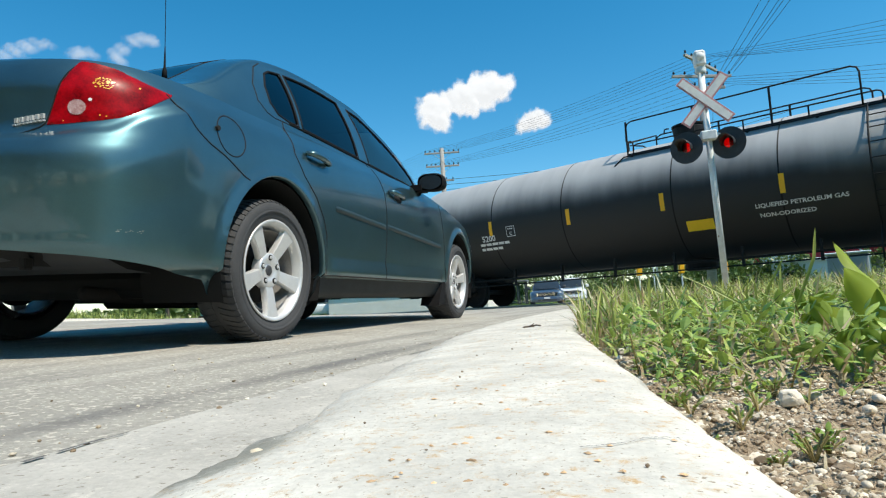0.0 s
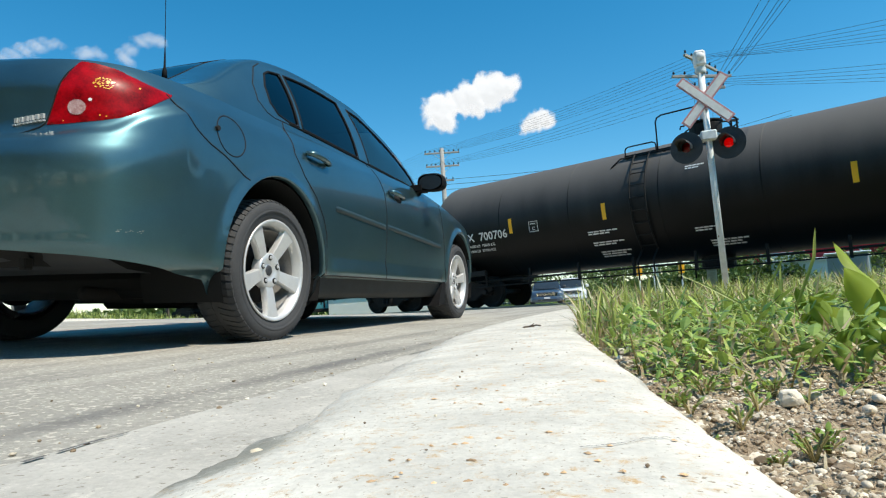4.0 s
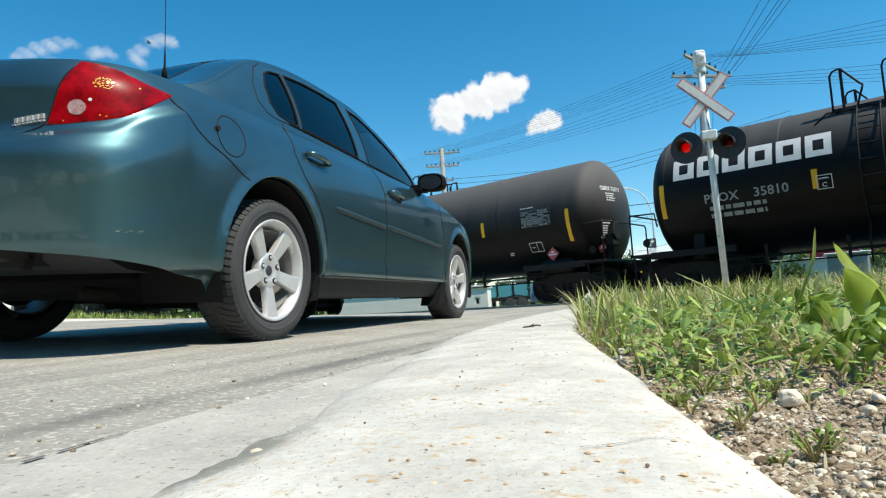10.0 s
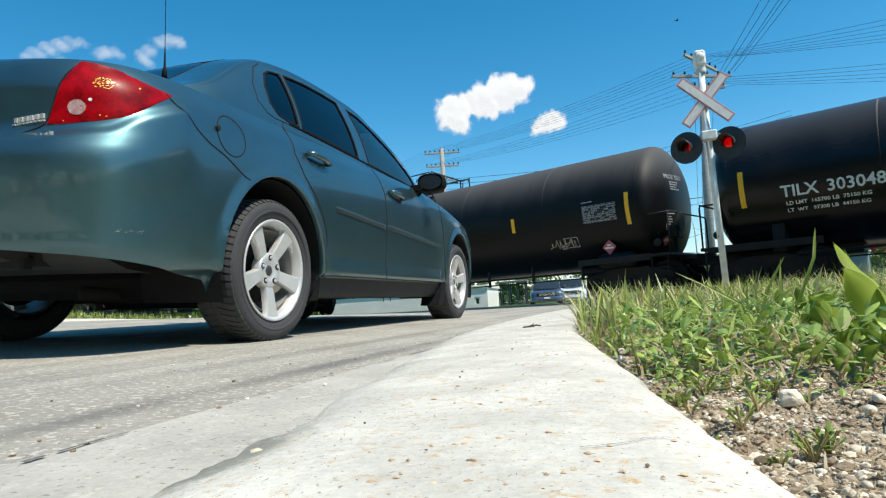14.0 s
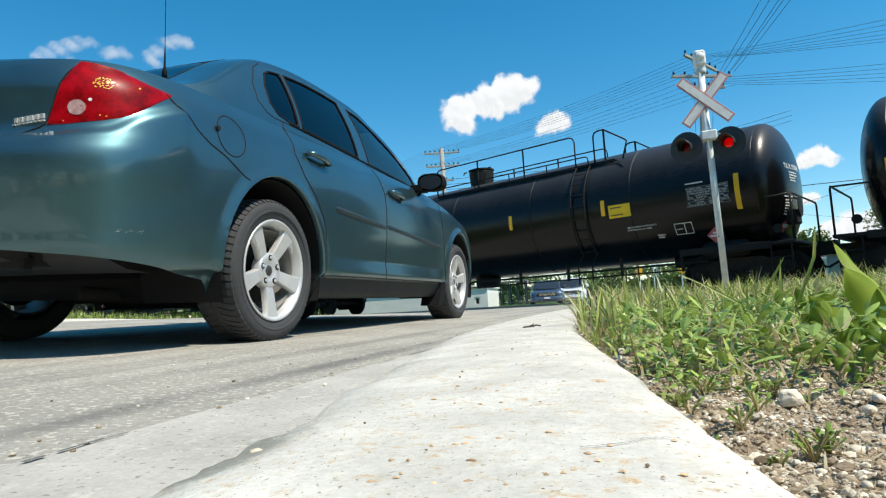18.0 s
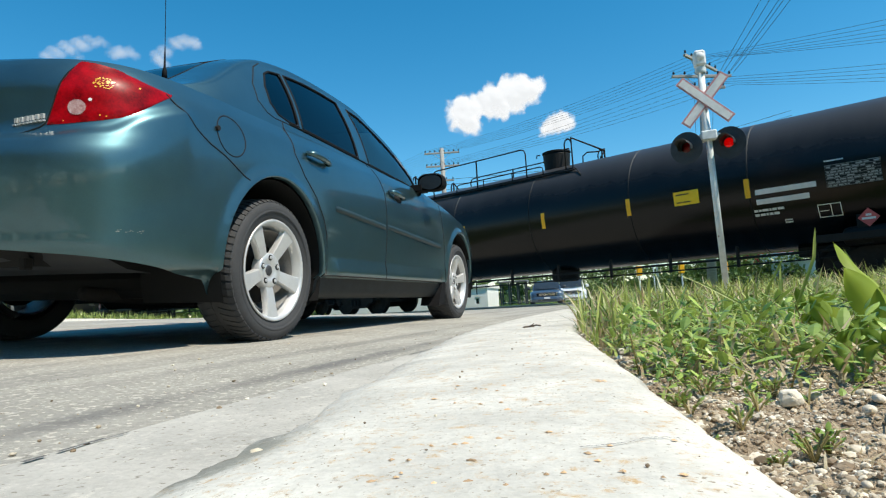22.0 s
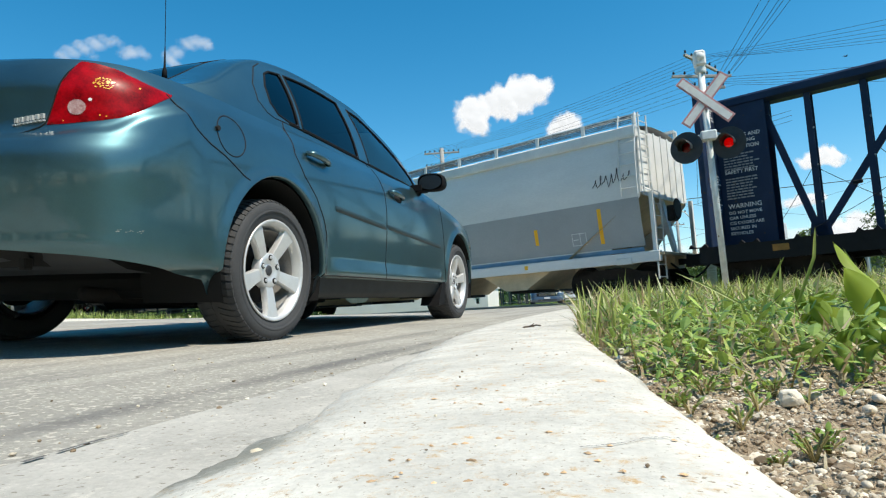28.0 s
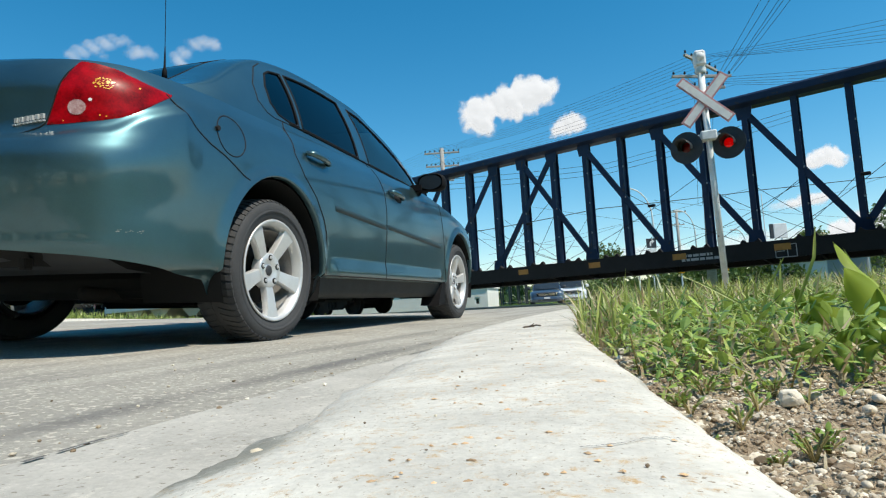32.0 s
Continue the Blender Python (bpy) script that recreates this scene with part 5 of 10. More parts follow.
def box_frame(parent, u, z, w, h, material, R=TANK_R, flat_y=None, split=True):
    """A thin rectangle outline with a divider."""
    g = Geo()
    t = 0.016
    segs = [(u, u - w, z, z + t), (u, u - w, z + h - t, z + h), (u, u - t, z, z + h), (u - w + t, u - w, z, z + h)]
    if split:
        segs += [(u - w * 0.55, u - w * 0.55 - t, z, z + h), (u - w * 0.08, u - w * 0.45, z + h * 0.46, z + h * 0.52)]
    for a, b, c, d in segs:
        if flat_y is not None:
            g.add([(a, wall_y(flat_y, c), c), (b, wall_y(flat_y, c), c), (b, wall_y(flat_y, d), d), (a, wall_y(flat_y, d), d)], [(0, 1, 2, 3)])
        else:
            rows = []
            for k in range(9):
                al = math.asin((c + (d - c) * k / 8 - TANK_Z) / R)
                rows.append([(uu, (R + 0.009) * math.cos(al), TANK_Z + (R + 0.009) * math.sin(al)) for uu in (a, b)])
            g.grid(rows)
    return g.make("data_box", material, parent)


def tank_shell(car, half, R, material, lead=0.0):
    """Cylinder with dished heads."""
    hd = 0.60
    prof = []
    for k in range(13):
        a = math.pi / 2 * k / 12
        prof.append((max(0.001, R * math.sin(a)), -half - hd * math.cos(a)))
    for k in range(1, 24):
        prof.append((R, -half + (2 * half - lead) * k / 24))
    for k in range(13):
        a = math.pi / 2 * k / 12
        prof.append((max(0.001, R * math.cos(a)), half - lead + hd * math.sin(a)))
    t = Geo().lathe(prof, 96, "X", (0, 0, TANK_Z), cap=False).make("tank", material, car, smooth=True)
    return t


def railing(parent, pts_base, h, r=0.02, mid=True, ends=0.25, name="handrail"):
    """One rail run with posts; the ends bend down."""
    (x0, y, z), (x1, _, _) = pts_base
    s = 1 if x1 > x0 else -1
    top = [(x0, y, z)] + [(x0, y, z + h - ends * 0.6), (x0 + s * ends * 0.15, y, z + h - ends * 0.2), (x0 + s * ends * 0.6, y, z + h), (x1 - s * ends * 0.6, y, z + h), (x1 - s * ends * 0.15, y, z + h - ends * 0.2), (x1, y, z + h - ends * 0.6), (x1, y, z)]
    return Geo().tube(top, r, 8).make(name, M_FRAME, parent, smooth=True)


def tank_car(u, half, length, R, label, stripes, dome_x, walk, ladder_x, material=None, rails=(), noses=(), low_rails=(), dome_h=0.42, stripe_z=(2.06, 2.48), slants=(), lead=0.0, end_z=(1.86, 2.66)):
    material = material or M_TANK
    car = thing("tank_car", train_pose(u), label, "railway tank car", "tank cars of the goods train")
    tank_shell(car, half, R, material, lead)
    # weld bands
    for x in (-half + 0.02, half - lead - 0.02):
        Geo().lathe([(R, x - 0.012), (R + 0.005, x - 0.006), (R + 0.005, x + 0.006), (R, x + 0.012)], 96, "X", (0, 0, TANK_Z), cap=False).make("weld_seam", material, car, smooth=True)
    # shell welds, their highlight on the upper half put into the colour
    n = 6
    for i in range(1, n):
        x = -half + 2 * half * i / n + 0.17 * math.sin(3.1 * i + u)
        Geo().lathe([(R, x - 0.016), (R + 0.004, x - 0.008), (R + 0.004, x + 0.008), (R, x + 0.016)], 96, "X", (0, 0, TANK_Z), cap=False).make("weld_seam", M_SEAM, car, "dusty shell weld with a painted highlight on top", True)
    for x in stripes:
        end = abs(x) > half - 0.8
        z0, z1 = end_z if end else stripe_z
        patch(car, x - 0.055, x + 0.055, z0, z1, M_YELLOW, "yellow_stripe", R)
    # underframe: stub sills, platforms, bolsters
    e = length / 2
    for s in (-1, 1):
        xa, xb = sorted((s * (half - 2.3), s * (e - 0.55)))
        Geo().box(xa, xb, -0.33, 0.33, 0.72, 1.02, 0.02).make("draft_sill", M_FRAME, car)
        xa, xb = sorted((s * (half + 0.15), s * (e - 0.32)))
        Geo().box(xa, xb, -1.45, 1.45, 1.00, 1.07, 0.01).make("end_platform", M_FRAME, car)
        xa, xb = sorted((s * (half - 1.75), s * (half + 0.2)))
        for y in (-1, 1):
            Geo().box(xa, xb, y * 1.40 - 0.05, y * 1.40 + 0.05, 0.93, 1.09, 0.01).make("side_sill", M_FRAME, car)
        Geo().prism([(-1.3, 0.85), (-1.2, 1.45), (-0.6, 1.1), (0.6, 1.1), (1.2, 1.45), (1.3, 0.85)], s * (half - 0.9) - 0.12, s * (half - 0.9) + 0.12, "X").make("saddle", M_FRAME, car)
        # end handrail hoop
        xh = s * (e - 0.36)
        Geo().tube([(xh, -1.38, 1.05), (xh, -1.38, 2.0), (xh, -1.3, 2.08), (xh, 1.3, 2.08), (xh, 1.38, 2.0), (xh, 1.38, 1.05)], 0.022, 8).make("end_handrail", M_FRAME, car, smooth=True)
        Geo().tube([(xh, 1.38, 2.06), (s * (half + 0.05), 1.40, 2.04), (s * (half - 0.02), 1.44, 1.7)], 0.02, 8).make("side_handrail", M_FRAME, car, smooth=True)
        # steps under the platform
        for dx in (0.0, 0.4):
            Geo().tube([(s * (e - 0.42 - dx), 1.42, 1.0), (s * (e - 0.42 - dx), 1.42, 0.42)], 0.02, 6).make("step_hanger", M_FRAME, car)
        for z in (0.42, 0.72):
            Geo().tube([(s * (e - 0.42), 1.42, z), (s * (e - 0.82), 1.42, z)], 0.02, 6).make("step", M_FRAME, car)
        coupler(car, s * e, s)
        bogie(car, s * (half - 0.55))
        # print on the head
        Geo().lathe([(0.0001, 0), (0.09, 0.0), (0.10, 0.02), (0.0001, 0.03)], 16, "Y", (s * (half + 0.35), 1.25, 1.35)).make("valve", M_FRAME, car)
    # brake gear on the trailing end
    bw = -e + 0.42
    Geo().lathe([(0.23, -0.012), (0.25, 0.0), (0.23, 0.012), (0.21, 0.0)], 24, "X", (bw - 0.08, 0.55, 1.85)).make("brake_wheel", M_FRAME, car)
    Geo().box(bw - 0.05, bw + 0.2, 0.35, 0.75, 1.45, 1.78, 0.03).make("brake_gear", M_FRAME, car)
    Geo().tube([(bw + 0.1, 0.55, 1.05), (bw + 0.1, 0.55, 1.5)], 0.04, 8).make("brake_post", M_FRAME, car)
    # air reservoir under the flank at the trailing bogie
    Geo().lathe([(0.05, -half + 0.25), (0.17, -half + 0.32), (0.2, -half + 0.42), (0.2, -half + 1.15), (0.17, -half + 1.25), (0.05, -half + 1.32)], 20, "X", (0, 1.12, 1.02)).make("air_reservoir", M_FRAME, car, smooth=True)
    # brake pipe under the tank with hangers
    Geo().tube([(-half + 1.2, 1.18, 0.78), (half - 1.2, 1.18, 0.78)], 0.028, 6).make("brake_pipe", M_FRAME, car)
    Geo().tube([(-half + 1.2, 1.18, 0.62), (half - 1.2, 1.18, 0.62)], 0.018, 6).make("brake_pipe", M_FRAME, car)
    k = -half + 1.8
    while k < half - 1.5:
        Geo().box(k - 0.03, k + 0.03, 1.12, 1.2, 0.58, 1.05, 0.005).make("pipe_hanger", M_FRAME, car)
        k += 1.55
    # bottom outlet
    Geo().lathe([(0.35, 0.62), (0.4, 0.7), (0.4, 1.0)], 20, "Z", (dome_x, 0, 0)).make("bottom_outlet", M_FRAME, car)
    # dome housing
    zt = TANK_Z + R
    Geo().lathe([(0.36, zt - 0.12), (0.40, zt + dome_h - 0.14), (0.37, zt + dome_h - 0.08), (0.42, zt + dome_h - 0.08), (0.42, zt + dome_h - 0.04), (0.35, zt + dome_h - 0.02), (0.0001, zt + dome_h)], 28, "Z", (dome_x, 0, 0)).make("manway_housing", M_FRAME, car, "black protective housing")
    for sx in (-1, 1):
        Geo().tube([(dome_x + sx * 0.44, 0.2, zt + dome_h - 0.06), (dome_x + sx * 0.54, 0.22, zt + dome_h - 0.06), (dome_x + sx * 0.56, 0.22, zt + dome_h - 0.14)], 0.02, 6).make("lid_latch", M_FRAME, car)
    # walkway platform beside the dome with rails
    w0, w1 = walk
    yw0, yw1 = 0.55, 1.0
    zw = TANK_Z + math.sqrt(R * R - 0.95**2) + 0.01
    Geo().box(w0, w1, yw0, yw1, zw, zw + 0.05, 0.005).make("walkway", M_FRAME, car)
    Geo().box(w0, w1, -yw1, -yw0, zw, zw + 0.05, 0.005).make("walkway", M_FRAME, car)
    n = max(2, int((w1 - w0) / 1.2))
    for i in range(n + 1):
        x = w0 + 0.1 + (w1 - w0 - 0.2) * i / n
        Geo().prism([(0.62, zw), (1.0, zw), (1.0, zw - 0.06), (0.75, TANK_Z + math.sqrt(R * R - 0.75**2))], x - 0.03, x + 0.03, "X").make("walkway_bracket", M_FRAME, car)
    Geo().tube([(w0 - 0.3, 1.2, TANK_Z + math.sqrt(R * R - 1.2**2) + 0.01), (w0 - 0.1, 1.05, zw - 0.02), (w1 + 0.1, 1.05, zw - 0.02), (w1 + 0.3, 1.2, TANK_Z + math.sqrt(R * R - 1.2**2) + 0.01)], 0.02, 6).make("kick_rail", M_FRAME, car, smooth=True)
    rail_h = 0.88
    for y in (1.0, -1.0):
        for a, b in rails:
            railing(car, ((a, y, zw), (b, y, zw)), rail_h)
            m = max(1, round(abs(b - a) / 1.5))
            for i in range(1, m):
                x = a + (b - a) * i / m
                Geo().tube([(x, y, zw), (x, y, zw + rail_h)], 0.026, 6).make("rail_post", M_FRAME, car)
        for a, b in low_rails:
            railing(car, ((a, y, zw), (b, y, zw)), 0.26, 0.018, ends=0.16, name="low_rail")
            for i in range(1, max(1, round(abs(b - a) / 1.2))):
                x = a + (b - a) * i / max(1, round(abs(b - a) / 1.2))
                Geo().tube([(x, y, zw), (x, y, zw + 0.26)], 0.018, 6).make("rail_post", M_FRAME, car)
    # end rails whose top bar slopes down past a post
    for xa, xp, xe in slants:
        d = 1 if xe > xa else -1
        for y in (1.0, -1.0):
            Geo().tube([(xa, y, zw), (xa, y, zw + rail_h - 0.12), (xa + d * 0.05, y, zw + rail_h - 0.03), (xa + d * 0.15, y, zw + rail_h), (xp, y, zw + rail_h), (xe - d * 0.06, y, zw + 0.50), (xe, y, zw + 0.44), (xe - d * 0.02, y, zw + 0.36), (xe - d * 0.14, y, zw)], 0.022, 7).make("end_rail", M_FRAME, car, smooth=True)
            Geo().tube([(xp, y, zw), (xp, y, zw + rail_h)], 0.03, 6).make("rail_post", M_FRAME, car)
    # rails that close the ends round the housing
    for x, s in noses:
        for y in (1.0, -1.0):
            Geo().tube([(x, y, zw), (x, y, zw + rail_h), (x + s * 0.40, y * 0.12, zw + 0.62)], 0.026, 6).make("end_rail", M_FRAME, car)
            Geo().tube([(x + s * 0.05, y * 0.5, zw + 0.2), (x + s * 0.06, y * 0.5, zw + 0.42), (x + s * 0.16, y * 0.42, zw + 0.52), (x + s * 0.40, y * 0.12, zw + 0.54)], 0.02, 6).make("end_rail", M_FRAME, car)
        Geo().tube([(x + s * 0.40, 0.12, zw + 0.62), (x + s * 0.40, -0.12, zw + 0.62)], 0.026, 6).make("end_rail", M_FRAME, car)
        Geo().tube([(x + s * 0.40, 0.0, zt - 0.02), (x + s * 0.40, 0.0, zw + 0.62)], 0.026, 6).make("rail_post", M_FRAME, car)
    # ladder down the flank
    for s in (1, -1):
        for dx in (-0.2, 0.2):
            pts = []
            for k in range(20):
                a = radians(52 - 100 * k / 19)
                pts.append((ladder_x + dx, s * (R + 0.07) * math.cos(a), TANK_Z + (R + 0.07) * math.sin(a)))
            pts.append((ladder_x + dx, s * 1.42, 0.95))
            pts.append((ladder_x + dx, s * 1.42, 0.45))
            Geo().tube(pts, 0.02, 6).make("ladder_stile", M_FRAME, car, smooth=True)
        for k in range(9):
            a = radians(48 - 11.5 * k)
            y, z = s * (R + 0.07) * math.cos(a), TANK_Z + (R + 0.07) * math.sin(a)
            if z < 1.3:
                y, z = s * 1.42, 1.3 - 0.28 * (k - 6)
            Geo().tube([(ladder_x - 0.2, y, z), (ladder_x + 0.2, y, z)], 0.013, 6).make("rung", M_FRAME, car)
    return car


def finish_tank(car, half, mark, number, limits, R=TANK_R, plate_x=None, print_seed=1, big=0.36, num_dx=None, sign=None, head_words=True, letters=M_WHITE, chem=(), mark_at=None, box_x=2.1, placard_x=1.1, panel_x=1.32, mark_z=1.98, panel_z=2.15, head_z=2.98, sign_z=2.02):
    """Reporting marks, data panel, placards on the near flank."""
    if mark:
        skin(mark, car, half - (mark_at or 0.58), mark_z, big, letters, 0.006, R)
    if number:
        skin(number, car, half - (mark_at or 0.58) - (num_dx or 1.35), mark_z, big, letters, 0.006, R)
    for i, line in enumerate(limits):
        skin(line, car, half - (mark_at or 0.58) - 0.07, mark_z - 0.175 - 0.145 * i, 0.112, letters, 0.002, R, 1.05)
    # data panel
    x0, x1 = -half + panel_x, -half + panel_x - 0.95
    p = patch(car, x0, x1, panel_z, panel_z + 0.45, M_FRAME, "data_panel", R)
    g = Geo()
    def cell(xa, xb, za, zb):
        a0, a1 = math.asin((za - TANK_Z) / R), math.asin((zb - TANK_Z) / R)
        g.add([(xx, (R + 0.011) * math.cos(a), TANK_Z + (R + 0.011) * math.sin(a)) for xx, a in ((xa, a0), (xb, a0), (xb, a1), (xa, a1))], [(0, 1, 2, 3)])
    rnd = random.Random(print_seed + 40)
    for r in range(8):
        z0 = panel_z + 0.015 + 0.054 * r
        cell(x0, x1, z0 - 0.009, z0 - 0.003)
        x = x0 - 0.03
        while x > x1 + 0.04:
            w = 0.03 + 0.10 * rnd.random()
            if rnd.random() < 0.78:
                cell(x, max(x1 + 0.01, x - w), z0 + 0.006, z0 + 0.032)
            x -= w + 0.02
    cell(x0, x1, panel_z + 0.442, panel_z + 0.45)
    for xx in (x0, x0 - 0.33, x0 - 0.62, x1 + 0.008):
        cell(xx, xx - 0.008, panel_z + 0.005, panel_z + 0.45)
    g.make("panel_print", M_GREYLET, p, "table of small print as bars")["kind"] = "stuff"
    bars(car, x0, panel_z + 0.53, 0.45, 1, 0.03, letters, seed=print_seed, R=R)
    bars(car, -half + 2.3, 1.5, 0.2, 2, 0.03, letters, seed=print_seed + 1, R=R)
    box_frame(car, -half + box_x, 1.47, 0.42, 0.26, letters, R)
    diamond(car, -half + placard_x, 1.36, 0.19, R)
    Geo().box(-half + placard_x - 0.1, -half + placard_x + 0.1, R * 0.45, R * math.cos(math.asin((1.55 - TANK_Z) / R)), 1.34, 1.40).make("placard_holder", M_FRAME, car)
    if chem:
        for x, z, w, n in chem:
            bars(car, x, z, w, n, 0.032, letters, 1.75, print_seed + n, R)
    # print on the trailing head
    if head_words:
        def on_head(yy, zz, lift=0.008):
            rr = math.hypot(yy, zz - TANK_Z) / R
            return (-half - 0.60 * math.sqrt(max(0, 1 - rr * rr)) - lift, yy, zz)
        words = head_words if isinstance(head_words, str) else (mark + " " + number).strip()
        if words:
            vs, fs = text_mesh(words, 0.165, 0.003, 1.0)
            mesh_ob("lettering", [on_head(0.80 - x, head_z + y) for x, y in vs], fs, letters, car)
        g = Geo()
        rnd = random.Random(print_seed)
        for z, rows, y0, w in ((head_z - 0.10, 4, 0.62, 0.42), (2.12, 2, 0.9, 0.4), (1.98, 6, 0.85, 0.22)):
            for r in range(rows):
                x, zz = y0, z - 0.062 * r
                end = y0 - w * (0.7 + 0.3 * rnd.random())
                while x > end:
                    ww = 0.03 + 0.09 * rnd.random()
                    g.add([on_head(x, zz), on_head(x - ww, zz), on_head(x - ww, zz + 0.03), on_head(x, zz + 0.03)], [(0, 1, 2, 3)])
                    x -= ww + 0.014
        g.make("head_print", letters, car, "small print on the tank head as bars")["kind"] = "stuff"
        # placard on the head
        q, g2 = 0.15, Geo()
        y0, z0 = 0.72, 1.42
        g2.add([on_head(y0, z0 - q, 0.02), on_head(y0 - q, z0, 0.02), on_head(y0, z0 + q, 0.02), on_head(y0 + q, z0, 0.02)], [(0, 1, 2, 3)])
        hp = g2.make("hazard_placard", M_PINK, car, "red diamond placard")
        Geo().add([on_head(y0 + 0.09, z0 - 0.03, 0.026), on_head(y0 - 0.09, z0 - 0.03, 0.026), on_head(y0 - 0.09, z0 + 0.05, 0.026), on_head(y0 + 0.09, z0 + 0.05, 0.026)], [(0, 1, 2, 3)]).make("placard_print", M_WHITE, hp)
    if sign is not None:
        patch(car, sign - 0.16, sign + 0.42, sign_z, sign_z + 0.32, M_SIGNYELLOW, "warning_sign", R, lift=0.03)
        bars(car, sign + 0.36, sign_z + 0.23, 0.42, 1, 0.03, M_BLACKINK, seed=3, R=R + 0.03)
        bars(car, sign + 0.36, sign_z + 0.05, 0.46, 1, 0.03, M_BLACKINK, seed=4, R=R + 0.03)


def plate_c(car, u, z, R=TANK_R):
    box_frame(car, u, z, 0.29, 0.29, M_WHITE, R, split=False)
    skin("C", car, u - 0.095, z + 0.045, 0.13, M_WHITE, 0.003, R)
    bars(car, u - 0.05, z + 0.205, 0.18, 1, 0.03, M_WHITE, seed=2, R=R)


def squiggle(parent, pts, r, material, R=TANK_R, flat_y=None, name="graffiti"):
    line = []
    for u, z in polyline(pts, 0.06):
        if flat_y is None:
            a = math.asin(clamp((z - TANK_Z) / R, -1, 1))
            line.append((u, (R + 0.003) * math.cos(a), TANK_Z + (R + 0.003) * math.sin(a)))
        else:
            line.append((u, wall_y(flat_y, z), z))
    return Geo().tube(line, r, 5).make(name, material, parent, "sprayed scrawl")


def scrawl(seed, u, z, n, w, h):
    """One looping spray stroke that spells nothing: slanted ups and downs with loops between."""
    rnd = random.Random(seed)
    out = []
    for i in range(n):
        tall, lean, up, curl = h * rnd.uniform(0.45, 1.05), rnd.uniform(-0.1, 0.45), h * rnd.uniform(-0.2, 0.2), rnd.uniform(0.15, 0.75)
        for k in range(7):
            a = 2 * math.pi * k / 7
            gx, gz = k / 7 + curl * 0.5 * math.sin(a), 0.5 - 0.5 * math.cos(a)
            out.append((u - w * (i * 0.95 + gx + lean * gz) + rnd.uniform(-0.008, 0.008), z - h * 0.5 + up + tall * gz + rnd.uniform(-0.01, 0.01)))
    return out


TRAIN = []
# weathered grey tank for liquefied gas
C_A, HALF_A = 1.45, 7.95
tc = tank_car(C_A, HALF_A, 18.25, 1.56, "weathered grey and black pressure tank car with railings", [a - C_A for a in (9.2, 6.64, 4.08, 1.53, -1.07, -3.86, -6.45)], 1.25 - C_A, (-6.1, 1.05), -2.88 - C_A, M_GREYBLACK, ((1.05, -4.05),), ((1.05, 1),), ((0.9, -4.4),), slants=((-4.65, -5.2, -6.15),))
skin("LIQUEFIED PETROLEUM GAS", tc, -0.48 - C_A, 1.82, 0.132, M_WHITE, 0.003, 1.56, 1.05)
skin("NON-ODORIZED", tc, -0.54 - C_A, 1.62, 0.132, M_WHITE, 0.003, 1.56, 1.05)
skin("5200", tc, 7.0 - C_A, 1.92, 0.24, M_WHITE, 0.005, 1.56)
bars(tc, 7.1 - C_A, 1.8, 1.2, 2, 0.07, M_WHITE, 1.9, 5, 1.56)
plate_c(tc, 6.1 - C_A, 1.98, 1.56)
finish_tank(tc, HALF_A, "", "", (), 1.56, print_seed=2, box_x=2.24, placard_x=1.37)
patch(tc, 1.05 - C_A, 0.43 - C_A, 1.52, 1.75, M_SIGNYELLOW, "warning_sign", 1.56, lift=0.03)
squiggle(tc, scrawl(31, -4.15 - C_A, 1.95, 6, 0.17, 0.42), 0.010, M_WHITE, 1.56)
squiggle(tc, [(-4.9 - C_A, 1.95), (-5.2 - C_A, 2.12), (-5.5 - C_A, 2.2), (-5.55 - C_A, 2.0)], 0.008, M_WHITE, 1.56)
TRAIN.append((tc, C_A))
# two dusty black general-purpose tanks
for C, mark, num, lims, seed, stripes, dome, wk, lad, rails, low, chem in (
        (-15.87, "GBRX", "700706", ("LD LMT  204100 LB  92600 KG", "LT  WT   81900 LB  37100 KG"), 3, [6.81, 4.3, 1.4, -1.36, -4.04, -6.82], -0.82, (-1.15, 0.95), 0.45, ((0.06, -1.15),), ((0.92, 0.10),), ((1.95, 1.78, 0.95, 2), (1.9, 1.5, 1.0, 2), (1.8, 1.26, 0.9, 3), (-0.7, 3.02, 0.5, 2), (-0.75, 1.56, 0.6, 2), (-1.0, 1.25, 0.9, 3))),
        (-32.32, "GBRX", "700777", ("LD LMT  204200 LB  92600 KG", "LT  WT   81800 LB  37100 KG"), 6, [6.83, 4.3, 1.46, -1.36, -4.1, -6.93], 0.30, (-1.42, 1.04), -0.40, ((0.88, 0.05), (-0.89, -1.2)), ((-0.05, -0.85),), ((-1.05, 1.78, 0.95, 2), (-1.1, 1.5, 1.0, 2), (-1.2, 1.26, 0.8, 3), (-2.45, 1.78, 0.8, 4), (0.9, 3.02, 0.4, 2), (0.75, 1.4, 0.4, 2)))):
    H = 7.12
    tc = tank_car(C, H, 16.4, TANK_R, "dusty black general-purpose tank car with yellow stripes", stripes, dome, wk, lad, M_TANKDUSTLIT, rails, ((-1.17, -1),), low, lead=0.14, end_z=(1.64, 2.50))
    finish_tank(tc, H, mark, num, lims, print_seed=seed, num_dx=1.08, big=0.34, chem=chem, box_x=1.55, placard_x=0.85, panel_x=1.66)
    plate_c(tc, H - 3.44, 2.02)
    TRAIN.append((tc, C))
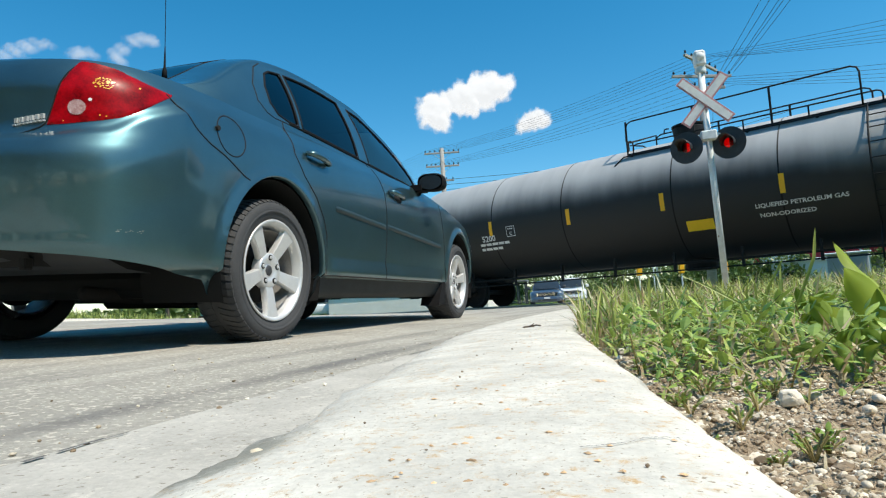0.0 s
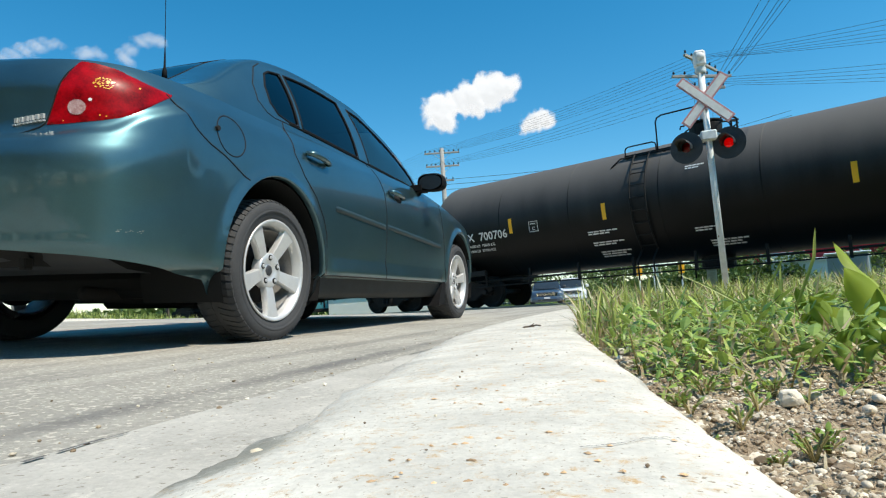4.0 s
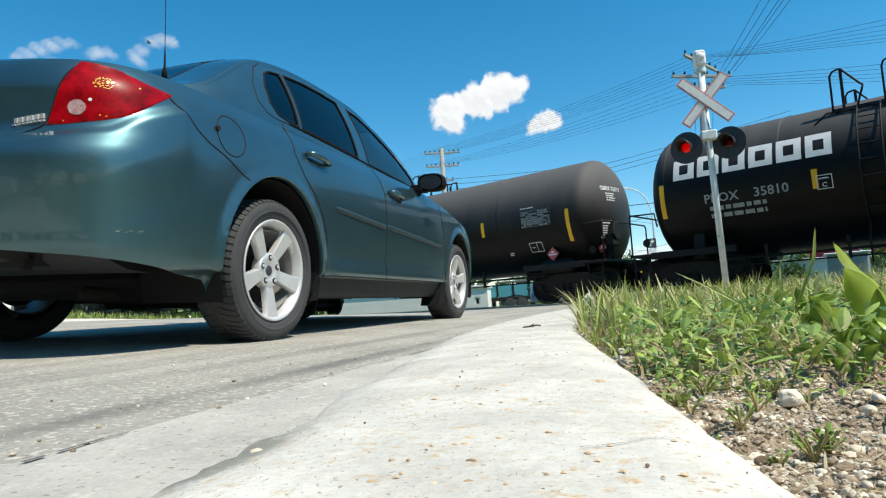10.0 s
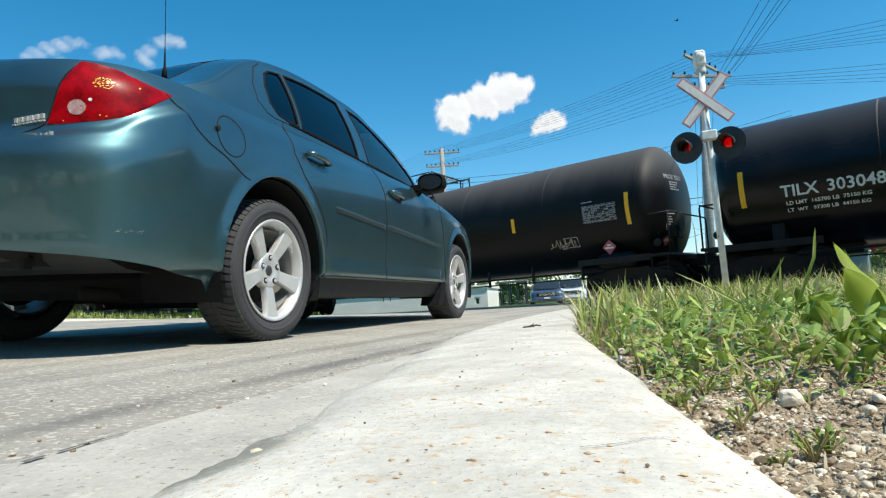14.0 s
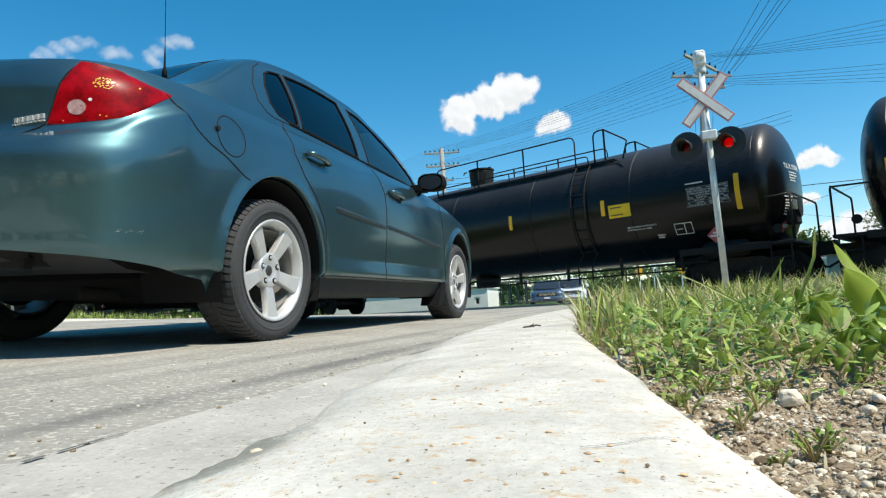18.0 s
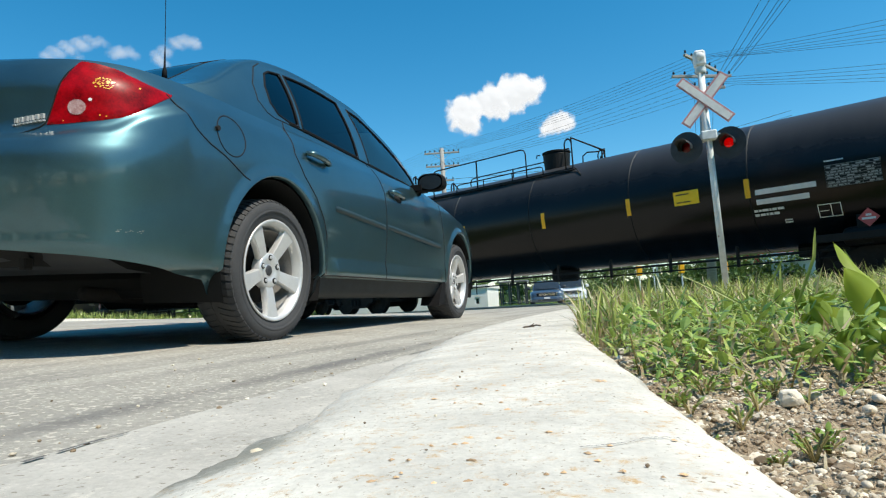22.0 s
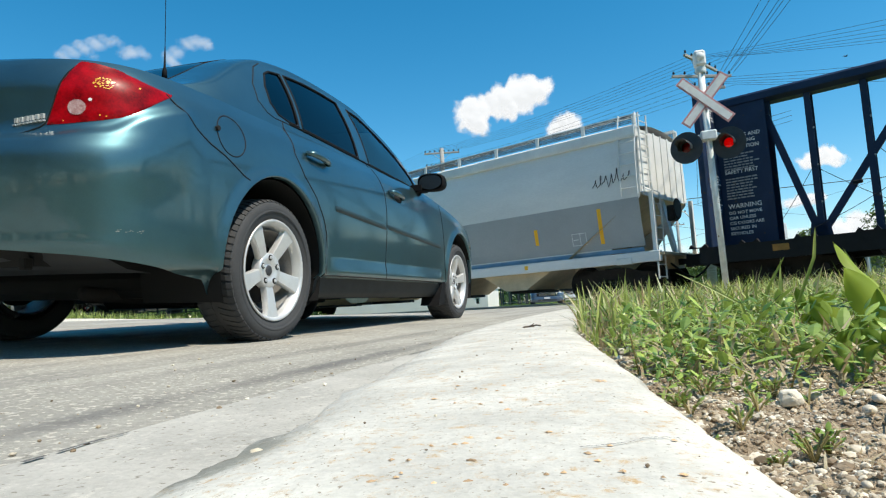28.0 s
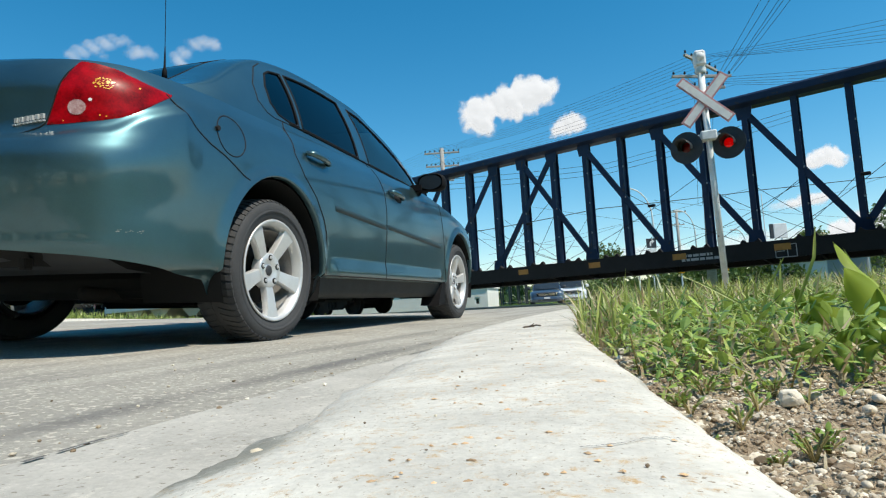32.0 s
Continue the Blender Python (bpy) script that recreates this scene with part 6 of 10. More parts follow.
# black tank with a large plain grey word-sized mark
C, H = -49.86, 8.25
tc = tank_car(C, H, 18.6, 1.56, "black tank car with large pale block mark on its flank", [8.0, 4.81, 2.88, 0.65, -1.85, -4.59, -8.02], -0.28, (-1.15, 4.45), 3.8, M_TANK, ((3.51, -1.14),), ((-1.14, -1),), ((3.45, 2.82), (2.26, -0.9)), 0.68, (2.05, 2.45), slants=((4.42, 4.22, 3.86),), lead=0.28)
g = Geo()
for k in range(6):
    x0, w = H - 0.54 - 0.555 * k, 0.48
    for a, b, z0, z1 in ((0, w, 3.07, 3.20), (0, w, 2.71, 2.84), (0, 0.14, 2.84, 3.07), (w - 0.14, w, 2.84, 3.07)):
        rows = []
        for j in range(5):
            al = math.asin((z0 + (z1 - z0) * j / 4 - TANK_Z) / 1.56)
            rows.append([(xx, 1.568 * math.cos(al), TANK_Z + 1.568 * math.sin(al)) for xx in (x0 - a, x0 - b)])
        g.grid(rows)
g.make("owner_mark", M_WHITE, tc, "pale block-shaped owner mark")
skin("PROX", tc, H - 1.2, 2.08, 0.28, M_GREYLET, 0.004, 1.56)
skin("35810", tc, H - 2.25, 2.08, 0.28, M_GREYLET, 0.004, 1.56)
finish_tank(tc, H, "", "", (), print_seed=4, R=1.56, letters=M_GREYLET, head_words="PROX 35810", box_x=2.17, placard_x=0.90, panel_x=1.48, panel_z=2.02)
bars(tc, H - 1.3, 1.9, 1.7, 2, 0.09, M_GREYLET, 1.8, 8, 1.56)
plate_c(tc, H - 3.46, 2.02, 1.56)
patch(tc, 0.62, 1.27, 1.58, 1.80, M_SIGNYELLOW, "warning_sign", 1.56, lift=0.03)
squiggle(tc, scrawl(3, -5.6, 1.62, 6, 0.15, 0.22), 0.008, M_HOPRUST, 1.56)
TRAIN.append((tc, C))
# shiny black pressure tanks
C, H = -68.85, 8.62
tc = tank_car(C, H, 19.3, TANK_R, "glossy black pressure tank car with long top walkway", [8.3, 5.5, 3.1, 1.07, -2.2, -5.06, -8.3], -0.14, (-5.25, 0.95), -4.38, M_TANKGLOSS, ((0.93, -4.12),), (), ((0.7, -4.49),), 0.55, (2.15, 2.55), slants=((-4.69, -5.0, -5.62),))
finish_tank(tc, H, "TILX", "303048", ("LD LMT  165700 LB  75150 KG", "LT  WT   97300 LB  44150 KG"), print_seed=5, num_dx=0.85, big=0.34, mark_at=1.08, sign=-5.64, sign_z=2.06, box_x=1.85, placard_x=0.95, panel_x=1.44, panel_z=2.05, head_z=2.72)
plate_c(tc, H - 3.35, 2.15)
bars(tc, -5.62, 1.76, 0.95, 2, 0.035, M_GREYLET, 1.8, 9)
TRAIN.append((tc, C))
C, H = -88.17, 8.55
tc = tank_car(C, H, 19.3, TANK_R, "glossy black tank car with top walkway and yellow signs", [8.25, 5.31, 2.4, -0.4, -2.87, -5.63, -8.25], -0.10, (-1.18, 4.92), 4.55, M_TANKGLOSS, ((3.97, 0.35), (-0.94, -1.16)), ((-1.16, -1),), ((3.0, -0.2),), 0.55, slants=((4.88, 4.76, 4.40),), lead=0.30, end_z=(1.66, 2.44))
finish_tank(tc, H, "NATX", "401047", ("LD LMT  163700 LB  74250 KG", "LT  WT   99300 LB  45050 KG"), print_seed=7, num_dx=1.05, big=0.32, mark_at=1.07, mark_z=2.10, sign=-4.44, sign_z=2.12, box_x=1.65, placard_x=0.8, panel_x=1.42, panel_z=2.03, head_z=2.72)
plate_c(tc, H - 3.33, 2.05)
patch(tc, -5.78, -6.95, 2.10, 2.21, M_WHITE, "white_bar")
patch(tc, -5.78, -6.80, 1.89, 2.00, M_WHITE, "white_bar")
bars(tc, -5.70, 1.74, 0.75, 2, 0.05, M_WHITE, 1.8, 9)
TRAIN.append((tc, C))


HOPPER_STRIPES = (7.5, 4.74, 2.9, 0.33, -2.8, -5.45, -7.4)


def hopper_car(u):
    car = thing("covered_hopper_car", train_pose(u), "light grey covered grain hopper with graffiti and blue band", "railway hopper car")
    e = 9.2
    L = 8.55
    # curved flank section
    sec = [(1.24, 1.02), (1.31, 1.18), (1.40, 1.5), (1.475, 2.0), (1.53, 2.5), (1.557, 2.95), (1.560, 3.2), (1.540, 3.65), (1.50, 4.02), (1.45, 4.22)]
    n = 60
    heights = [(b, a) for a, b in sec]
    fine_sec = [(curve_at(heights, 1.02 + 3.2 * k / 30), 1.02 + 3.2 * k / 30) for k in range(31)]

    def flank(z):
        return curve_at(heights, z) + 0.012
    for s in (-1, 1):
        rows = []
        for k in range(n + 1):
            x = -L + 2 * L * k / n
            low = 1.02 + 1.5 * clamp((abs(x) - (L - 1.15)) / 1.15)
            row = []
            for y, z in fine_sec:
                z = max(z, low + 0.002 * z)
                y = curve_at([(b, a) for a, b in sec], z)
                row.append((x, s * (y + 0.004 * noise.noise((x * 1.3, z, s))), z))
            rows.append(row)
        Geo().grid(rows).make("side_wall", M_HOPPER, car, smooth=True)
        # top eave plate, side sill
        Geo().prism([(1.32, 4.02), (1.56, 4.02), (1.575, 4.08), (1.565, 4.28), (1.44, 4.34), (1.30, 4.30)], -L, L, "X") .make("roof_eave", M_HOPWHITE, car) if s > 0 else Geo().prism([(-1.32, 4.02), (-1.56, 4.02), (-1.575, 4.08), (-1.565, 4.28), (-1.44, 4.34), (-1.30, 4.30)], -L, L, "X").make("roof_eave", M_HOPWHITE, car)
        Geo().box(-L - 0.35, L + 0.35, s * 1.46 - 0.09, s * 1.46 + 0.09, 0.88, 1.14, 0.01).make("side_sill", M_HOPPER, car)
        # roof walkway with upright posts and mesh
        Geo().box(-L, L, min(s * 1.12, s * 1.38), max(s * 1.12, s * 1.38), 4.60, 4.63).make("running_board", M_GALV, car)
        k = -L + 0.05
        while k <= L + 0.01:
            Geo().box(k - 0.05, k + 0.05, s * 1.38 - 0.03, s * 1.38 + 0.03, 4.32, 4.62, 0.005).make("board_post", M_HOPWHITE, car)
            k += 1.42
        g = Geo()
        for k in range(5):
            g.box(-L, L, s * 1.37 - 0.005, s * 1.37 + 0.005, 4.41 + 0.045 * k, 4.418 + 0.045 * k)
        for j in range(560):
            x = -L + 0.0305 * j + 0.02
            g.box(x - 0.0045, x + 0.0045, s * 1.37 - 0.008, s * 1.37 + 0.008, 4.40, 4.61)
        g.make("grating", M_MESH, car, "fine dark grey walkway mesh")
    rows = []
    for k in range(13):
        a = -1 + 2 * k / 12
        rows.append([(x, 1.36 * a, 4.30 + 0.14 * (1 - a * a)) for x in (-L, 0, L)])
    Geo().grid(rows).make("roof", M_HOPWHITE, car, smooth=True)
    Geo().box(-L + 0.5, L - 0.5, -0.32, 0.32, 4.40, 4.56, 0.02).make("hatch_trough", M_HOPWHITE, car)
    # patched panel, blue band, stripes
    def on_flank(x0, x1, z0, z1, mate, name, lift=0.006):
        rows = []
        for k in range(7):
            z = z0 + (z1 - z0) * k / 6
            y = curve_at([(b, a) for a, b in sec], z) + lift
            rows.append([(x0, y, z), (x1, y, z)])
        return Geo().grid(rows).make(name, mate, car)
    band = mat("blue_band_paint", (0.22, 0.36, 0.50), 0.55, vary=0.15, scale=3, fine=40, bump=0.05)
    on_flank(-L + 0.1, L - 0.05, 1.17, 1.27, band, "blue_band", 0.004)
    on_flank(-L + 0.05, -0.14, 1.30, 2.50, M_HOPPERDARK, "repainted_panel", 0.005)
    for x in HOPPER_STRIPES:
        e2 = abs(x) > 7.0
        on_flank(x - 0.055, x + 0.055, 1.45 if e2 else 1.62, 2.35 if e2 else 2.05, M_YELLOW, "yellow_stripe", 0.009)
    for x in (5.35, 2.15, -1.9, -5.1):
        Geo().box(x - 0.055, x + 0.055, 1.548, 1.554, 0.97, 1.08).make("yellow_tag", M_YELLOW, car)
    # end slopes, hopper chutes
    for s in (-1, 1):
        end = [(1.30, 2.55), (1.56, 2.6), (1.55, 3.2), (1.51, 3.7), (1.44, 4.05), (1.36, 4.22)]
        pl = [(y, z) for y, z in end] + [(-y, z) for y, z in end[::-1]]
        Geo().prism(pl, s * L - 0.03, s * L + 0.03, "X").make("end_wall", M_HOPWHITE, car)
        Geo().add([(s * (L - 0.02), -1.5, 2.56), (s * (L - 0.02), 1.5, 2.56), (s * (L - 2.3), 1.5, 1.05), (s * (L - 2.3), -1.5, 1.05)], [(0, 1, 2, 3)]).make("end_slope", M_HOPRUST, car)
        for k in range(7):
            y = -1.35 + 0.45 * k
            Geo().box(s * (L + 0.03) - 0.02, s * (L + 0.03) + 0.04, y - 0.04, y + 0.04, 2.6, 4.25).make("end_rib", M_HOPWHITE, car)
        # end frame posts and ladders
        for y in (-1.35, 1.35):
            Geo().box(s * (L + 0.2) - 0.05, s * (L + 0.2) + 0.05, y - 0.05, y + 0.05, 1.1, 2.6).make("end_post", M_HOPWHITE, car)
        Geo().prism([(s * (L - 0.05), 2.58), (s * (L + 0.2), 1.15), (s * (L + 0.12), 1.15), (s * (L - 0.2), 2.58)], -0.1, 0.1).make("end_brace", M_HOPWHITE, car)
        for y in (1.50, 1.02):
            Geo().tube([(s * (L + 0.28), y, 0.45), (s * (L + 0.28), y, 2.6), (s * (L + 0.10), y, 2.7), (s * (L + 0.10), y, 4.6)], 0.022, 6).make("ladder_stile", M_HOPWHITE, car)
        for k in range(14):
            z = 0.5 + 0.3 * k
            x = s * (L + 0.28) if z < 2.6 else s * (L + 0.1)
            Geo().tube([(x, 1.02, z), (x, 1.50, z)], 0.014, 6).make("rung", M_HOPWHITE, car)
        for k in range(13):
            z = 1.0 + 0.29 * k
            if z > 2.6 and s < 0:
                yy = curve_at([(b, a) for a, b in sec], min(z, 4.2)) + 0.07
                Geo().tube([(s * (L - 0.02), yy, z), (s * (L - 0.45), yy, z)], 0.013, 6).make("rung", M_HOPWHITE, car)
        for dx in (0.02, 0.45) if s < 0 else ():
            Geo().tube([(s * (L - dx), 1.63, 2.55), (s * (L - dx), 1.62, 3.4), (s * (L - dx), 1.5, 4.3), (s * (L - dx), 1.40, 4.65)], 0.02, 6).make("ladder_stile", M_HOPWHITE, car)
        for z in (1.05,):
            Geo().box(min(s * (L - 0.2), s * (e - 0.2)), max(s * (L - 0.2), s * (e - 0.2)), -1.5, 1.5, 1.03, 1.09).make("end_platform", M_HOPRUST, car)
        Geo().box(min(s * (L - 2.6), s * (e - 0.4)), max(s * (L - 2.6), s * (e - 0.4)), -0.33, 0.33, 0.72, 1.02).make("draft_sill", M_HOPRUST, car)
        coupler(car, s * e, s)
        bogie(car, s * (L - 1.15))
    Geo().lathe([(0.25, -0.015), (0.27, 0.0), (0.25, 0.015), (0.23, 0.0)], 24, "X", (-L - 0.5, 0.5, 2.2)).make("brake_wheel", M_FRAME, car)
    for a in range(4):
        an = math.pi * a / 4
        Geo().tube([(-L - 0.5, 0.5 - 0.25 * math.cos(an), 2.2 - 0.25 * math.sin(an)), (-L - 0.5, 0.5 + 0.25 * math.cos(an), 2.2 + 0.25 * math.sin(an))], 0.012, 6).make("brake_spoke", M_FRAME, car)
    Geo().box(-L - 0.46, -L - 0.28, 0.35, 0.65, 1.9, 2.3, 0.02).make("brake_gear", M_FRAME, car)
    for x in (-4.6, -1.2, 2.2, 5.2):
        w = 1.45
        rows = [[(x - w, y, 1.05), (x - 0.35, y, 0.42), (x + 0.35, y, 0.42), (x + w, y, 1.05)] for y in (-1.38, 1.38)]
        Geo().grid(rows).add([rows[1][0], rows[1][1], rows[1][2], rows[1][3], rows[0][0], rows[0][1], rows[0][2], rows[0][3]], [(0, 1, 2, 3), (4, 5, 6, 7)]).make("hopper_chute", M_HOPRUST, car)
        Geo().box(x - 0.4, x + 0.4, -1.1, 1.1, 0.34, 0.42).make("outlet_gate", M_FRAME, car)
    # writing
    skin("NCIX", car, L - 1.95, 2.42, 0.36, M_BLACKINK, 0.006, squeeze=0.95, flat_y=flank)
    skin("6260", car, L - 2.05, 1.92, 0.36, M_BLACKINK, 0.006, squeeze=0.95, flat_y=flank)
    skin("LD LMT  221200 lbs  100 300 kg", car, L - 2.0, 1.62, 0.115, M_BLACKINK, 0.0, squeeze=1.27, flat_y=flank)
    skin("LT WT     64800 lbs   29 400 kg", car, L - 2.0, 1.44, 0.115, M_BLACKINK, 0.0, squeeze=1.27, flat_y=flank)
    box_frame(car, L - 3.46, 2.22, 0.21, 0.24, M_BLACKINK, flat_y=flank, split=False)
    skin("C", car, L - 3.52, 2.25, 0.10, M_BLACKINK, 0.001, flat_y=flank)
    bars(car, 2.75, 1.62, 1.6, 4, 0.04, M_GREYLET, 2.0, 4, flat_y=flank)
    for i, line in enumerate(("NE PAS NETTOYEZ AVEC LA VAPEUR", "DO NOT CLEAN WITH STEAM", "INTERIOR PLASITE 7228", "EXTERIOR EPOXY")):
        skin(line, car, 0.98 - 0.2 * (i > 0), 1.74 - 0.105 * i, 0.078, M_BLACKINK, 0.0, squeeze=1.0, flat_y=flank)
    squiggle(car, scrawl(11, 7.5, 1.86, 9, 0.20, 0.34), 0.008, M_RUSTRED, flat_y=flank)
    squiggle(car, scrawl(12, 5.65, 2.02, 6, 0.21, 0.36), 0.008, M_RUSTRED, flat_y=flank)
    squiggle(car, [(4.0, 2.12), (4.28, 2.03), (4.0, 1.92), (4.28, 2.03), (3.6, 2.03)], 0.012, M_RUSTRED, flat_y=flank)
    squiggle(car, [(3.6 - 0.14 * k, 1.97 + 0.12 * (-1) ** k * (0.6 + 0.4 * math.sin(k))) for k in range(12)], 0.008, M_RUSTRED, flat_y=flank)
    squiggle(car, [(2.7 - 0.06 * k, 1.87 + 0.05 * (-1) ** k) for k in range(16)] + [(1.75, 1.87), (1.5, 1.6), (1.42, 1.42)], 0.009, M_RUSTRED, flat_y=flank)
    squiggle(car, scrawl(15, 1.10, 1.98, 6, 0.19, 0.34), 0.009, M_BLACKINK, flat_y=flank)
    squiggle(car, scrawl(16, 1.30, 1.35, 7, 0.19, 0.15), 0.009, M_BLACKINK, flat_y=flank)
    squiggle(car, scrawl(17, -0.75, 2.05, 6, 0.20, 0.46), 0.009, M_BLACKINK, flat_y=flank)
    squiggle(car, scrawl(18, -7.3, 3.1, 7, 0.16, 0.35), 0.009, M_BLACKINK, flat_y=flank)
    box_frame(car, -6.54, 1.48, 0.42, 0.32, M_WHITE, flat_y=flank)
    Geo().box(-L + 0.35, -L + 0.75, 1.5, 1.57, 0.86, 1.02, 0.01).make("tag_plate", M_HOPWHITE, car)
    return car


TRAIN.append((hopper_car(-107.05), -107.05))


def centerbeam_car(u):
    """Flat car with a truss down the middle and solid ends. u: its front coupler."""
    e = 11.6
    c = u - e
    car = thing("centerbeam_flat_car", train_pose(c), "navy blue centre-beam flat car, empty, with truss and bulkheads", "railway flat car")
    top, deck = 4.72, 1.08
    L = e - 0.55
    Geo().box(-L, L, -0.62, 0.62, 0.98, deck - 0.03).make("deck", M_FRAME, car)
    for s in (-1, 1):
        Geo().prism([(s * 1.45, 0.70), (s * 1.38, 0.70), (s * 1.38, 0.75), (s * 1.42, 0.75), (s * 1.42, deck - 0.05), (s * 1.30, deck - 0.05), (s * 1.30, deck), (s * 1.45, deck)], -L, L, "X").make("side_sill", M_FRAME, car)
        Geo().add([(-L, s * 0.62, deck - 0.04), (L, s * 0.62, deck - 0.04), (L, s * 1.40, deck - 0.02), (-L, s * 1.40, deck - 0.02)], [(0, 1, 2, 3)]).make("deck_plate", M_FRAME, car)
        k = -L + 0.6
        i = 0
        while k < L - 0.3:
            if i % 2 == 0:
                Geo().box(k - 0.16, k + 0.16, s * 1.44, s * 1.458, 0.86, 1.0).make("yellow_reflector", mat("faded_orange", (0.36, 0.17, 0.03), 0.6) if i == 0 and s == -1 else bpy.data.materials["faded_orange"], car)
            Geo().prism([(k + 0.4, deck), (k + 0.46, deck + 0.09), (k + 0.54, deck + 0.02), (k + 0.7, deck + 0.02), (k + 0.78, deck + 0.09), (k + 0.84, deck)], s * 1.36, s * 1.46).make("winch", M_RUSTY, car)
            k += 1.1
            i += 1
    Geo().box(-L + 0.3, L - 0.3, -0.34, 0.34, 0.62, 0.98).make("center_sill", M_FRAME, car)
    for x in [-L + 1.1 * k for k in range(1, 21)]:
        Geo().prism([(-1.40, 0.78), (-0.34, 0.62), (0.34, 0.62), (1.40, 0.78), (1.40, 1.0), (-1.40, 1.0)], x - 0.03, x + 0.03, "X").make("cross_bearer", M_FRAME, car)
    # top chord
    Geo().prism([(-0.34, top - 0.05), (-0.30, top), (0.30, top), (0.34, top - 0.05), (0.34, top - 0.20), (0.16, top - 0.27), (-0.16, top - 0.27), (-0.34, top - 0.20)], -L + 0.1, L - 0.1, "X").make("top_chord", M_BLUE, car)
    # posts: positions from the leading bulkhead
    posts = []
    x = 8.77
    while x > -L + 0.9:
        posts.append(x)
        x -= 1.078
    for x in posts:
        g = Geo()
        for s in (-1, 1):
            g.box(x - 0.065, x + 0.065, s * 0.15 - 0.010, s * 0.15 + 0.010, deck - 0.04, top - 0.2)
        g.box(x - 0.010, x + 0.010, -0.14, 0.14, deck - 0.04, top - 0.2)
        g.make("post", M_BLUE, car)
        g = Geo()
        for z in (1.9, 2.75, 3.6):
            g.box(x - 0.085, x - 0.055, 0.15, 0.17, z, z + 0.045, 0.004)
        g.make("post_clip", M_GREYLET, car)
    def brace(xa, za, xb, zb):
        d = Vector((xb - xa, 0, zb - za))
        nrm = Vector((-d.z, 0, d.x)).normalized() * 0.075
        a, b = Vector((xa, 0, za)), Vector((xb, 0, zb))
        g = Geo()
        for y0, y1 in ((0.08, 0.15),):
            vs = [a + nrm, b + nrm, b - nrm, a - nrm]
            g.add([(v.x, y0, v.z) for v in vs] + [(v.x, y1, v.z) for v in vs], [(0, 1, 2, 3), (7, 6, 5, 4), (0, 4, 5, 1), (1, 5, 6, 2), (2, 6, 7, 3), (3, 7, 4, 0)])
        g.make("brace", M_BLUE, car)
        for x, z, sg in ((xa, za, -1), (xb, zb, 1)):
            up = -1 if z > 3 else 1
            Geo().prism([(x - 0.20, z + 0.1 * up * -1), (x + 0.20, z - 0.1 * up), (x + 0.15, z + 0.22 * up), (x - 0.15, z + 0.22 * up)], 0.15, 0.17).make("gusset", M_BLUE, car)
    p = posts
    n = len(p)
    # leading part leans one way, the middle crosses, the rear the other
    brace(p[0] + 0.95, top - 0.35, p[0] + 0.05, deck + 0.15)
    brace(p[2], top - 0.35, p[0] - 0.02, deck + 0.15)
    brace(p[4], top - 0.35, p[2], deck + 0.15)
    brace(p[6], top - 0.35, p[4], deck + 0.15)
    brace(p[8], top - 0.35, p[6], deck + 0.15)
    brace(p[7], top - 0.35, p[9], deck + 0.15)
    brace(p[9], top - 0.35, p[11], deck + 0.15)
    brace(p[11], top - 0.35, p[13], deck + 0.15)
    brace(p[13], top - 0.35, p[15], deck + 0.15)
    brace(p[17], top - 0.35, p[15], deck + 0.15)
    # bulkheads: solid wide end walls
    for s in (-1, 1):
        xb = s * (L - 0.12)
        Geo().box(min(xb, xb - s * 0.16), max(xb, xb - s * 0.16), -1.32, 1.32, deck - 0.04, top + 0.02, 0.02).make("bulkhead", M_BLUE, car, "navy blue bulkhead wall")
        Geo().add([(xb - s * 0.16, 0.30, deck), (xb - s * 0.16, 0.30, top - 0.2), (xb - s * 1.31, 0.30, top - 0.2), (xb - s * 1.31, 0.30, deck)], [(0, 1, 2, 3)]).make("end_web", M_BLUE, car)
        Geo().add([(xb - s * 0.16, -0.30, deck), (xb - s * 0.16, -0.30, top - 0.2), (xb - s * 1.31, -0.30, top - 0.2), (xb - s * 1.31, -0.30, deck)], [(0, 1, 2, 3)]).make("end_web", M_BLUE, car)
        coupler(car, s * e, s)
        bogie(car, s * (e - 2.1))
    # notices on the leading bulkhead's inner face and on the web
    xb = L - 0.12 - 0.16 - 0.006
    def face(words, y, z, size, name="notice"):
        vs, fs = text_mesh(words, size, 0.001)
        return mesh_ob(name, [(xb, y - a, z + b) for a, b in vs], fs, M_SIGNWHITE, car)
    g = Geo()
    rnd = random.Random(9)
    def lines(z, rows, y0, w):
        for r in range(rows * 2):
            zz, y = z - 0.062 * r, y0 - 0.05 * rnd.random()
            end = y0 - w * (0.7 + 0.3 * rnd.random())
            while y > end:
                ww = 0.04 + 0.10 * rnd.random()
                g.add([(xb, y, zz), (xb, y - ww, zz), (xb, y - ww, zz + 0.034), (xb, y, zz + 0.034)], [(0, 1, 2, 3)])
                y -= ww + 0.022
    lines(4.50, 3, 1.15, 0.75)
    lines(3.95, 3, 1.1, 0.6)
    lines(2.80, 3, 1.15, 0.8)
    lines(2.3, 4, 0.95, 0.5)
    g.make("notice_print", M_SIGNWHITE, car, "notice text as bars")["kind"] = "stuff"
    face("WARNING", 1.1, 3.45, 0.16)
    wy = 0.306
    def web(words, x, z, size):
        vs, fs = text_mesh(words, size, 0.002)
        return mesh_ob("notice", [(x - a, wy, z + b) for a, b in vs], fs, M_SIGNWHITE, car)
    wx = xb - 0.12
    for i, wd in enumerate(("LOADING AND", "UNLOADING", "INSTRUCTION")):
        web(wd, wx, 3.72 - 0.14 * i, 0.125)
    web("SAFETY FIRST", wx, 2.86, 0.125)
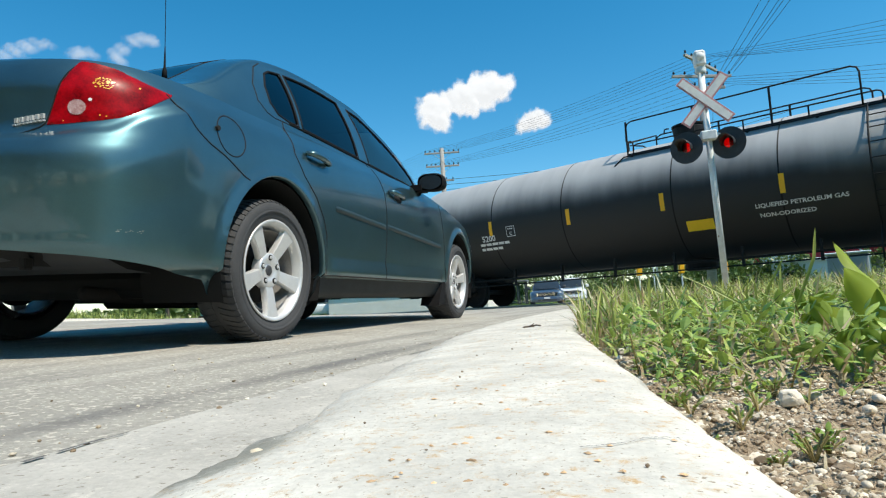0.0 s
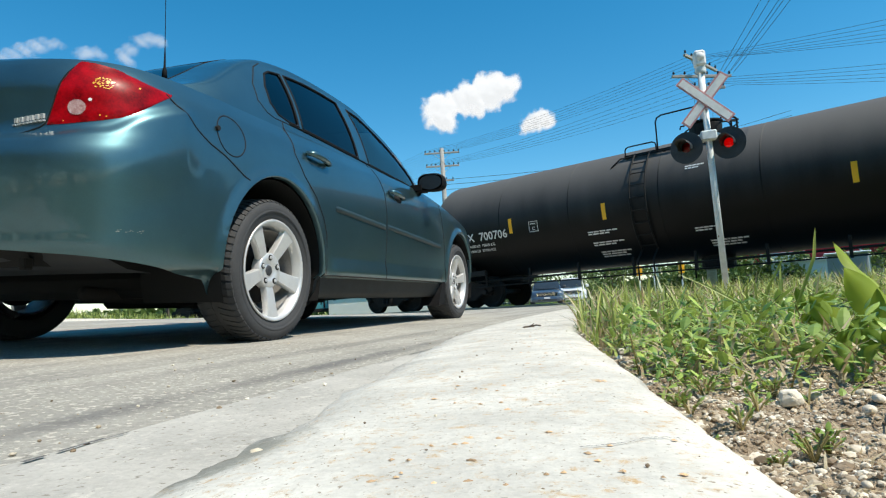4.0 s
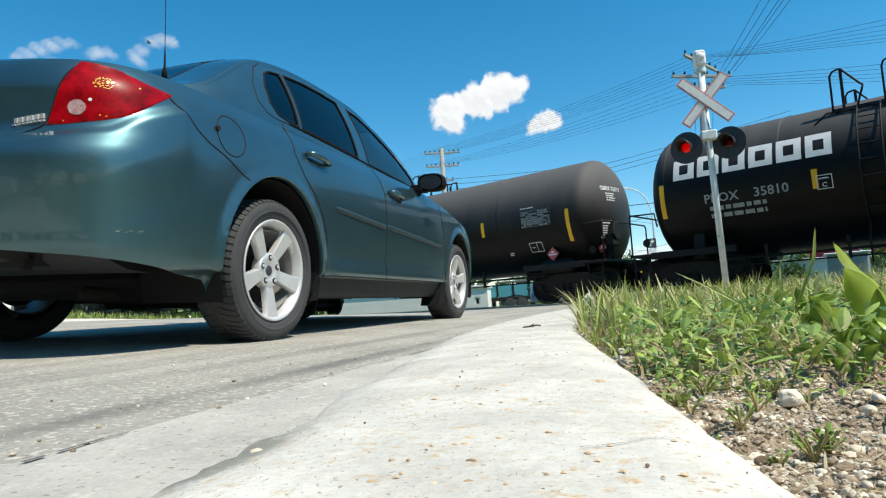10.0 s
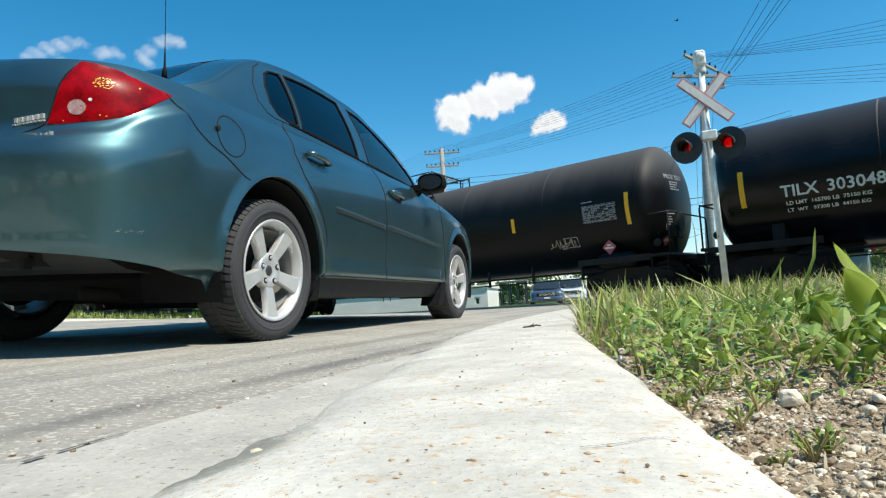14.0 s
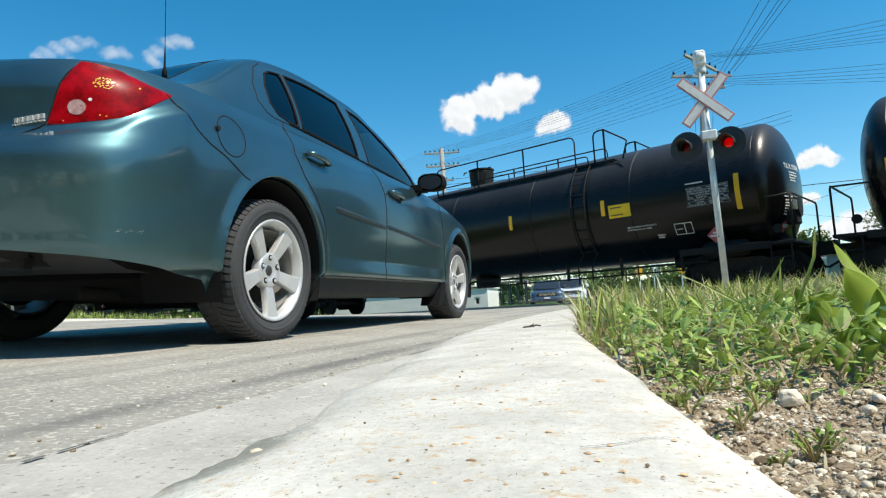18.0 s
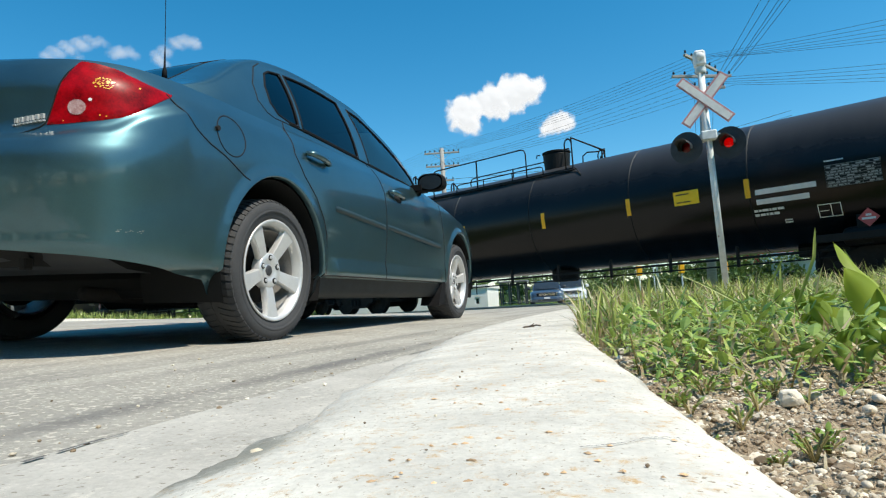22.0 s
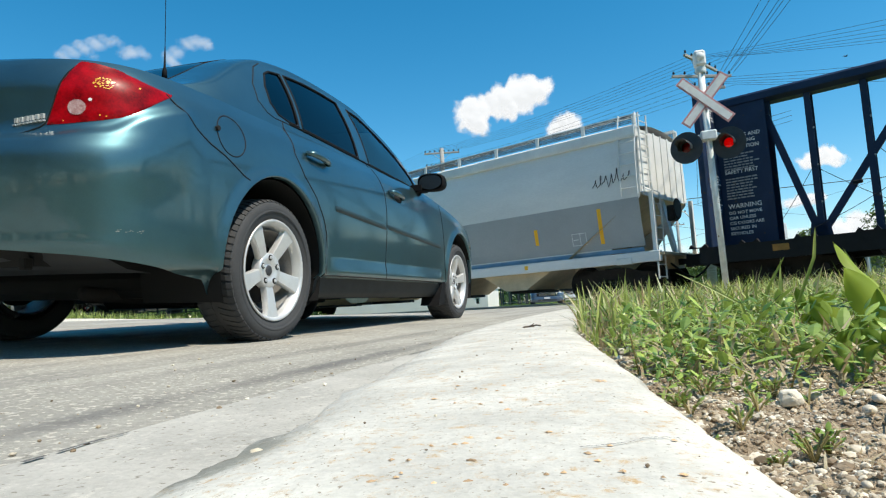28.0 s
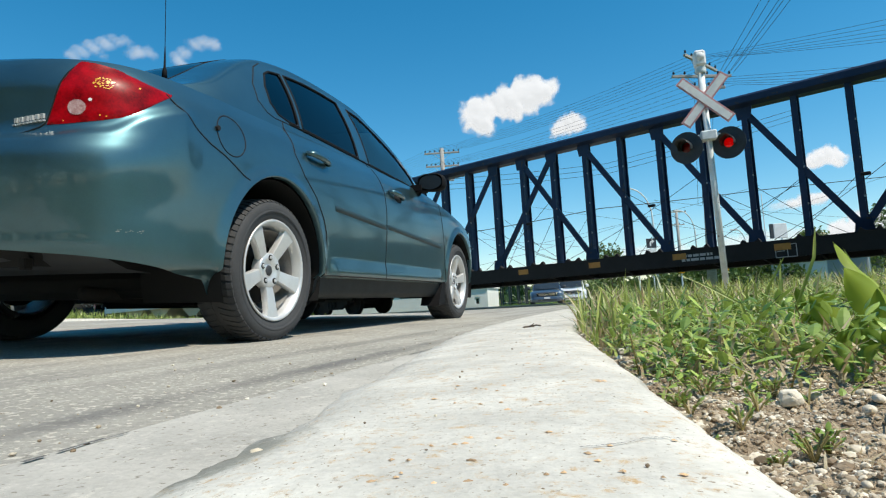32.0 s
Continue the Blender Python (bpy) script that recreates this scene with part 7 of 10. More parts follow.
    web("WARNING", wx, 2.02, 0.155)
    for i, wd in enumerate(("DO NOT MOVE", "CAR UNLESS", "CG DOORS ARE", "SECURED IN", "KEYHOLES")):
        web(wd, wx, 1.88 - 0.125 * i, 0.105)
    g2 = Geo()
    for z, rows in ((3.30, 4), (2.72, 6)):
        for r in range(rows + 2):
            zz, x = z - 0.068 * r, wx
            end = wx - 0.5 - 0.25 * rnd.random()
            while x > end:
                ww = 0.04 + 0.09 * rnd.random()
                g2.add([(x, wy, zz), (x - ww, wy, zz), (x - ww, wy, zz + 0.034), (x, wy, zz + 0.034)], [(0, 1, 2, 3)])
                x -= ww + 0.02
    g2.make("notice_print", M_GREYLET, car, "notice text as bars")["kind"] = "stuff"
    # reporting mark on the sill
    skin("NOKL", car, 7.39, 0.79, 0.22, M_GREYLET, 0.004, flat_y=1.455)
    skin("737", car, 6.12, 0.82, 0.22, M_GREYLET, 0.004, flat_y=1.455)
    skin("097", car, 5.29, 0.82, 0.22, M_GREYLET, 0.004, flat_y=1.455)
    bars(car, 4.23, 0.94, 0.9, 2, 0.06, M_GREYLET, 1.7, 5, flat_y=1.456)
    box_frame(car, -5.9, 0.70, 0.42, 0.28, M_GREYLET, flat_y=1.456)
    bars(car, -3.9, 0.90, 1.0, 2, 0.06, M_GREYLET, 1.6, 3, flat_y=1.456)
    # slack tie-down cables with hooks, on both sides
    rnd = random.Random(21)
    for s in (1, -1):
        for k in range(len(p) - 1):
            if k % 2 == 0 or s < 0:
                xa, xb2 = p[k], p[k] + rnd.choice((-1, 1)) * (1.6 + 1.8 * rnd.random())
                xb2 = max(-L + 0.5, min(L - 0.5, xb2))
                za = 2.4 + 0.8 * rnd.random()
                a, b = Vector((xa, s * 0.30, za)), Vector((xb2, s * 1.40, deck + 0.02))
                pts = [a.lerp(b, q / 10) - Vector((0, 0, 0.10 * math.sin(math.pi * q / 10))) for q in range(11)]
                Geo().tube(pts, 0.007, 5).make("tie_cable", M_FRAME, car)
                if k % 4 == 0 and s > 0:
                    h = a.lerp(b, 0.35)
                    hk = Geo().box(h.x - 0.10, h.x + 0.08, h.y - 0.05, h.y + 0.05, h.z - 0.02, h.z + 0.05, 0.015).make("cable_hook", M_FRAME, car)
    return car


TRAIN.append((centerbeam_car(-116.30), -116.30 - 11.6))


# ---- level crossing signal ----
LAMP_YAW = -25
SIGNAL_AT = Vector((5.30, 11.85, -0.03))


def build_signal():
    sig = thing("crossing_signal", Matrix.Translation(SIGNAL_AT) @ pose(0, 0, 0, 0, -0.9, -14.8), "level crossing signal with crossbuck and two red lamps", "crossing signal")
    # local frame: -y faces the traffic, x to the right
    Geo().lathe([(0.085, -0.2), (0.085, 0.02), (0.07, 0.04), (0.06, 0.10), (0.050, 0.11)], 24).make("base", M_GALV, sig)
    Geo().lathe([(0.047, 0.0), (0.047, 3.55)], 24).make("pole", M_GALV, sig, "grey painted pole with rust", True)
    # bell on top
    Geo().lathe([(0.075, 3.42), (0.082, 3.44), (0.082, 3.50), (0.07, 3.52)], 24).make("bell_collar", M_GALV, sig)
    Geo().box(-0.083, 0.083, -0.10, 0.09, 3.52, 3.77, 0.03).make("bell_case", M_SIGNWHITE, sig, "pale weathered bell case")
    gong = Geo().lathe([(0.0001, -0.135), (0.035, -0.132), (0.058, -0.118), (0.066, -0.10), (0.0001, -0.10)], 28, "Y", (0, 0, 3.66), cap=False).make("bell_gong", M_SIGNWHITE, sig, "pale round gong")
    smooth_by_angle(gong, 40)
    # crossbuck blades
    for k, a in enumerate((-49, 45)):
        m = pose(0, -0.085 - 0.012 * k, 2.98) @ pose(0, 0, 0, 0, a, 0)
        bl = Geo().box(-0.48, 0.48, -0.004, 0.004, -0.079, 0.079, 0.002, m).make("crossbuck_blade", M_SIGNPINK, sig, "white blade with faded red border")
        m2 = pose(0, -0.091 - 0.012 * k, 2.98) @ pose(0, 0, 0, 0, a, 0)
        Geo().box(-0.452, 0.452, -0.002, 0.001, -0.053, 0.053, 0, m2).make("blade_face", M_SIGNWHITE, bl)
    Geo().box(-0.09, 0.09, -0.075, 0.0, 2.9, 3.06, 0.01).make("blade_bracket", M_GALV, sig)
    # cross arm and junction box
    Geo().tube([(-0.42, -0.02, 2.44), (0.42, -0.02, 2.44)], 0.03, 10).make("lamp_arm", M_GALV, sig)
    Geo().box(-0.115, 0.115, -0.1, 0.08, 2.36, 2.51, 0.02).make("junction_box", M_GALV, sig)
    lamps, turned = [], []
    for s in (-1, 1):
        x, z = s * 0.300, 2.28
        Geo().lathe([(0.235, -0.095), (0.242, -0.10), (0.242, -0.085), (0.12, -0.06), (0.11, 0.14), (0.05, 0.18), (0.0001, 0.18)], 40, "Y", (x, 0, z), cap=False).make("lamp_backing", M_SIGNBLACK, sig, "black round lamp background", True)
        ring = []
        for r, y in ((0.242, -0.1), (0.072, -0.1)):
            ring.append([(x + r * math.cos(a), y, z + r * math.sin(a)) for a in [2 * math.pi * k / 40 for k in range(40)]])
        Geo().grid(ring, True).make("lamp_disc", M_SIGNBLACK, sig)
        # hood over the upper half
        rows = []
        for y, e in ((-0.09, 0), (-0.20, 0.004), (-0.36, 0.008)):
            row = []
            for k in range(25):
                a = radians(-28 + 236 * k / 24)
                row.append((x + (0.096 + e) * math.cos(a), y + (0.12 if (k < 5 or k > 19) and y < -0.3 else 0), z + (0.096 + e) * math.sin(a)))
            rows.append(row)
        h = Geo().grid(rows).make("lamp_hood", M_SIGNBLACK, sig, smooth=True)
        sm = h.modifiers.new("thickness", "SOLIDIFY")
        sm.thickness = 0.006
        rows = [[(x + r * math.cos(a), -0.102 - 0.014 * (1 - (r / 0.072) ** 2), z + r * math.sin(a)) for a in [2 * math.pi * k / 32 for k in range(32)]] for r in (0.072, 0.05, 0.025, 0.001)]
        Geo().grid(rows, True).make("lamp_lens", M_CLEARRED, sig, "red signal lens", True)
        # turning drum behind the lens: one half glows, one half is dark
        drum = new("flasher")
        drum.parent, drum.location = sig, (x, 0.012, z)
        for half, mt in ((0, M_LAMPON), (1, M_LAMPOFF)):
            vs, fs = [], []
            for i in range(13):
                a = math.pi * i / 12 + math.pi * half
                for zz in (-0.098, 0.098):
                    vs.append((0.098 * math.cos(a), -0.098 * math.sin(a), zz))
            for i in range(12):
                fs.append((2 * i, 2 * i + 2, 2 * i + 3, 2 * i + 1))
            Geo().add(vs, fs).make("flasher_half", mt, drum, "glowing half" if half == 0 else "dark half", True)
        for zz in (-0.098, 0.098):
            Geo().add([(0.0975 * math.cos(2 * math.pi * i / 24), 0.0975 * math.sin(2 * math.pi * i / 24), zz) for i in range(24)], [tuple(range(24))]).make("flasher_cap", M_SIGNBLACK, drum)
        lamps.append(drum)
        # the lamp looks further across the road than the blades
        turn = Matrix.Translation((x, 0, 0)) @ pose(0, 0, 0, 0, 0, LAMP_YAW) @ Matrix.Translation((-x, 0, 0))
        for o in sig.children:
            if o.type == "MESH" and o.name.split(".")[0] in ("lamp_backing", "lamp_disc", "lamp_hood", "lamp_lens") and o not in turned:
                o.data.transform(turn)
                turned.append(o)
        Geo().tube([(x, -0.02, z + 0.2), (x, -0.02, 2.44)], 0.025, 8).make("lamp_neck", M_GALV, sig)
        Geo().lathe([(0.012, 0), (0.012, 0.05), (0.0001, 0.055)], 8, "Z", (x + 0.06, -0.02, 2.46)).make("arm_bolt", M_GALV, sig)
    # built at four fifths, brought to full size
    for o in sig.children_recursive:
        if o.type == "MESH":
            o.data.transform(Matrix.Scale(1.27, 4))
    for drum in lamps:
        drum.location *= 1.27
    return sig, lamps


signal, FLASHERS = build_signal()


# ---- lines, lamps, buildings and vehicles beyond the tracks ----
def wire(name, pts, r, label, sag=0.0):
    """One span of cable; sag in metres."""
    out = []
    for a, b in zip(pts, pts[1:]):
        a, b = Vector(a), Vector(b)
        out += [a.lerp(b, k / 14) - Vector((0, 0, sag * 4 * (k / 14) * (1 - k / 14))) for k in range(14)]
    out.append(Vector(pts[-1]))
    ob = Geo().tube(out, r, 5).make(name, M_WIRE, None)
    return tagged(ob, label, "cable", "overhead wires")


def telegraph_pole(x, y, top, arms, lean=0.0):
    ob = thing("telegraph_pole", Matrix.Translation((x, y, -0.3)) @ pose(0, 0, 0, 0, lean, 0), "weathered grey timber pole with crossarms and insulators", "utility pole", "telegraph poles along the tracks")
    Geo().lathe([(0.21, 0), (0.195, top * 0.4), (0.15, top + 0.3), (0.0001, top + 0.33)], 14).make("pole", M_WOOD, ob, smooth=True)
    for k, (z, half, n, yaw) in enumerate(arms):
        m = pose(0, 0, z + 0.3, 0, 0, yaw)
        arm = Geo().box(-half, half, -0.06, 0.06, -0.06, 0.06, 0.01, m).make("crossarm", M_WOOD, ob)
        for i in range(n):
            xx = -half + 0.08 + (2 * half - 0.16) * i / (n - 1)
            g = Geo().lathe([(0.018, 0.06), (0.018, 0.11), (0.05, 0.12), (0.055, 0.16), (0.035, 0.19), (0.045, 0.22), (0.0001, 0.24)], 8)
            g.v = [tuple(m @ Vector((xx + p[0], p[1], p[2]))) for p in g.v]
            g.make("insulator", M_FRAME, arm)
        for s in (-1, 1):
            a, b = m @ Vector((s * half * 0.5, 0.07, -0.03)), m @ Vector((0, 0.12, -0.55))
            Geo().tube([a, b], 0.018, 5).make("arm_brace", M_GALV, ob)
    return ob


def build_lines():
    p1, p2 = Vector((0.35, 46, 0)), Vector((12.8, 28, 0))
    telegraph_pole(p1.x, p1.y, 11.9, ((11.55, 1.32, 8, 0), (10.55, 1.25, 8, 0), (9.45, 0.8, 4, 0)))
    telegraph_pole(11.88, 28, 10.75, ((10.56, 1.5, 6, 41), (9.93, 1.36, 6, 0), (9.40, 1.05, 4, 0)), 2.7)
    d = p2 - p1
    p0, p3 = p1 - d, Vector((25.5, 10.5, 0))
    # two tiers of open wires pole to pole
    for z1, z2, z3, half, n in ((11.75, 10.78, 6.8, 1.25, 6), (10.75, 9.62, 4.4, 1.0, 5)):
        for i in range(n):
            o = -half + 2 * half * i / (n - 1)
            a, b = p1 + Vector((o, 0, z1)), p2 + Vector((o, 0, z2 - (0.0 if z3 > 5 else 0.2) * o))
            wire("line_wire", [p0 + Vector((o, 0, z1 + 0.8)), a, b, p3 + Vector((o * 0.9, o * 0.7, z3 - (0.5 if z3 > 5 else 0.35) * o))], 0.0065, "thin dark telegraph wire between timber poles", 0.35)
    # service drops that cross over the road towards the near side
    for k, (o, x) in enumerate(((0.4, -3.0), (0.7, -2.2), (0.9, -1.6), (1.05, -1.2), (1.15, -0.4))):
        wire("service_wire", [p2 + Vector((o * 0.9, 0, 10.0 + 0.1 * (k % 2))), Vector((6.2 + 0.9 * o + 0.25 * k, 4.0, 9.2))], 0.009, "thin dark wire crossing over the road", 0.3)
    # drop wires hanging at the pole
    for k in range(4):
        wire("drop_wire", [p2 + Vector((0.1 - 0.3 * k, 0, 9.7)), p2 + Vector((-0.45 - 0.2 * k, 0.3, 4.0))], 0.008, "slack wire hanging from the pole", 0.0)
    # power line further back
    for k in range(3):
        z = 13.0 - 0.5 * k
        wire("power_wire", [(-30, 62, z - 1.6), (1.0, 60, z - 0.6), (16.5, 60, z), (34.9, 60, z + 4.15)], 0.020, "power cable beyond the tracks", 0.1)
    wire("power_wire", [(-28, 52, 4.2), (2.2, 50, 5.9), (12.8, 50, 7.2), (25.8, 50, 7.9), (60, 50, 9.6)], 0.032, "thick dark cable strung across the street", 0.06)
    # slack lines that cross behind the tracks
    for a, b in (((4, 55, 4.4), (30, 58, 9.6)), ((8, 58, 9.0), (40, 60, 3.6)), ((-3, 60, 7.5), (24, 56, 3.4)), ((14, 56, 3.2), (44, 54, 10.4)), ((20, 58, 8.8), (46, 58, 5.2)), ((2, 58, 3.5), (20, 60, 7.6))):
        wire("guy_wire", [a, b], 0.013, "slack wire beyond the tracks", 0.3)


def street_lamp(x, y, h, reach):
    ob = thing("street_lamp", Matrix.Translation((x, y, -0.3)), "grey curved-arm street lamp", "street lamp", "street lamps")
    pts = [(0, 0, 0), (0, 0, h * 0.72)] + [(-reach * (1 - math.cos(a)), 0, h * 0.72 + h * 0.27 * math.sin(a)) for a in [math.pi / 2 * k / 10 for k in range(1, 11)]]
    Geo().tube(pts, [0.10, 0.08] + [0.06] * 10, 10).make("pole", M_GALV, ob, smooth=True)
    Geo().box(-reach - 0.55, -reach + 0.1, -0.14, 0.14, h * 0.99 - 0.08, h * 0.99 + 0.08, 0.04).make("lamp_head", M_SIGNWHITE, ob)
    return ob


def build_far_posts():
    street_lamp(18.0, 53, 9.6, 1.95)
    street_lamp(28.0, 69, 9.5, 1.6)
    street_lamp(30.6, 63, 6.4, 0.9)
    telegraph_pole(28.4, 75, 10.0, ((9.75, 1.25, 4, 8), (8.2, 0.9, 4, 8)))
    ob = thing("turn_sign", Matrix.Translation((17.55, 52.6, -0.3)), "black square sign with white right-turn arrow over white tab", "road sign")
    Geo().tube([(0, 0, 0), (0, 0, 5.0)], 0.05, 8).make("post", M_GALV, ob)
    Geo().box(-0.42, 0.42, -0.08, -0.05, 4.25, 5.05, 0.01).make("panel", M_SIGNBLACK, ob)
    Geo().prism([(-0.14, 4.4), (-0.02, 4.4), (-0.02, 4.68), (0.06, 4.74), (0.06, 4.62), (0.28, 4.8), (0.06, 4.98), (0.06, 4.86), (-0.08, 4.82), (-0.14, 4.7)], -0.10, -0.081).make("arrow", M_WHITE, ob)
    Geo().box(-0.36, 0.36, -0.08, -0.05, 3.65, 4.15, 0.01).make("tab", M_WHITE, ob)
    pole = thing("thin_pole", Matrix.Translation((25.9, 50, -0.3)), "thin bare metal pole", "pole")
    Geo().tube([(0, 0, 0), (0, 0, 7.9)], [0.06, 0.03], 8).make("pole", M_GALV, pole)
    sg = thing("box_sign", Matrix.Translation((29.9, 55, -0.3)), "white box sign on a dark post", "sign")
    Geo().box(-0.7, 0.5, -0.1, 0.1, 4.6, 5.9, 0.03).make("panel", M_WHITE, sg)
    Geo().box(-1.0, -0.72, -0.1, 0.1, 4.6, 5.9, 0.03).make("side_panel", M_SIGNBLACK, sg)
    Geo().tube([(0, 0, 0), (0, 0, 4.6)], 0.08, 8).make("post", M_GALV, sg)


def wall_block(name, cx, cy, w, d, h, yaw, label, category, wall, roof, openings, sign=None):
    """A low building: walls with set-in windows and doors, a parapet roof."""
    ob = thing(name, Matrix.Translation((cx, cy, -0.35)) @ pose(0, 0, 0, 0, 0, yaw), label, category)
    g = Geo()
    t = 0.25
    # front wall with openings cut through: strips between them
    ops = sorted(openings)
    x = -w / 2
    for a, b, z0, z1 in ops:
        g.box(x, a, -d / 2, -d / 2 + t, 0, h)
        g.box(a, b, -d / 2, -d / 2 + t, 0, z0) if z0 > 0.01 else None
        g.box(a, b, -d / 2, -d / 2 + t, z1, h)
        x = b
    g.box(x, w / 2, -d / 2, -d / 2 + t, 0, h)
    g.box(-w / 2, -w / 2 + t, -d / 2 + t, d / 2, 0, h).box(w / 2 - t, w / 2, -d / 2 + t, d / 2, 0, h).box(-w / 2 + t, w / 2 - t, d / 2 - t, d / 2, 0, h)
    g.make("wall", wall, ob)
    Geo().box(-w / 2 - 0.1, w / 2 + 0.1, -d / 2 - 0.1, d / 2 + 0.1, h, h + 0.22, 0.02).make("roof", roof, ob)
    for a, b, z0, z1 in ops:
        wdw = Geo().box(a, b, -d / 2 + 0.1, -d / 2 + 0.14, z0, z1).make("window" if z0 > 0.3 else "door", M_DARKGLASS, ob)
        fr = Geo()
        for c in (a + 0.04, b - 0.04):
            fr.box(c - 0.04, c + 0.04, -d / 2 + 0.05, -d / 2 + 0.16, z0, z1)
        fr.box(a, b, -d / 2 + 0.05, -d / 2 + 0.16, z1 - 0.08, z1)
        fr.make("frame", M_SIGNWHITE, wdw)
    return ob


def build_buildings():
    wall_block("stucco_building", -2.2, 47, 11.6, 6, 1.55, -12, "low cream stucco block beyond the crossing", "building", M_CREAM, M_CREAM, [(4.9, 5.25, 0.5, 0.95)])
    # glass shelter beside it
    sh = thing("glass_shelter", Matrix.Translation((6.1, 56, -0.35)) @ pose(0, 0, 0, 0, 0, -14), "dark framed glass bus shelter beside the road", "bus shelter")
    for x in (-1.1, -0.35, 0.4, 1.1):
        for y in (-0.6, 0.6):
            Geo().box(x - 0.06, x + 0.06, y - 0.06, y + 0.06, 0, 2.2, 0.01).make("post", M_SIGNBLACK, sh)
    for x0, x1 in ((-1.04, -0.41), (-0.29, 0.34), (0.46, 1.04)):
        Geo().box(x0, x1, 0.58, 0.6, 0.25, 2.0).make("pane", M_GLASS_CLEAR, sh)
    Geo().box(-1.3, 1.3, -0.8, 0.8, 2.2, 2.36, 0.03).make("roof", M_ROOFING, sh)
    Geo().box(-1.0, 1.0, 0.2, 0.5, 0.4, 0.46, 0.01).make("bench", M_WOOD, sh)
    # shop with red fascia on the far side
    ob = wall_block("red_fascia_shop", 31.5, 49, 16, 9, 2.6, -32, "grey walled shop with red and white fascia sign", "shop", M_ROOFING, M_ROOFING, [(-5, -3, 0.9, 2.1), (2, 4, 0.9, 2.1)])
    Geo().box(-8.1, 8.1, -4.9, -4.55, 2.25, 3.05, 0.02).make("fascia", M_REDSIGN, ob)
    Geo().box(-5.6, -2.6, -4.95, -4.9, 2.35, 2.95).make("sign_panel", M_WHITE, ob)
    vs, fs = text_mesh("S", 0.75, 0.02)
    mesh_ob("sign_letter", [(0.7 + a, -4.92, 2.38 + b) for a, b in vs], fs, M_WHITE, ob)
    Geo().box(4.0, 7.5, -4.95, -4.9, 2.35, 2.95).make("sign_panel", M_WHITE, ob)
    wall_block("pale_shed", 25.4, 42.5, 5.6, 3, 1.95, -30, "low pale grey shed behind the bushes", "shed", M_HOPPER, M_HOPPER, [(-2.0, -1.2, 0.6, 1.4)])
    # crossing equipment box and yellow posts beyond the rails
    bx = thing("relay_cabinet", Matrix.Translation((13.9, 21.6, -0.3)) @ pose(0, 0, 0, 0, 0, -30), "grey metal relay cabinet beside the tracks", "cabinet")
    Geo().box(-0.6, 0.6, -0.4, 0.4, 0, 1.35, 0.03).make("body", M_HOPPERDARK, bx)
    Geo().box(-0.55, 0.55, -0.42, -0.40, 0.1, 1.25, 0.01).make("door", M_HOPPERDARK, bx)
    Geo().box(-0.68, 0.68, -0.48, 0.48, 1.35, 1.42, 0.02).make("lid", M_GALV, bx)
    for x, y in ((7.45, 24), (9.15, 24.2), (11.2, 25)):
        ps = thing("yellow_marker_post", Matrix.Translation((x, y, -0.3)), "slim marker post with a yellow head", "marker post", "marker posts")
        Geo().tube([(0, 0, 0), (0, 0, 1.15)], 0.035, 8).make("post", M_GALV, ps)
        Geo().box(-0.10, 0.10, -0.09, 0.09, 1.12, 1.5, 0.03).make("head", M_YELLOW, ps)


def loft(stations, low, n=28, e=0.42):
    """A rounded hull through (y, half width, top) stations, its underside at low."""
    rows = []
    for y, w, top in stations:
        zc, h = (low + top) / 2, (top - low) / 2
        rows.append([(w * math.copysign(abs(math.cos(a)) ** e, math.cos(a)), y, zc + h * math.copysign(abs(math.sin(a)) ** e, math.sin(a))) for a in [2 * math.pi * k / n for k in range(n)]])
    g = Geo().grid(rows, True)
    g.f += [tuple(range(n)), tuple((len(rows) - 1) * n + k for k in range(n))]
    return g


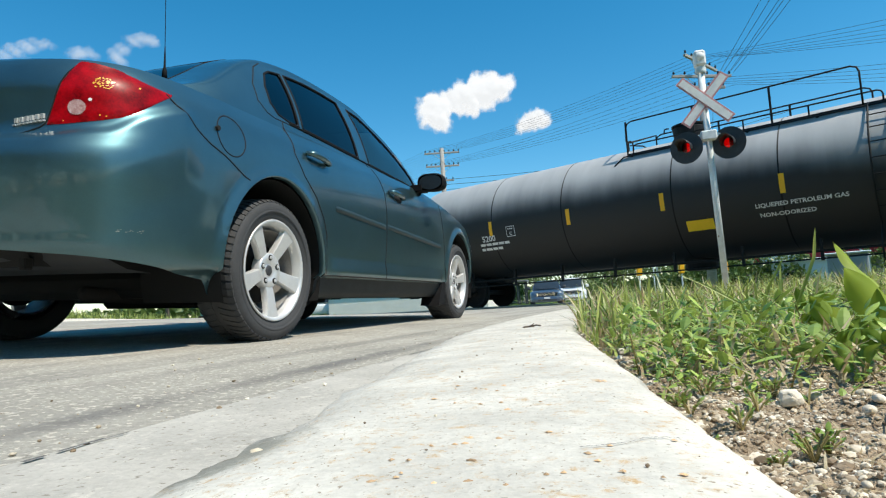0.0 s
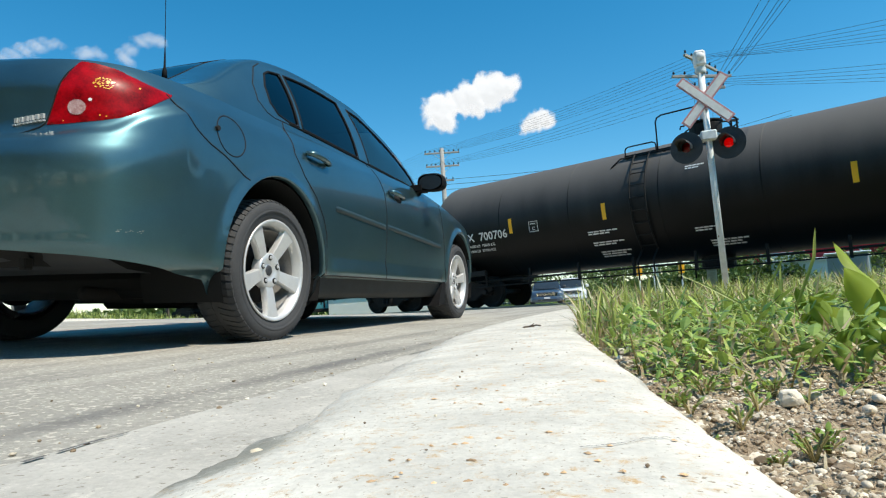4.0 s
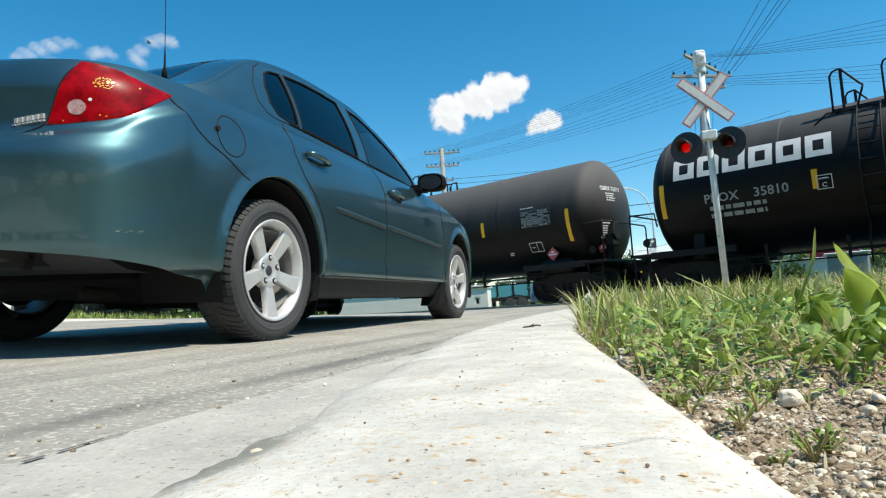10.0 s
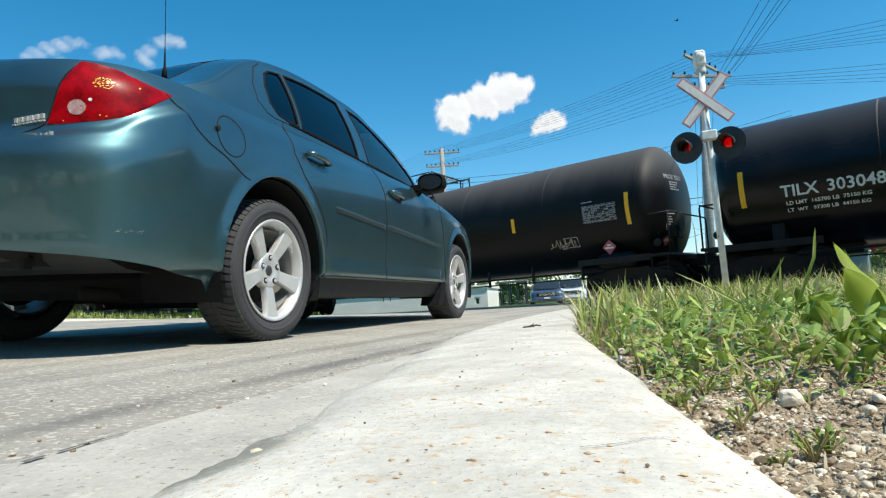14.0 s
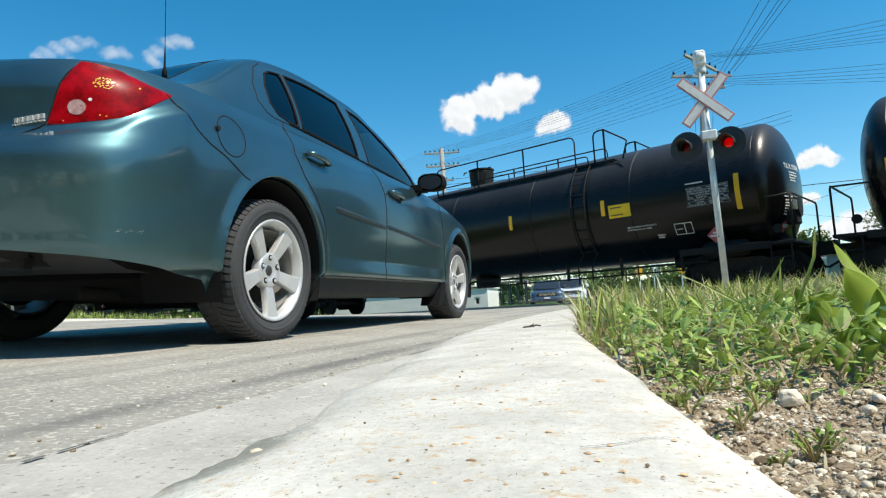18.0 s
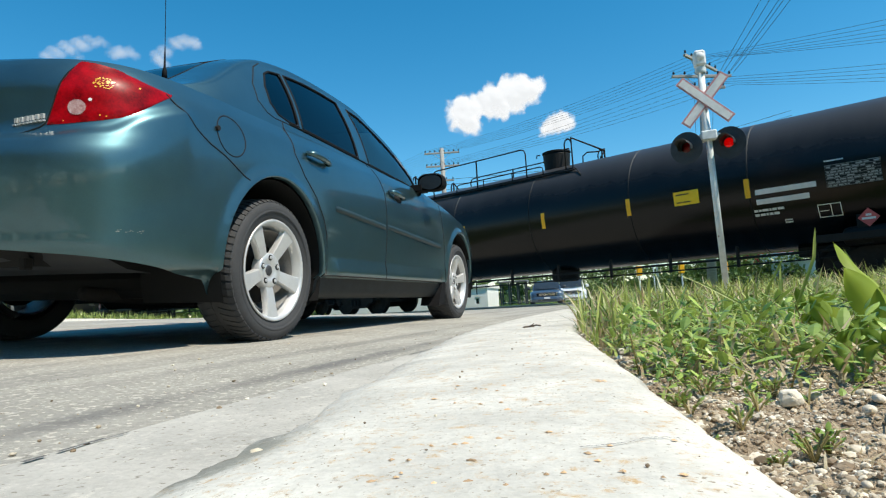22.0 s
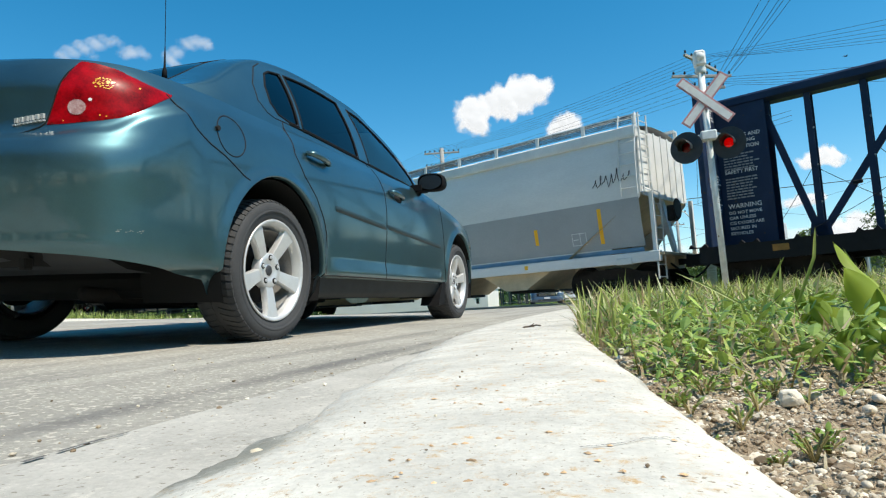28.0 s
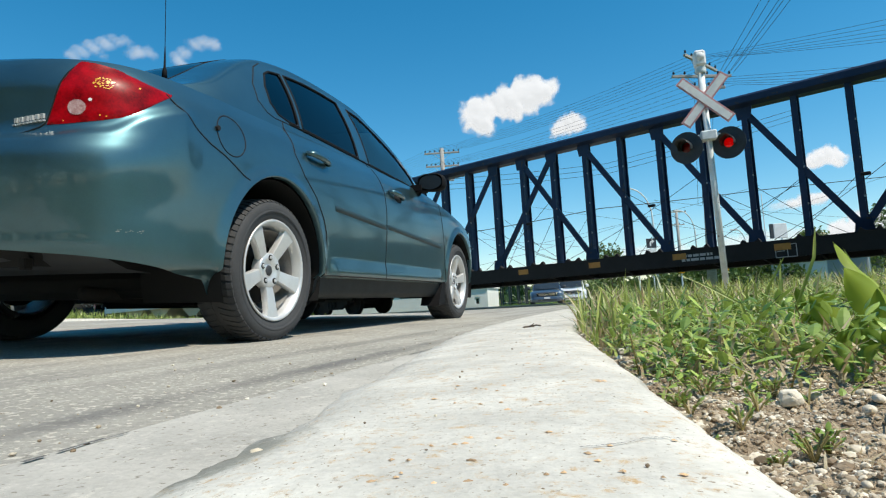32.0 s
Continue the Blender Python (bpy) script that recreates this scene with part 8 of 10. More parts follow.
def small_vehicle(name, m, label, category, L, W, H, paint, van=False, truck=False):
    """A far vehicle with hull, cabin, glass, grille, lamps, mirrors, wheels; nose along -y."""
    ob = thing(name, m, label, category)
    w, n0 = W / 2, -L / 2
    hood = (0.60 if van else 0.64) * H
    hull = [(n0, w - 0.26, hood * 0.80), (n0 + 0.04, w - 0.13, hood * 0.88), (n0 + 0.22, w - 0.04, hood * 0.95), (n0 + 0.9, w, hood), (L / 2 - 0.3, w, hood + 0.03), (L / 2 - 0.05, w - 0.06, hood), (L / 2, w - 0.2, hood - 0.1)]
    smooth_by_angle(loft(hull, 0.30).make("body", paint, ob), 50)
    y0 = n0 + (0.62 if van else 1.05)
    y1 = (n0 + 0.58 * L) if truck else L / 2 - 0.06
    rake = 0.55 if van else 0.72
    cab = [(y0, w - 0.14, hood + 0.02), (y0 + rake * 0.5, w - 0.17, hood + (H - hood) * 0.55), (y0 + rake * 0.92, w - 0.22, H - 0.05), (y0 + rake * 1.25, w - 0.24, H), (y1 - 0.5, w - 0.24, H), (y1 - 0.12, w - 0.22, H - 0.08), (y1, w - 0.18, hood + 0.1)]
    smooth_by_angle(loft(cab, hood - 0.12).make("cabin", paint, ob), 50)

    def pane(name, rows):
        return Geo().grid(rows).make(name, M_DARKGLASS, ob, smooth=True)
    rows = []
    for k in range(7):
        t = 0.06 + 0.86 * k / 6
        z, y, hw = hood + 0.03 + (H - hood - 0.06) * t, y0 + rake * 0.96 * t, w - 0.20 - 0.07 * t
        rows.append([(hw * q / 6, y - 0.055 + 0.07 * (q / 6) ** 4, z + 0.01) for q in range(-6, 7)])
    pane("windscreen", rows)
    for sd in (-1, 1):
        ya, yb = y0 + rake * 0.85, (y1 - 0.35 if not van else y0 + rake + 0.9)
        pane("side_glass", [[(sd * (w - 0.118 - 0.09 * t), (ya - 0.42 * (1 - t)) + (yb - ya + 0.42 * (1 - t)) * q / 4, hood + 0.06 + (H - hood - 0.16) * t) for q in range(5)] for t in (0, 0.5, 1)])
        lamp = Geo().grid([[(sd * (w - 0.10 - 0.36 * t), n0 + 0.20 - 0.22 * t ** 0.6 - 0.012, z) for t in (0, 0.3, 0.65, 1.0)] for z in (hood * 0.66, hood * 0.74, hood * 0.83 - 0.01)]).make("headlight", M_CHROME, ob, "clear headlight", True)
        Geo().grid([[(sd * (w - 0.08 - 0.10 * t), n0 + 0.235 - 0.12 * t - 0.012, z) for t in (0, 0.5, 1.0)] for z in (hood * 0.66, hood * 0.83)]).make("indicator", M_AMBER, lamp)
        Geo().lathe([(0.0001, n0 - 0.03), (0.055, n0 - 0.03), (0.07, n0 + 0.05)], 14, "Y", (sd * (w - 0.34), 0, 0.52), cap=False).make("fog_lamp", M_CHROME, ob)
        mir = loft([(y0 + 0.22, 0.05, hood + 0.18), (y0 + 0.25, 0.10, hood + 0.23), (y0 + 0.36, 0.10, hood + 0.23), (y0 + 0.38, 0.06, hood + 0.2)], hood + 0.05, 14)
        mir.v = [(x + sd * (w + 0.05), y, z) for x, y, z in mir.v]
        mir.make("mirror", M_SIGNBLACK if not van else paint, ob, smooth=True)
        if not van and not truck:
            Geo().tube([(sd * (w - 0.27), y0 + 1.0, H - 0.01), (sd * (w - 0.27), y0 + 1.1, H + 0.05), (sd * (w - 0.27), y1 - 0.6, H + 0.05), (sd * (w - 0.27), y1 - 0.5, H - 0.01)], 0.02, 6).make("roof_rail", M_SIGNBLACK, ob)
        for y in (n0 + 0.85, L / 2 - 0.9):
            wh = Geo().lathe([(0.215, sd * (w + 0.005)), (0.33, sd * w), (0.34, sd * (w - 0.05)), (0.34, sd * (w - 0.22)), (0.0001, sd * (w - 0.22))], 24, "X", (0, y, 0.34), cap=False).make("wheel", M_RUBBER, ob)
            Geo().lathe([(0.0001, sd * (w - 0.01)), (0.08, sd * (w + 0.004)), (0.2, sd * (w - 0.004)), (0.216, sd * (w + 0.004))], 20, "X", (0, y, 0.34), cap=False).make("rim", M_ALLOY, wh)
            Geo().tube([(sd * (w + 0.002), y + 0.39 * math.cos(a), 0.34 + 0.39 * math.sin(a)) for a in [math.pi * k / 12 for k in range(13)]], 0.02, 6).make("arch_trim", M_SIGNBLACK, ob)
    gw = W * 0.25
    gr = Geo().box(-gw, gw, n0 - 0.03, n0 + 0.10, hood * 0.64, hood * 0.86, 0.02).make("grille", M_SIGNBLACK, ob)
    for k in range(3 if not van else 1):
        z = hood * (0.68 + 0.065 * k)
        Geo().box(-gw + 0.02, gw - 0.02, n0 - 0.05, n0 - 0.025, z, z + 0.028, 0.006).make("grille_bar", M_CHROME, gr)
    Geo().box(-0.09, 0.09, n0 - 0.062, n0 - 0.045, hood * 0.72, hood * 0.785, 0.02).make("badge", M_CHROME, gr)
    bp = loft([(n0 - 0.08, w - 0.22, 0.58), (n0 - 0.05, w - 0.10, 0.60), (n0 + 0.25, w - 0.01, 0.60)], 0.32, 20)
    bp.make("bumper", paint, ob, smooth=True)
    Geo().box(-w * 0.55, w * 0.55, n0 - 0.095, n0 - 0.06, 0.36, 0.46, 0.01).make("lower_grille", M_SIGNBLACK, ob)
    Geo().box(-0.16, 0.16, n0 - 0.11, n0 - 0.085, 0.48, 0.58, 0.004).make("front_plate", M_WHITE, ob)
    for sd in (-1, 1):
        Geo().tube([(sd * 0.1, y0 - 0.03, hood + 0.03), (sd * 0.1 - 0.45, y0 + 0.10, hood + 0.14)], 0.010, 5).make("wiper", M_SIGNBLACK, ob)
    if truck:
        bed = Geo().box(-w + 0.06, w - 0.06, y1 + 0.1, L / 2 - 0.1, hood - 0.02, hood + 0.05, 0.02)
        bed.make("bed_cover", M_SIGNBLACK, ob)
    return ob


build_lines()
build_far_posts()
build_buildings()
small_vehicle("blue_suv", Matrix.Translation((5.82, 36.2, -0.30)) @ pose(0, 0, 0, 0, 0, -9), "slate blue sport utility vehicle waiting at the crossing", "car", 4.5, 1.86, 1.52, M_SUV)
small_vehicle("white_van", Matrix.Translation((8.75, 43.5, -0.28)) @ pose(0, 0, 0, 0, 0, -12), "white delivery van waiting behind the blue vehicle", "van", 5.2, 1.95, 1.78, M_VAN, van=True)
pickup = small_vehicle("white_pickup", Matrix.Translation((-6, 46, -0.3)) @ pose(0, 0, 0, 0, 0, 96), "white pickup truck driving along the cross street", "truck", 5.6, 1.95, 1.85, M_VAN, truck=True)


def build_trailer():
    ob = thing("flatbed_trailer", Matrix.Translation((-14, 46, -0.3)) @ pose(0, 0, 0, 0, 0, 96), "rusty flatbed trailer carrying teal bins", "trailer")
    Geo().box(-1.1, 1.1, -1.95, 3.8, 0.55, 0.80, 0.02).make("bed", M_RUSTY, ob)
    Geo().tube([(0, -1.95, 0.6), (0, -2.5, 0.55)], 0.07, 8).make("drawbar", M_RUSTY, ob)
    for s in (-1, 1):
        for y in (0.9, 1.75):
            Geo().lathe([(0.0001, s * 1.12), (0.2, s * 1.12), (0.36, s * 1.1), (0.37, s * 1.0), (0.37, s * 0.85), (0.0001, s * 0.85)], 22, "X", (0, y, 0.37), cap=False).make("wheel", M_RUBBER, ob)
        Geo().tube([(s * 1.0, 0.4, 0.62)] + [(s * 1.0, 1.32 - 0.95 * math.cos(a), 0.4 + 0.5 * math.sin(a)) for a in [math.pi * k / 10 for k in range(1, 10)]] + [(s * 1.0, 2.3, 0.62)], 0.03, 6).make("mudguard", M_RUSTY, ob)
    for k in range(5):
        y = -1.85 + 1.12 * k
        Geo().box(-1.0, 1.0, y, y + 1.04, 0.80, 1.70, 0.03).make("bin", M_TEALGLASS, ob)
        Geo().box(-1.04, 1.04, y - 0.05, y + 0.03, 0.85, 1.8, 0.01).make("stake", M_RUSTY, ob)
    return ob


trailer = build_trailer()


def drive_by():
    """Pickup and trailer pass from left to right along the cross street."""
    for ob, ahead in ((pickup, 5.05), (trailer, 0.0)):
        rows = []
        for t in (0, 4, 8, 12, 16, 20, 24, 28, 32):
            s = 4.27 + 2.1 * (t - 9) + ahead
            rows.append((float(t), Matrix.Translation((s, 46.0 - 0.10 * s, -0.3)) @ pose(0, 0, 0, 0, 0, 84.3)))
        walk(ob, rows)


EXTRA_MOTIONS.append(drive_by)


# ---- trees and bushes ----
def tree(x, y, h, spread, seed, label="young broad-leaved tree with open crown", trunk_h=0.35, n=260, leaf=0.22):
    rnd = random.Random(seed)
    ob = thing("tree", Matrix.Translation((x, y, -0.35)), label, "tree", "trees")
    g = Geo()
    g.tube([(0, 0, 0), (0.05 * h * rnd.uniform(-1, 1) * 0.3, 0, h * trunk_h), (0.02 * h, 0, h * 0.75)], [0.035 * h, 0.025 * h, 0.008 * h], 8)
    tips = []
    for k in range(11):
        a, z0 = rnd.random() * 6.28, h * (trunk_h * 0.8 + (0.7 - trunk_h * 0.8) * rnd.random())
        r = spread * (0.5 + 0.5 * rnd.random())
        tip = Vector((r * math.cos(a), r * math.sin(a), min(h, z0 + h * (0.12 + 0.3 * rnd.random()))))
        g.tube([(0, 0, z0), tuple(Vector((0, 0, z0)).lerp(tip, 0.5) + Vector((0, 0, 0.05 * h))), tuple(tip)], [0.012 * h, 0.008 * h, 0.003 * h], 5)
        tips.append(tip)
    g.make("trunk", M_BARK, ob)
    lv, lf = [], []
    tips += [Vector((0, 0, h * 0.92)), Vector((0, 0, h * 0.75)), Vector((0, 0, h * 0.6))]
    for k in range(n):
        c = rnd.choice(tips)
        p = c + Vector((rnd.gauss(0, 1) * spread * 0.24, rnd.gauss(0, 1) * spread * 0.24, rnd.gauss(0, 1) * h * 0.075))
        for j in range(4):
            q = p + Vector((rnd.uniform(-1, 1), rnd.uniform(-1, 1), rnd.uniform(-1, 1))) * leaf
            u = Vector((rnd.gauss(0, 1), rnd.gauss(0, 1), rnd.gauss(0, 1))).normalized() * leaf
            w = u.cross(Vector((rnd.gauss(0, 1), rnd.gauss(0, 1), rnd.gauss(0, 1)))).normalized() * leaf * 0.6
            b = len(lv)
            lv += [q - u, q + w, q + u, q - w]
            lf.append((b, b + 1, b + 2, b + 3))
    mesh_ob("crown", lv, lf, M_CROWN, ob)
    return ob


for x, y, h, s, k in ((35.2, 60, 5.2, 1.5, 1), (36.6, 62, 4.6, 1.4, 2), (23.5, 92, 7.2, 2.2, 3), (26.5, 95, 6.5, 2.4, 4), (-8, 90, 8, 3, 5), (-22, 80, 9, 3.5, 7), (-40, 90, 10, 4, 8), (62, 85, 10, 4, 9)):
    tree(x, y, h, s, k)
for x, y, h, s, k in ((18.6, 42.5, 2.6, 1.6, 11), (20.9, 43.5, 2.9, 1.7, 12), (23.2, 43, 2.4, 1.6, 13), (16.6, 43, 2.2, 1.3, 14), (28.8, 43, 2.4, 1.5, 16), (33.5, 41, 2.6, 1.7, 17), (37, 40, 2.6, 1.8, 18), (13.4, 36, 1.5, 1.2, 19), (15.2, 33, 1.2, 1.1, 20), (13, 62, 3.2, 2.6, 21), (17, 64, 3.4, 2.8, 22), (20.5, 60, 3.0, 2.4, 23), (24.5, 64, 3.4, 2.6, 24), (28, 58, 3.2, 2.4, 25), (10.5, 68, 3.2, 2.8, 26)):
    tree(x, y, h, s, k, "dense green roadside bush", 0.1, 300, 0.14)
# hedge line in the distance closes the horizon
rnd = random.Random(77)
hv, hf = [], []
for k in range(21000):
    a = radians(-75 + 360 * rnd.random() if k > 11000 else -75 + 190 * rnd.random())
    # unseen near, tall trees added behind the camera to darken reflections
    back = ease((-math.cos(a - 0.40) - 0.25) / 0.3)
    r = (105 + 70 * rnd.random()) * (1 - 0.80 * back)
    hgt = (3.4 + 13.0 * back + 2.6 * noise.noise((a * 9, 0, 0)) + 1.2 * noise.noise((a * 31, 2, 0))) * (rnd.random() ** 0.7)
    c = Vector((r * math.sin(a), r * math.cos(a), max(0.1, hgt) - 0.3))
    for j in range(2):
        u = Vector((rnd.gauss(0, 1), rnd.gauss(0, 1), rnd.gauss(0, 1))).normalized() * 0.75
        w = u.cross(Vector((rnd.gauss(0, 1), rnd.gauss(0, 1), rnd.gauss(0, 1)))).normalized() * 0.5
        b = len(hv)
        hv += [c - u, c + w, c + u, c - w]
        hf.append((b, b + 1, b + 2, b + 3))
tagged(mesh_ob("distant_woods", hv, hf, M_CROWN), "distant line of green trees along the horizon, with unseen added ones behind the camera", "woods", kind="stuff")


# ---- verge: soil, gravel, grass, weeds ----
def verge_z(f, la):
    k = 1 - ease((f - 6) / 8)
    fine = 0.0055 * noise.noise((f * 45, la * 45, 7)) + 0.0035 * noise.noise((f * 120, la * 120, 8)) if f < 1.0 else 0.0
    return (fine + 0.034 + 0.010 * noise.noise((f * 5, la * 5, 0)) + 0.006 * noise.noise((f * 17, la * 17, 4)) + 0.010 * ease((-la - 0.15) / 0.6)) * k - 0.12 * (1 - k)


def build_verge():
    rows = []
    fs = [-0.6 + 0.06 * k for k in range(12)] + [0.12 + 0.006 * k for k in range(100)] + [0.72 + 0.03 * k for k in range(31)] + [1.65 + 0.15 * k for k in range(30)] + [6.2 + 0.5 * k for k in range(14)]
    ls = [0.006 * k for k in range(70)] + [0.42 + 0.03 * k for k in range(26)] + [1.2 + 0.15 * k for k in range(9)] + [2.7]
    for f in fs:
        k0 = kerb_lat(f) - kerb_in(f) + 0.01
        rows.append([at(f, k0 - x, verge_z(f, k0 - x) - (0.12 if x > 2.5 else 0)) for x in ls])
    v = Geo().grid(rows).make("verge", M_SOIL, None, smooth=True)
    tagged(v, "bare brown soil with stones beside the kerb", "soil", kind="structure")


def stone_shape(g, c, r, rnd):
    vs = []
    t = (1 + 5**0.5) / 2
    base = [(-1, t, 0), (1, t, 0), (-1, -t, 0), (1, -t, 0), (0, -1, t), (0, 1, t), (0, -1, -t), (0, 1, -t), (t, 0, -1), (t, 0, 1), (-t, 0, -1), (-t, 0, 1)]
    sx, sy, sz = rnd.uniform(0.7, 1.3), rnd.uniform(0.7, 1.2), rnd.uniform(0.45, 0.85)
    a = rnd.random() * 6.28
    for x, y, z in base:
        k = r / 1.9 * rnd.uniform(0.78, 1.2)
        x, y, z = x * sx * k, y * sy * k, z * sz * k
        vs.append((c[0] + x * math.cos(a) - y * math.sin(a), c[1] + x * math.sin(a) + y * math.cos(a), c[2] + z))
    fs = [(0, 11, 5), (0, 5, 1), (0, 1, 7), (0, 7, 10), (0, 10, 11), (1, 5, 9), (5, 11, 4), (11, 10, 2), (10, 7, 6), (7, 1, 8), (3, 9, 4), (3, 4, 2), (3, 2, 6), (3, 6, 8), (3, 8, 9), (4, 9, 5), (2, 4, 11), (6, 2, 10), (8, 6, 7), (9, 8, 1)]
    g.add(vs, fs)


def island_mat(name, c1, c2, rough=0.9):
    m, n, l, b = nodes_of(name)
    g, mix, tn, tc = n.new("ShaderNodeNewGeometry"), n.new("ShaderNodeMix"), n.new("ShaderNodeTexNoise"), n.new("ShaderNodeTexCoord")
    mix.data_type = "RGBA"
    l.new(g.outputs["Random Per Island"], mix.inputs["Factor"])
    mix.inputs["A"].default_value, mix.inputs["B"].default_value = (*c1, 1), (*c2, 1)
    l.new(tc.outputs["Object"], tn.inputs["Vector"])
    tn.inputs["Scale"].default_value = 160
    hs, mr = n.new("ShaderNodeHueSaturation"), n.new("ShaderNodeMapRange")
    l.new(tn.outputs["Fac"], mr.inputs["Value"])
    mr.inputs["To Min"].default_value, mr.inputs["To Max"].default_value = 0.65, 1.35
    l.new(mr.outputs[0], hs.inputs["Value"])
    l.new(mix.outputs["Result"], hs.inputs["Color"])
    l.new(hs.outputs[0], b.inputs["Base Color"])
    b.inputs["Roughness"].default_value = rough
    return m


def gravel_mat(name):
    """Mixed crushed stone: brown, tan, grey and a few chalky ones."""
    m = island_mat(name, (0.2, 0.2, 0.2), (0.5, 0.5, 0.5))
    n, l = m.node_tree.nodes, m.node_tree.links
    mix = [x for x in n if x.bl_idname == "ShaderNodeMix"][0]
    hue = [x for x in n if x.bl_idname == "ShaderNodeHueSaturation"][0]
    geo = [x for x in n if x.bl_idname == "ShaderNodeNewGeometry"][0]
    n.remove(mix)
    ramp = n.new("ShaderNodeValToRGB")
    ramp.color_ramp.elements[0].color, ramp.color_ramp.elements[1].color = (0.16, 0.115, 0.072, 1), (0.86, 0.80, 0.68, 1)
    for at_, c in ((0.18, (0.27, 0.20, 0.13)), (0.40, (0.43, 0.35, 0.245)), (0.60, (0.50, 0.44, 0.35)), (0.80, (0.66, 0.57, 0.43))):
        e = ramp.color_ramp.elements.new(at_)
        e.color = (*c, 1)
    l.new(geo.outputs["Random Per Island"], ramp.inputs[0])
    l.new(ramp.outputs[0], hue.inputs["Color"])
    return m


M_GRAVEL = gravel_mat("gravel_stones")


def build_gravel():
    rnd = random.Random(5)
    g = Geo()
    for k in range(64000):
        f = 0.14 + 0.62 * rnd.random() ** 1.35
        x = 0.005 + 0.55 * rnd.random() ** 1.2
        if f > 0.40 + 0.28 * rnd.random():
            continue
        la = kerb_lat(f) - kerb_in(f) + 0.005 - x
        r = 0.0005 + 0.0014 * rnd.random() ** 2 if rnd.random() < 0.93 else 0.0016 + 0.0022 * rnd.random() ** 1.6
        stone_shape(g, at(f, la, verge_z(f, la) + r * 0.1 * rnd.uniform(-4, 3)), r, rnd)
    for k in range(260):
        f = 0.5 + 1.2 * rnd.random()
        la = kerb_lat(f) - kerb_in(f) - 0.04 * rnd.random()
        r = 0.002 + 0.004 * rnd.random()
        stone_shape(g, at(f, la, verge_z(f, la) + r * 0.3), r, rnd)
    tagged(g.make("gravel", M_GRAVEL, None), "loose tan gravel and crumbs of soil", "gravel", kind="stuff")
    # larger stones lie singly
    for f, la, r in ((0.425, -0.081, 0.0055), (0.301, -0.070, 0.0042), (0.318, -0.022, 0.0030), (0.266, -0.050, 0.0026), (0.37, -0.094, 0.0042), (0.395, -0.105, 0.005), (0.335, -0.088, 0.003), (0.44, -0.11, 0.006), (0.29, -0.031, 0.0024), (0.36, -0.048, 0.003), (0.25, -0.06, 0.0026)):
        s = Geo()
        stone_shape(s, (0, 0, 0), r, rnd)
        ob = s.make("stone", M_PEBBLE, smooth=True)
        sub = ob.modifiers.new("worn", "BEVEL")
        sub.width, sub.segments = r * 0.30, 2
        ob.matrix_world = Matrix.Translation(at(f, la, verge_z(f, la) + r * 0.35))
        tagged(ob, "rounded pale limestone pebble on the soil", "stone", "larger stones on the verge")
    # one broken block of limestone
    low = [(-0.0088, -0.006), (0.003, -0.0075), (0.0092, -0.004), (0.0085, 0.005), (-0.004, 0.007), (-0.0095, 0.003)]
    top = [(-0.0066, -0.001), (-0.0005, -0.0055), (0.0042, -0.0035), (0.0066, 0.002), (-0.002, 0.0062), (-0.0078, 0.0032)]
    s = Geo().add([(x, y, -0.004) for x, y in low] + [(x * 1.03, y * 1.03, 0.002) for x, y in low] + [(x, y, 0.0088 + 0.08 * y - 0.05 * x) for x, y in top],
                  [tuple(range(5, -1, -1)), tuple(range(12, 18))] + [(r + k, r + (k + 1) % 6, r + 6 + (k + 1) % 6, r + 6 + k) for r in (0, 6) for k in range(6)])
    ob = s.make("stone", M_LIMESTONE)
    sub = ob.modifiers.new("worn", "BEVEL")
    sub.width, sub.segments = 0.0022, 3
    ob.matrix_world = Matrix.Translation((0.190, 0.358, 0.0365)) @ pose(0, 0, 0, 6, -9, -24) @ Matrix.Scale(0.66, 4)
    tagged(ob, "angular cream limestone block lying on the soil", "stone", "larger stones on the verge")
    # grit and pebbles in the gutter and on the road
    g = Geo()
    for k in range(420):
        f = 0.35 + 3.2 * rnd.random() ** 1.5
        la = kerb_lat(f) + kerb_wide(f) + 0.13 + 0.9 * rnd.random() ** 1.6
        r = 0.0012 + 0.0045 * rnd.random() ** 5
        stone_shape(g, at(f, la, road_z(f, max(la, 0.7)) - 0.006 * (la < 0.6) + r * 0.5), r, rnd)
    for k in range(150):
        f = 0.17 + 1.6 * rnd.random() ** 1.7
        la = kerb_lat(f) + rnd.uniform(-0.8, 0.9) * kerb_in(f)
        r = (0.0003 + 0.0008 * rnd.random() ** 3) * (0.7 + 0.6 * f)
        stone_shape(g, at(f, la, 0.0505 + r * 0.2), r, rnd)
    stone_shape(g, at(0.231, 0.168, 0.044), 0.0026, rnd)
    tagged(g.make("road_grit", M_GRAVEL), "scattered grit in the gutter", "grit", kind="stuff")


def blade(V, F, p, h, w, ang, bend, n=3):
    """A bent tapering blade of n pieces."""
    dx, dy = math.cos(ang), math.sin(ang)
    b = len(V)
    for i in range(n):
        t = i / n
        o = bend * h * t * t
        ww = w * (1 - 0.75 * t * t)
        x, y, z = p[0] + dx * o, p[1] + dy * o, p[2] + h * t * (1 - 0.25 * abs(bend) * t)
        V += [(x - dy * ww, y + dx * ww, z), (x + dy * ww, y - dx * ww, z)]
    V.append((p[0] + dx * bend * h, p[1] + dy * bend * h, p[2] + h * (1 - 0.25 * abs(bend))))
    for i in range(n - 1):
        F.append((b + 2 * i, b + 2 * i + 1, b + 2 * i + 3, b + 2 * i + 2))
    F.append((b + 2 * n - 2, b + 2 * n - 1, b + 2 * n))


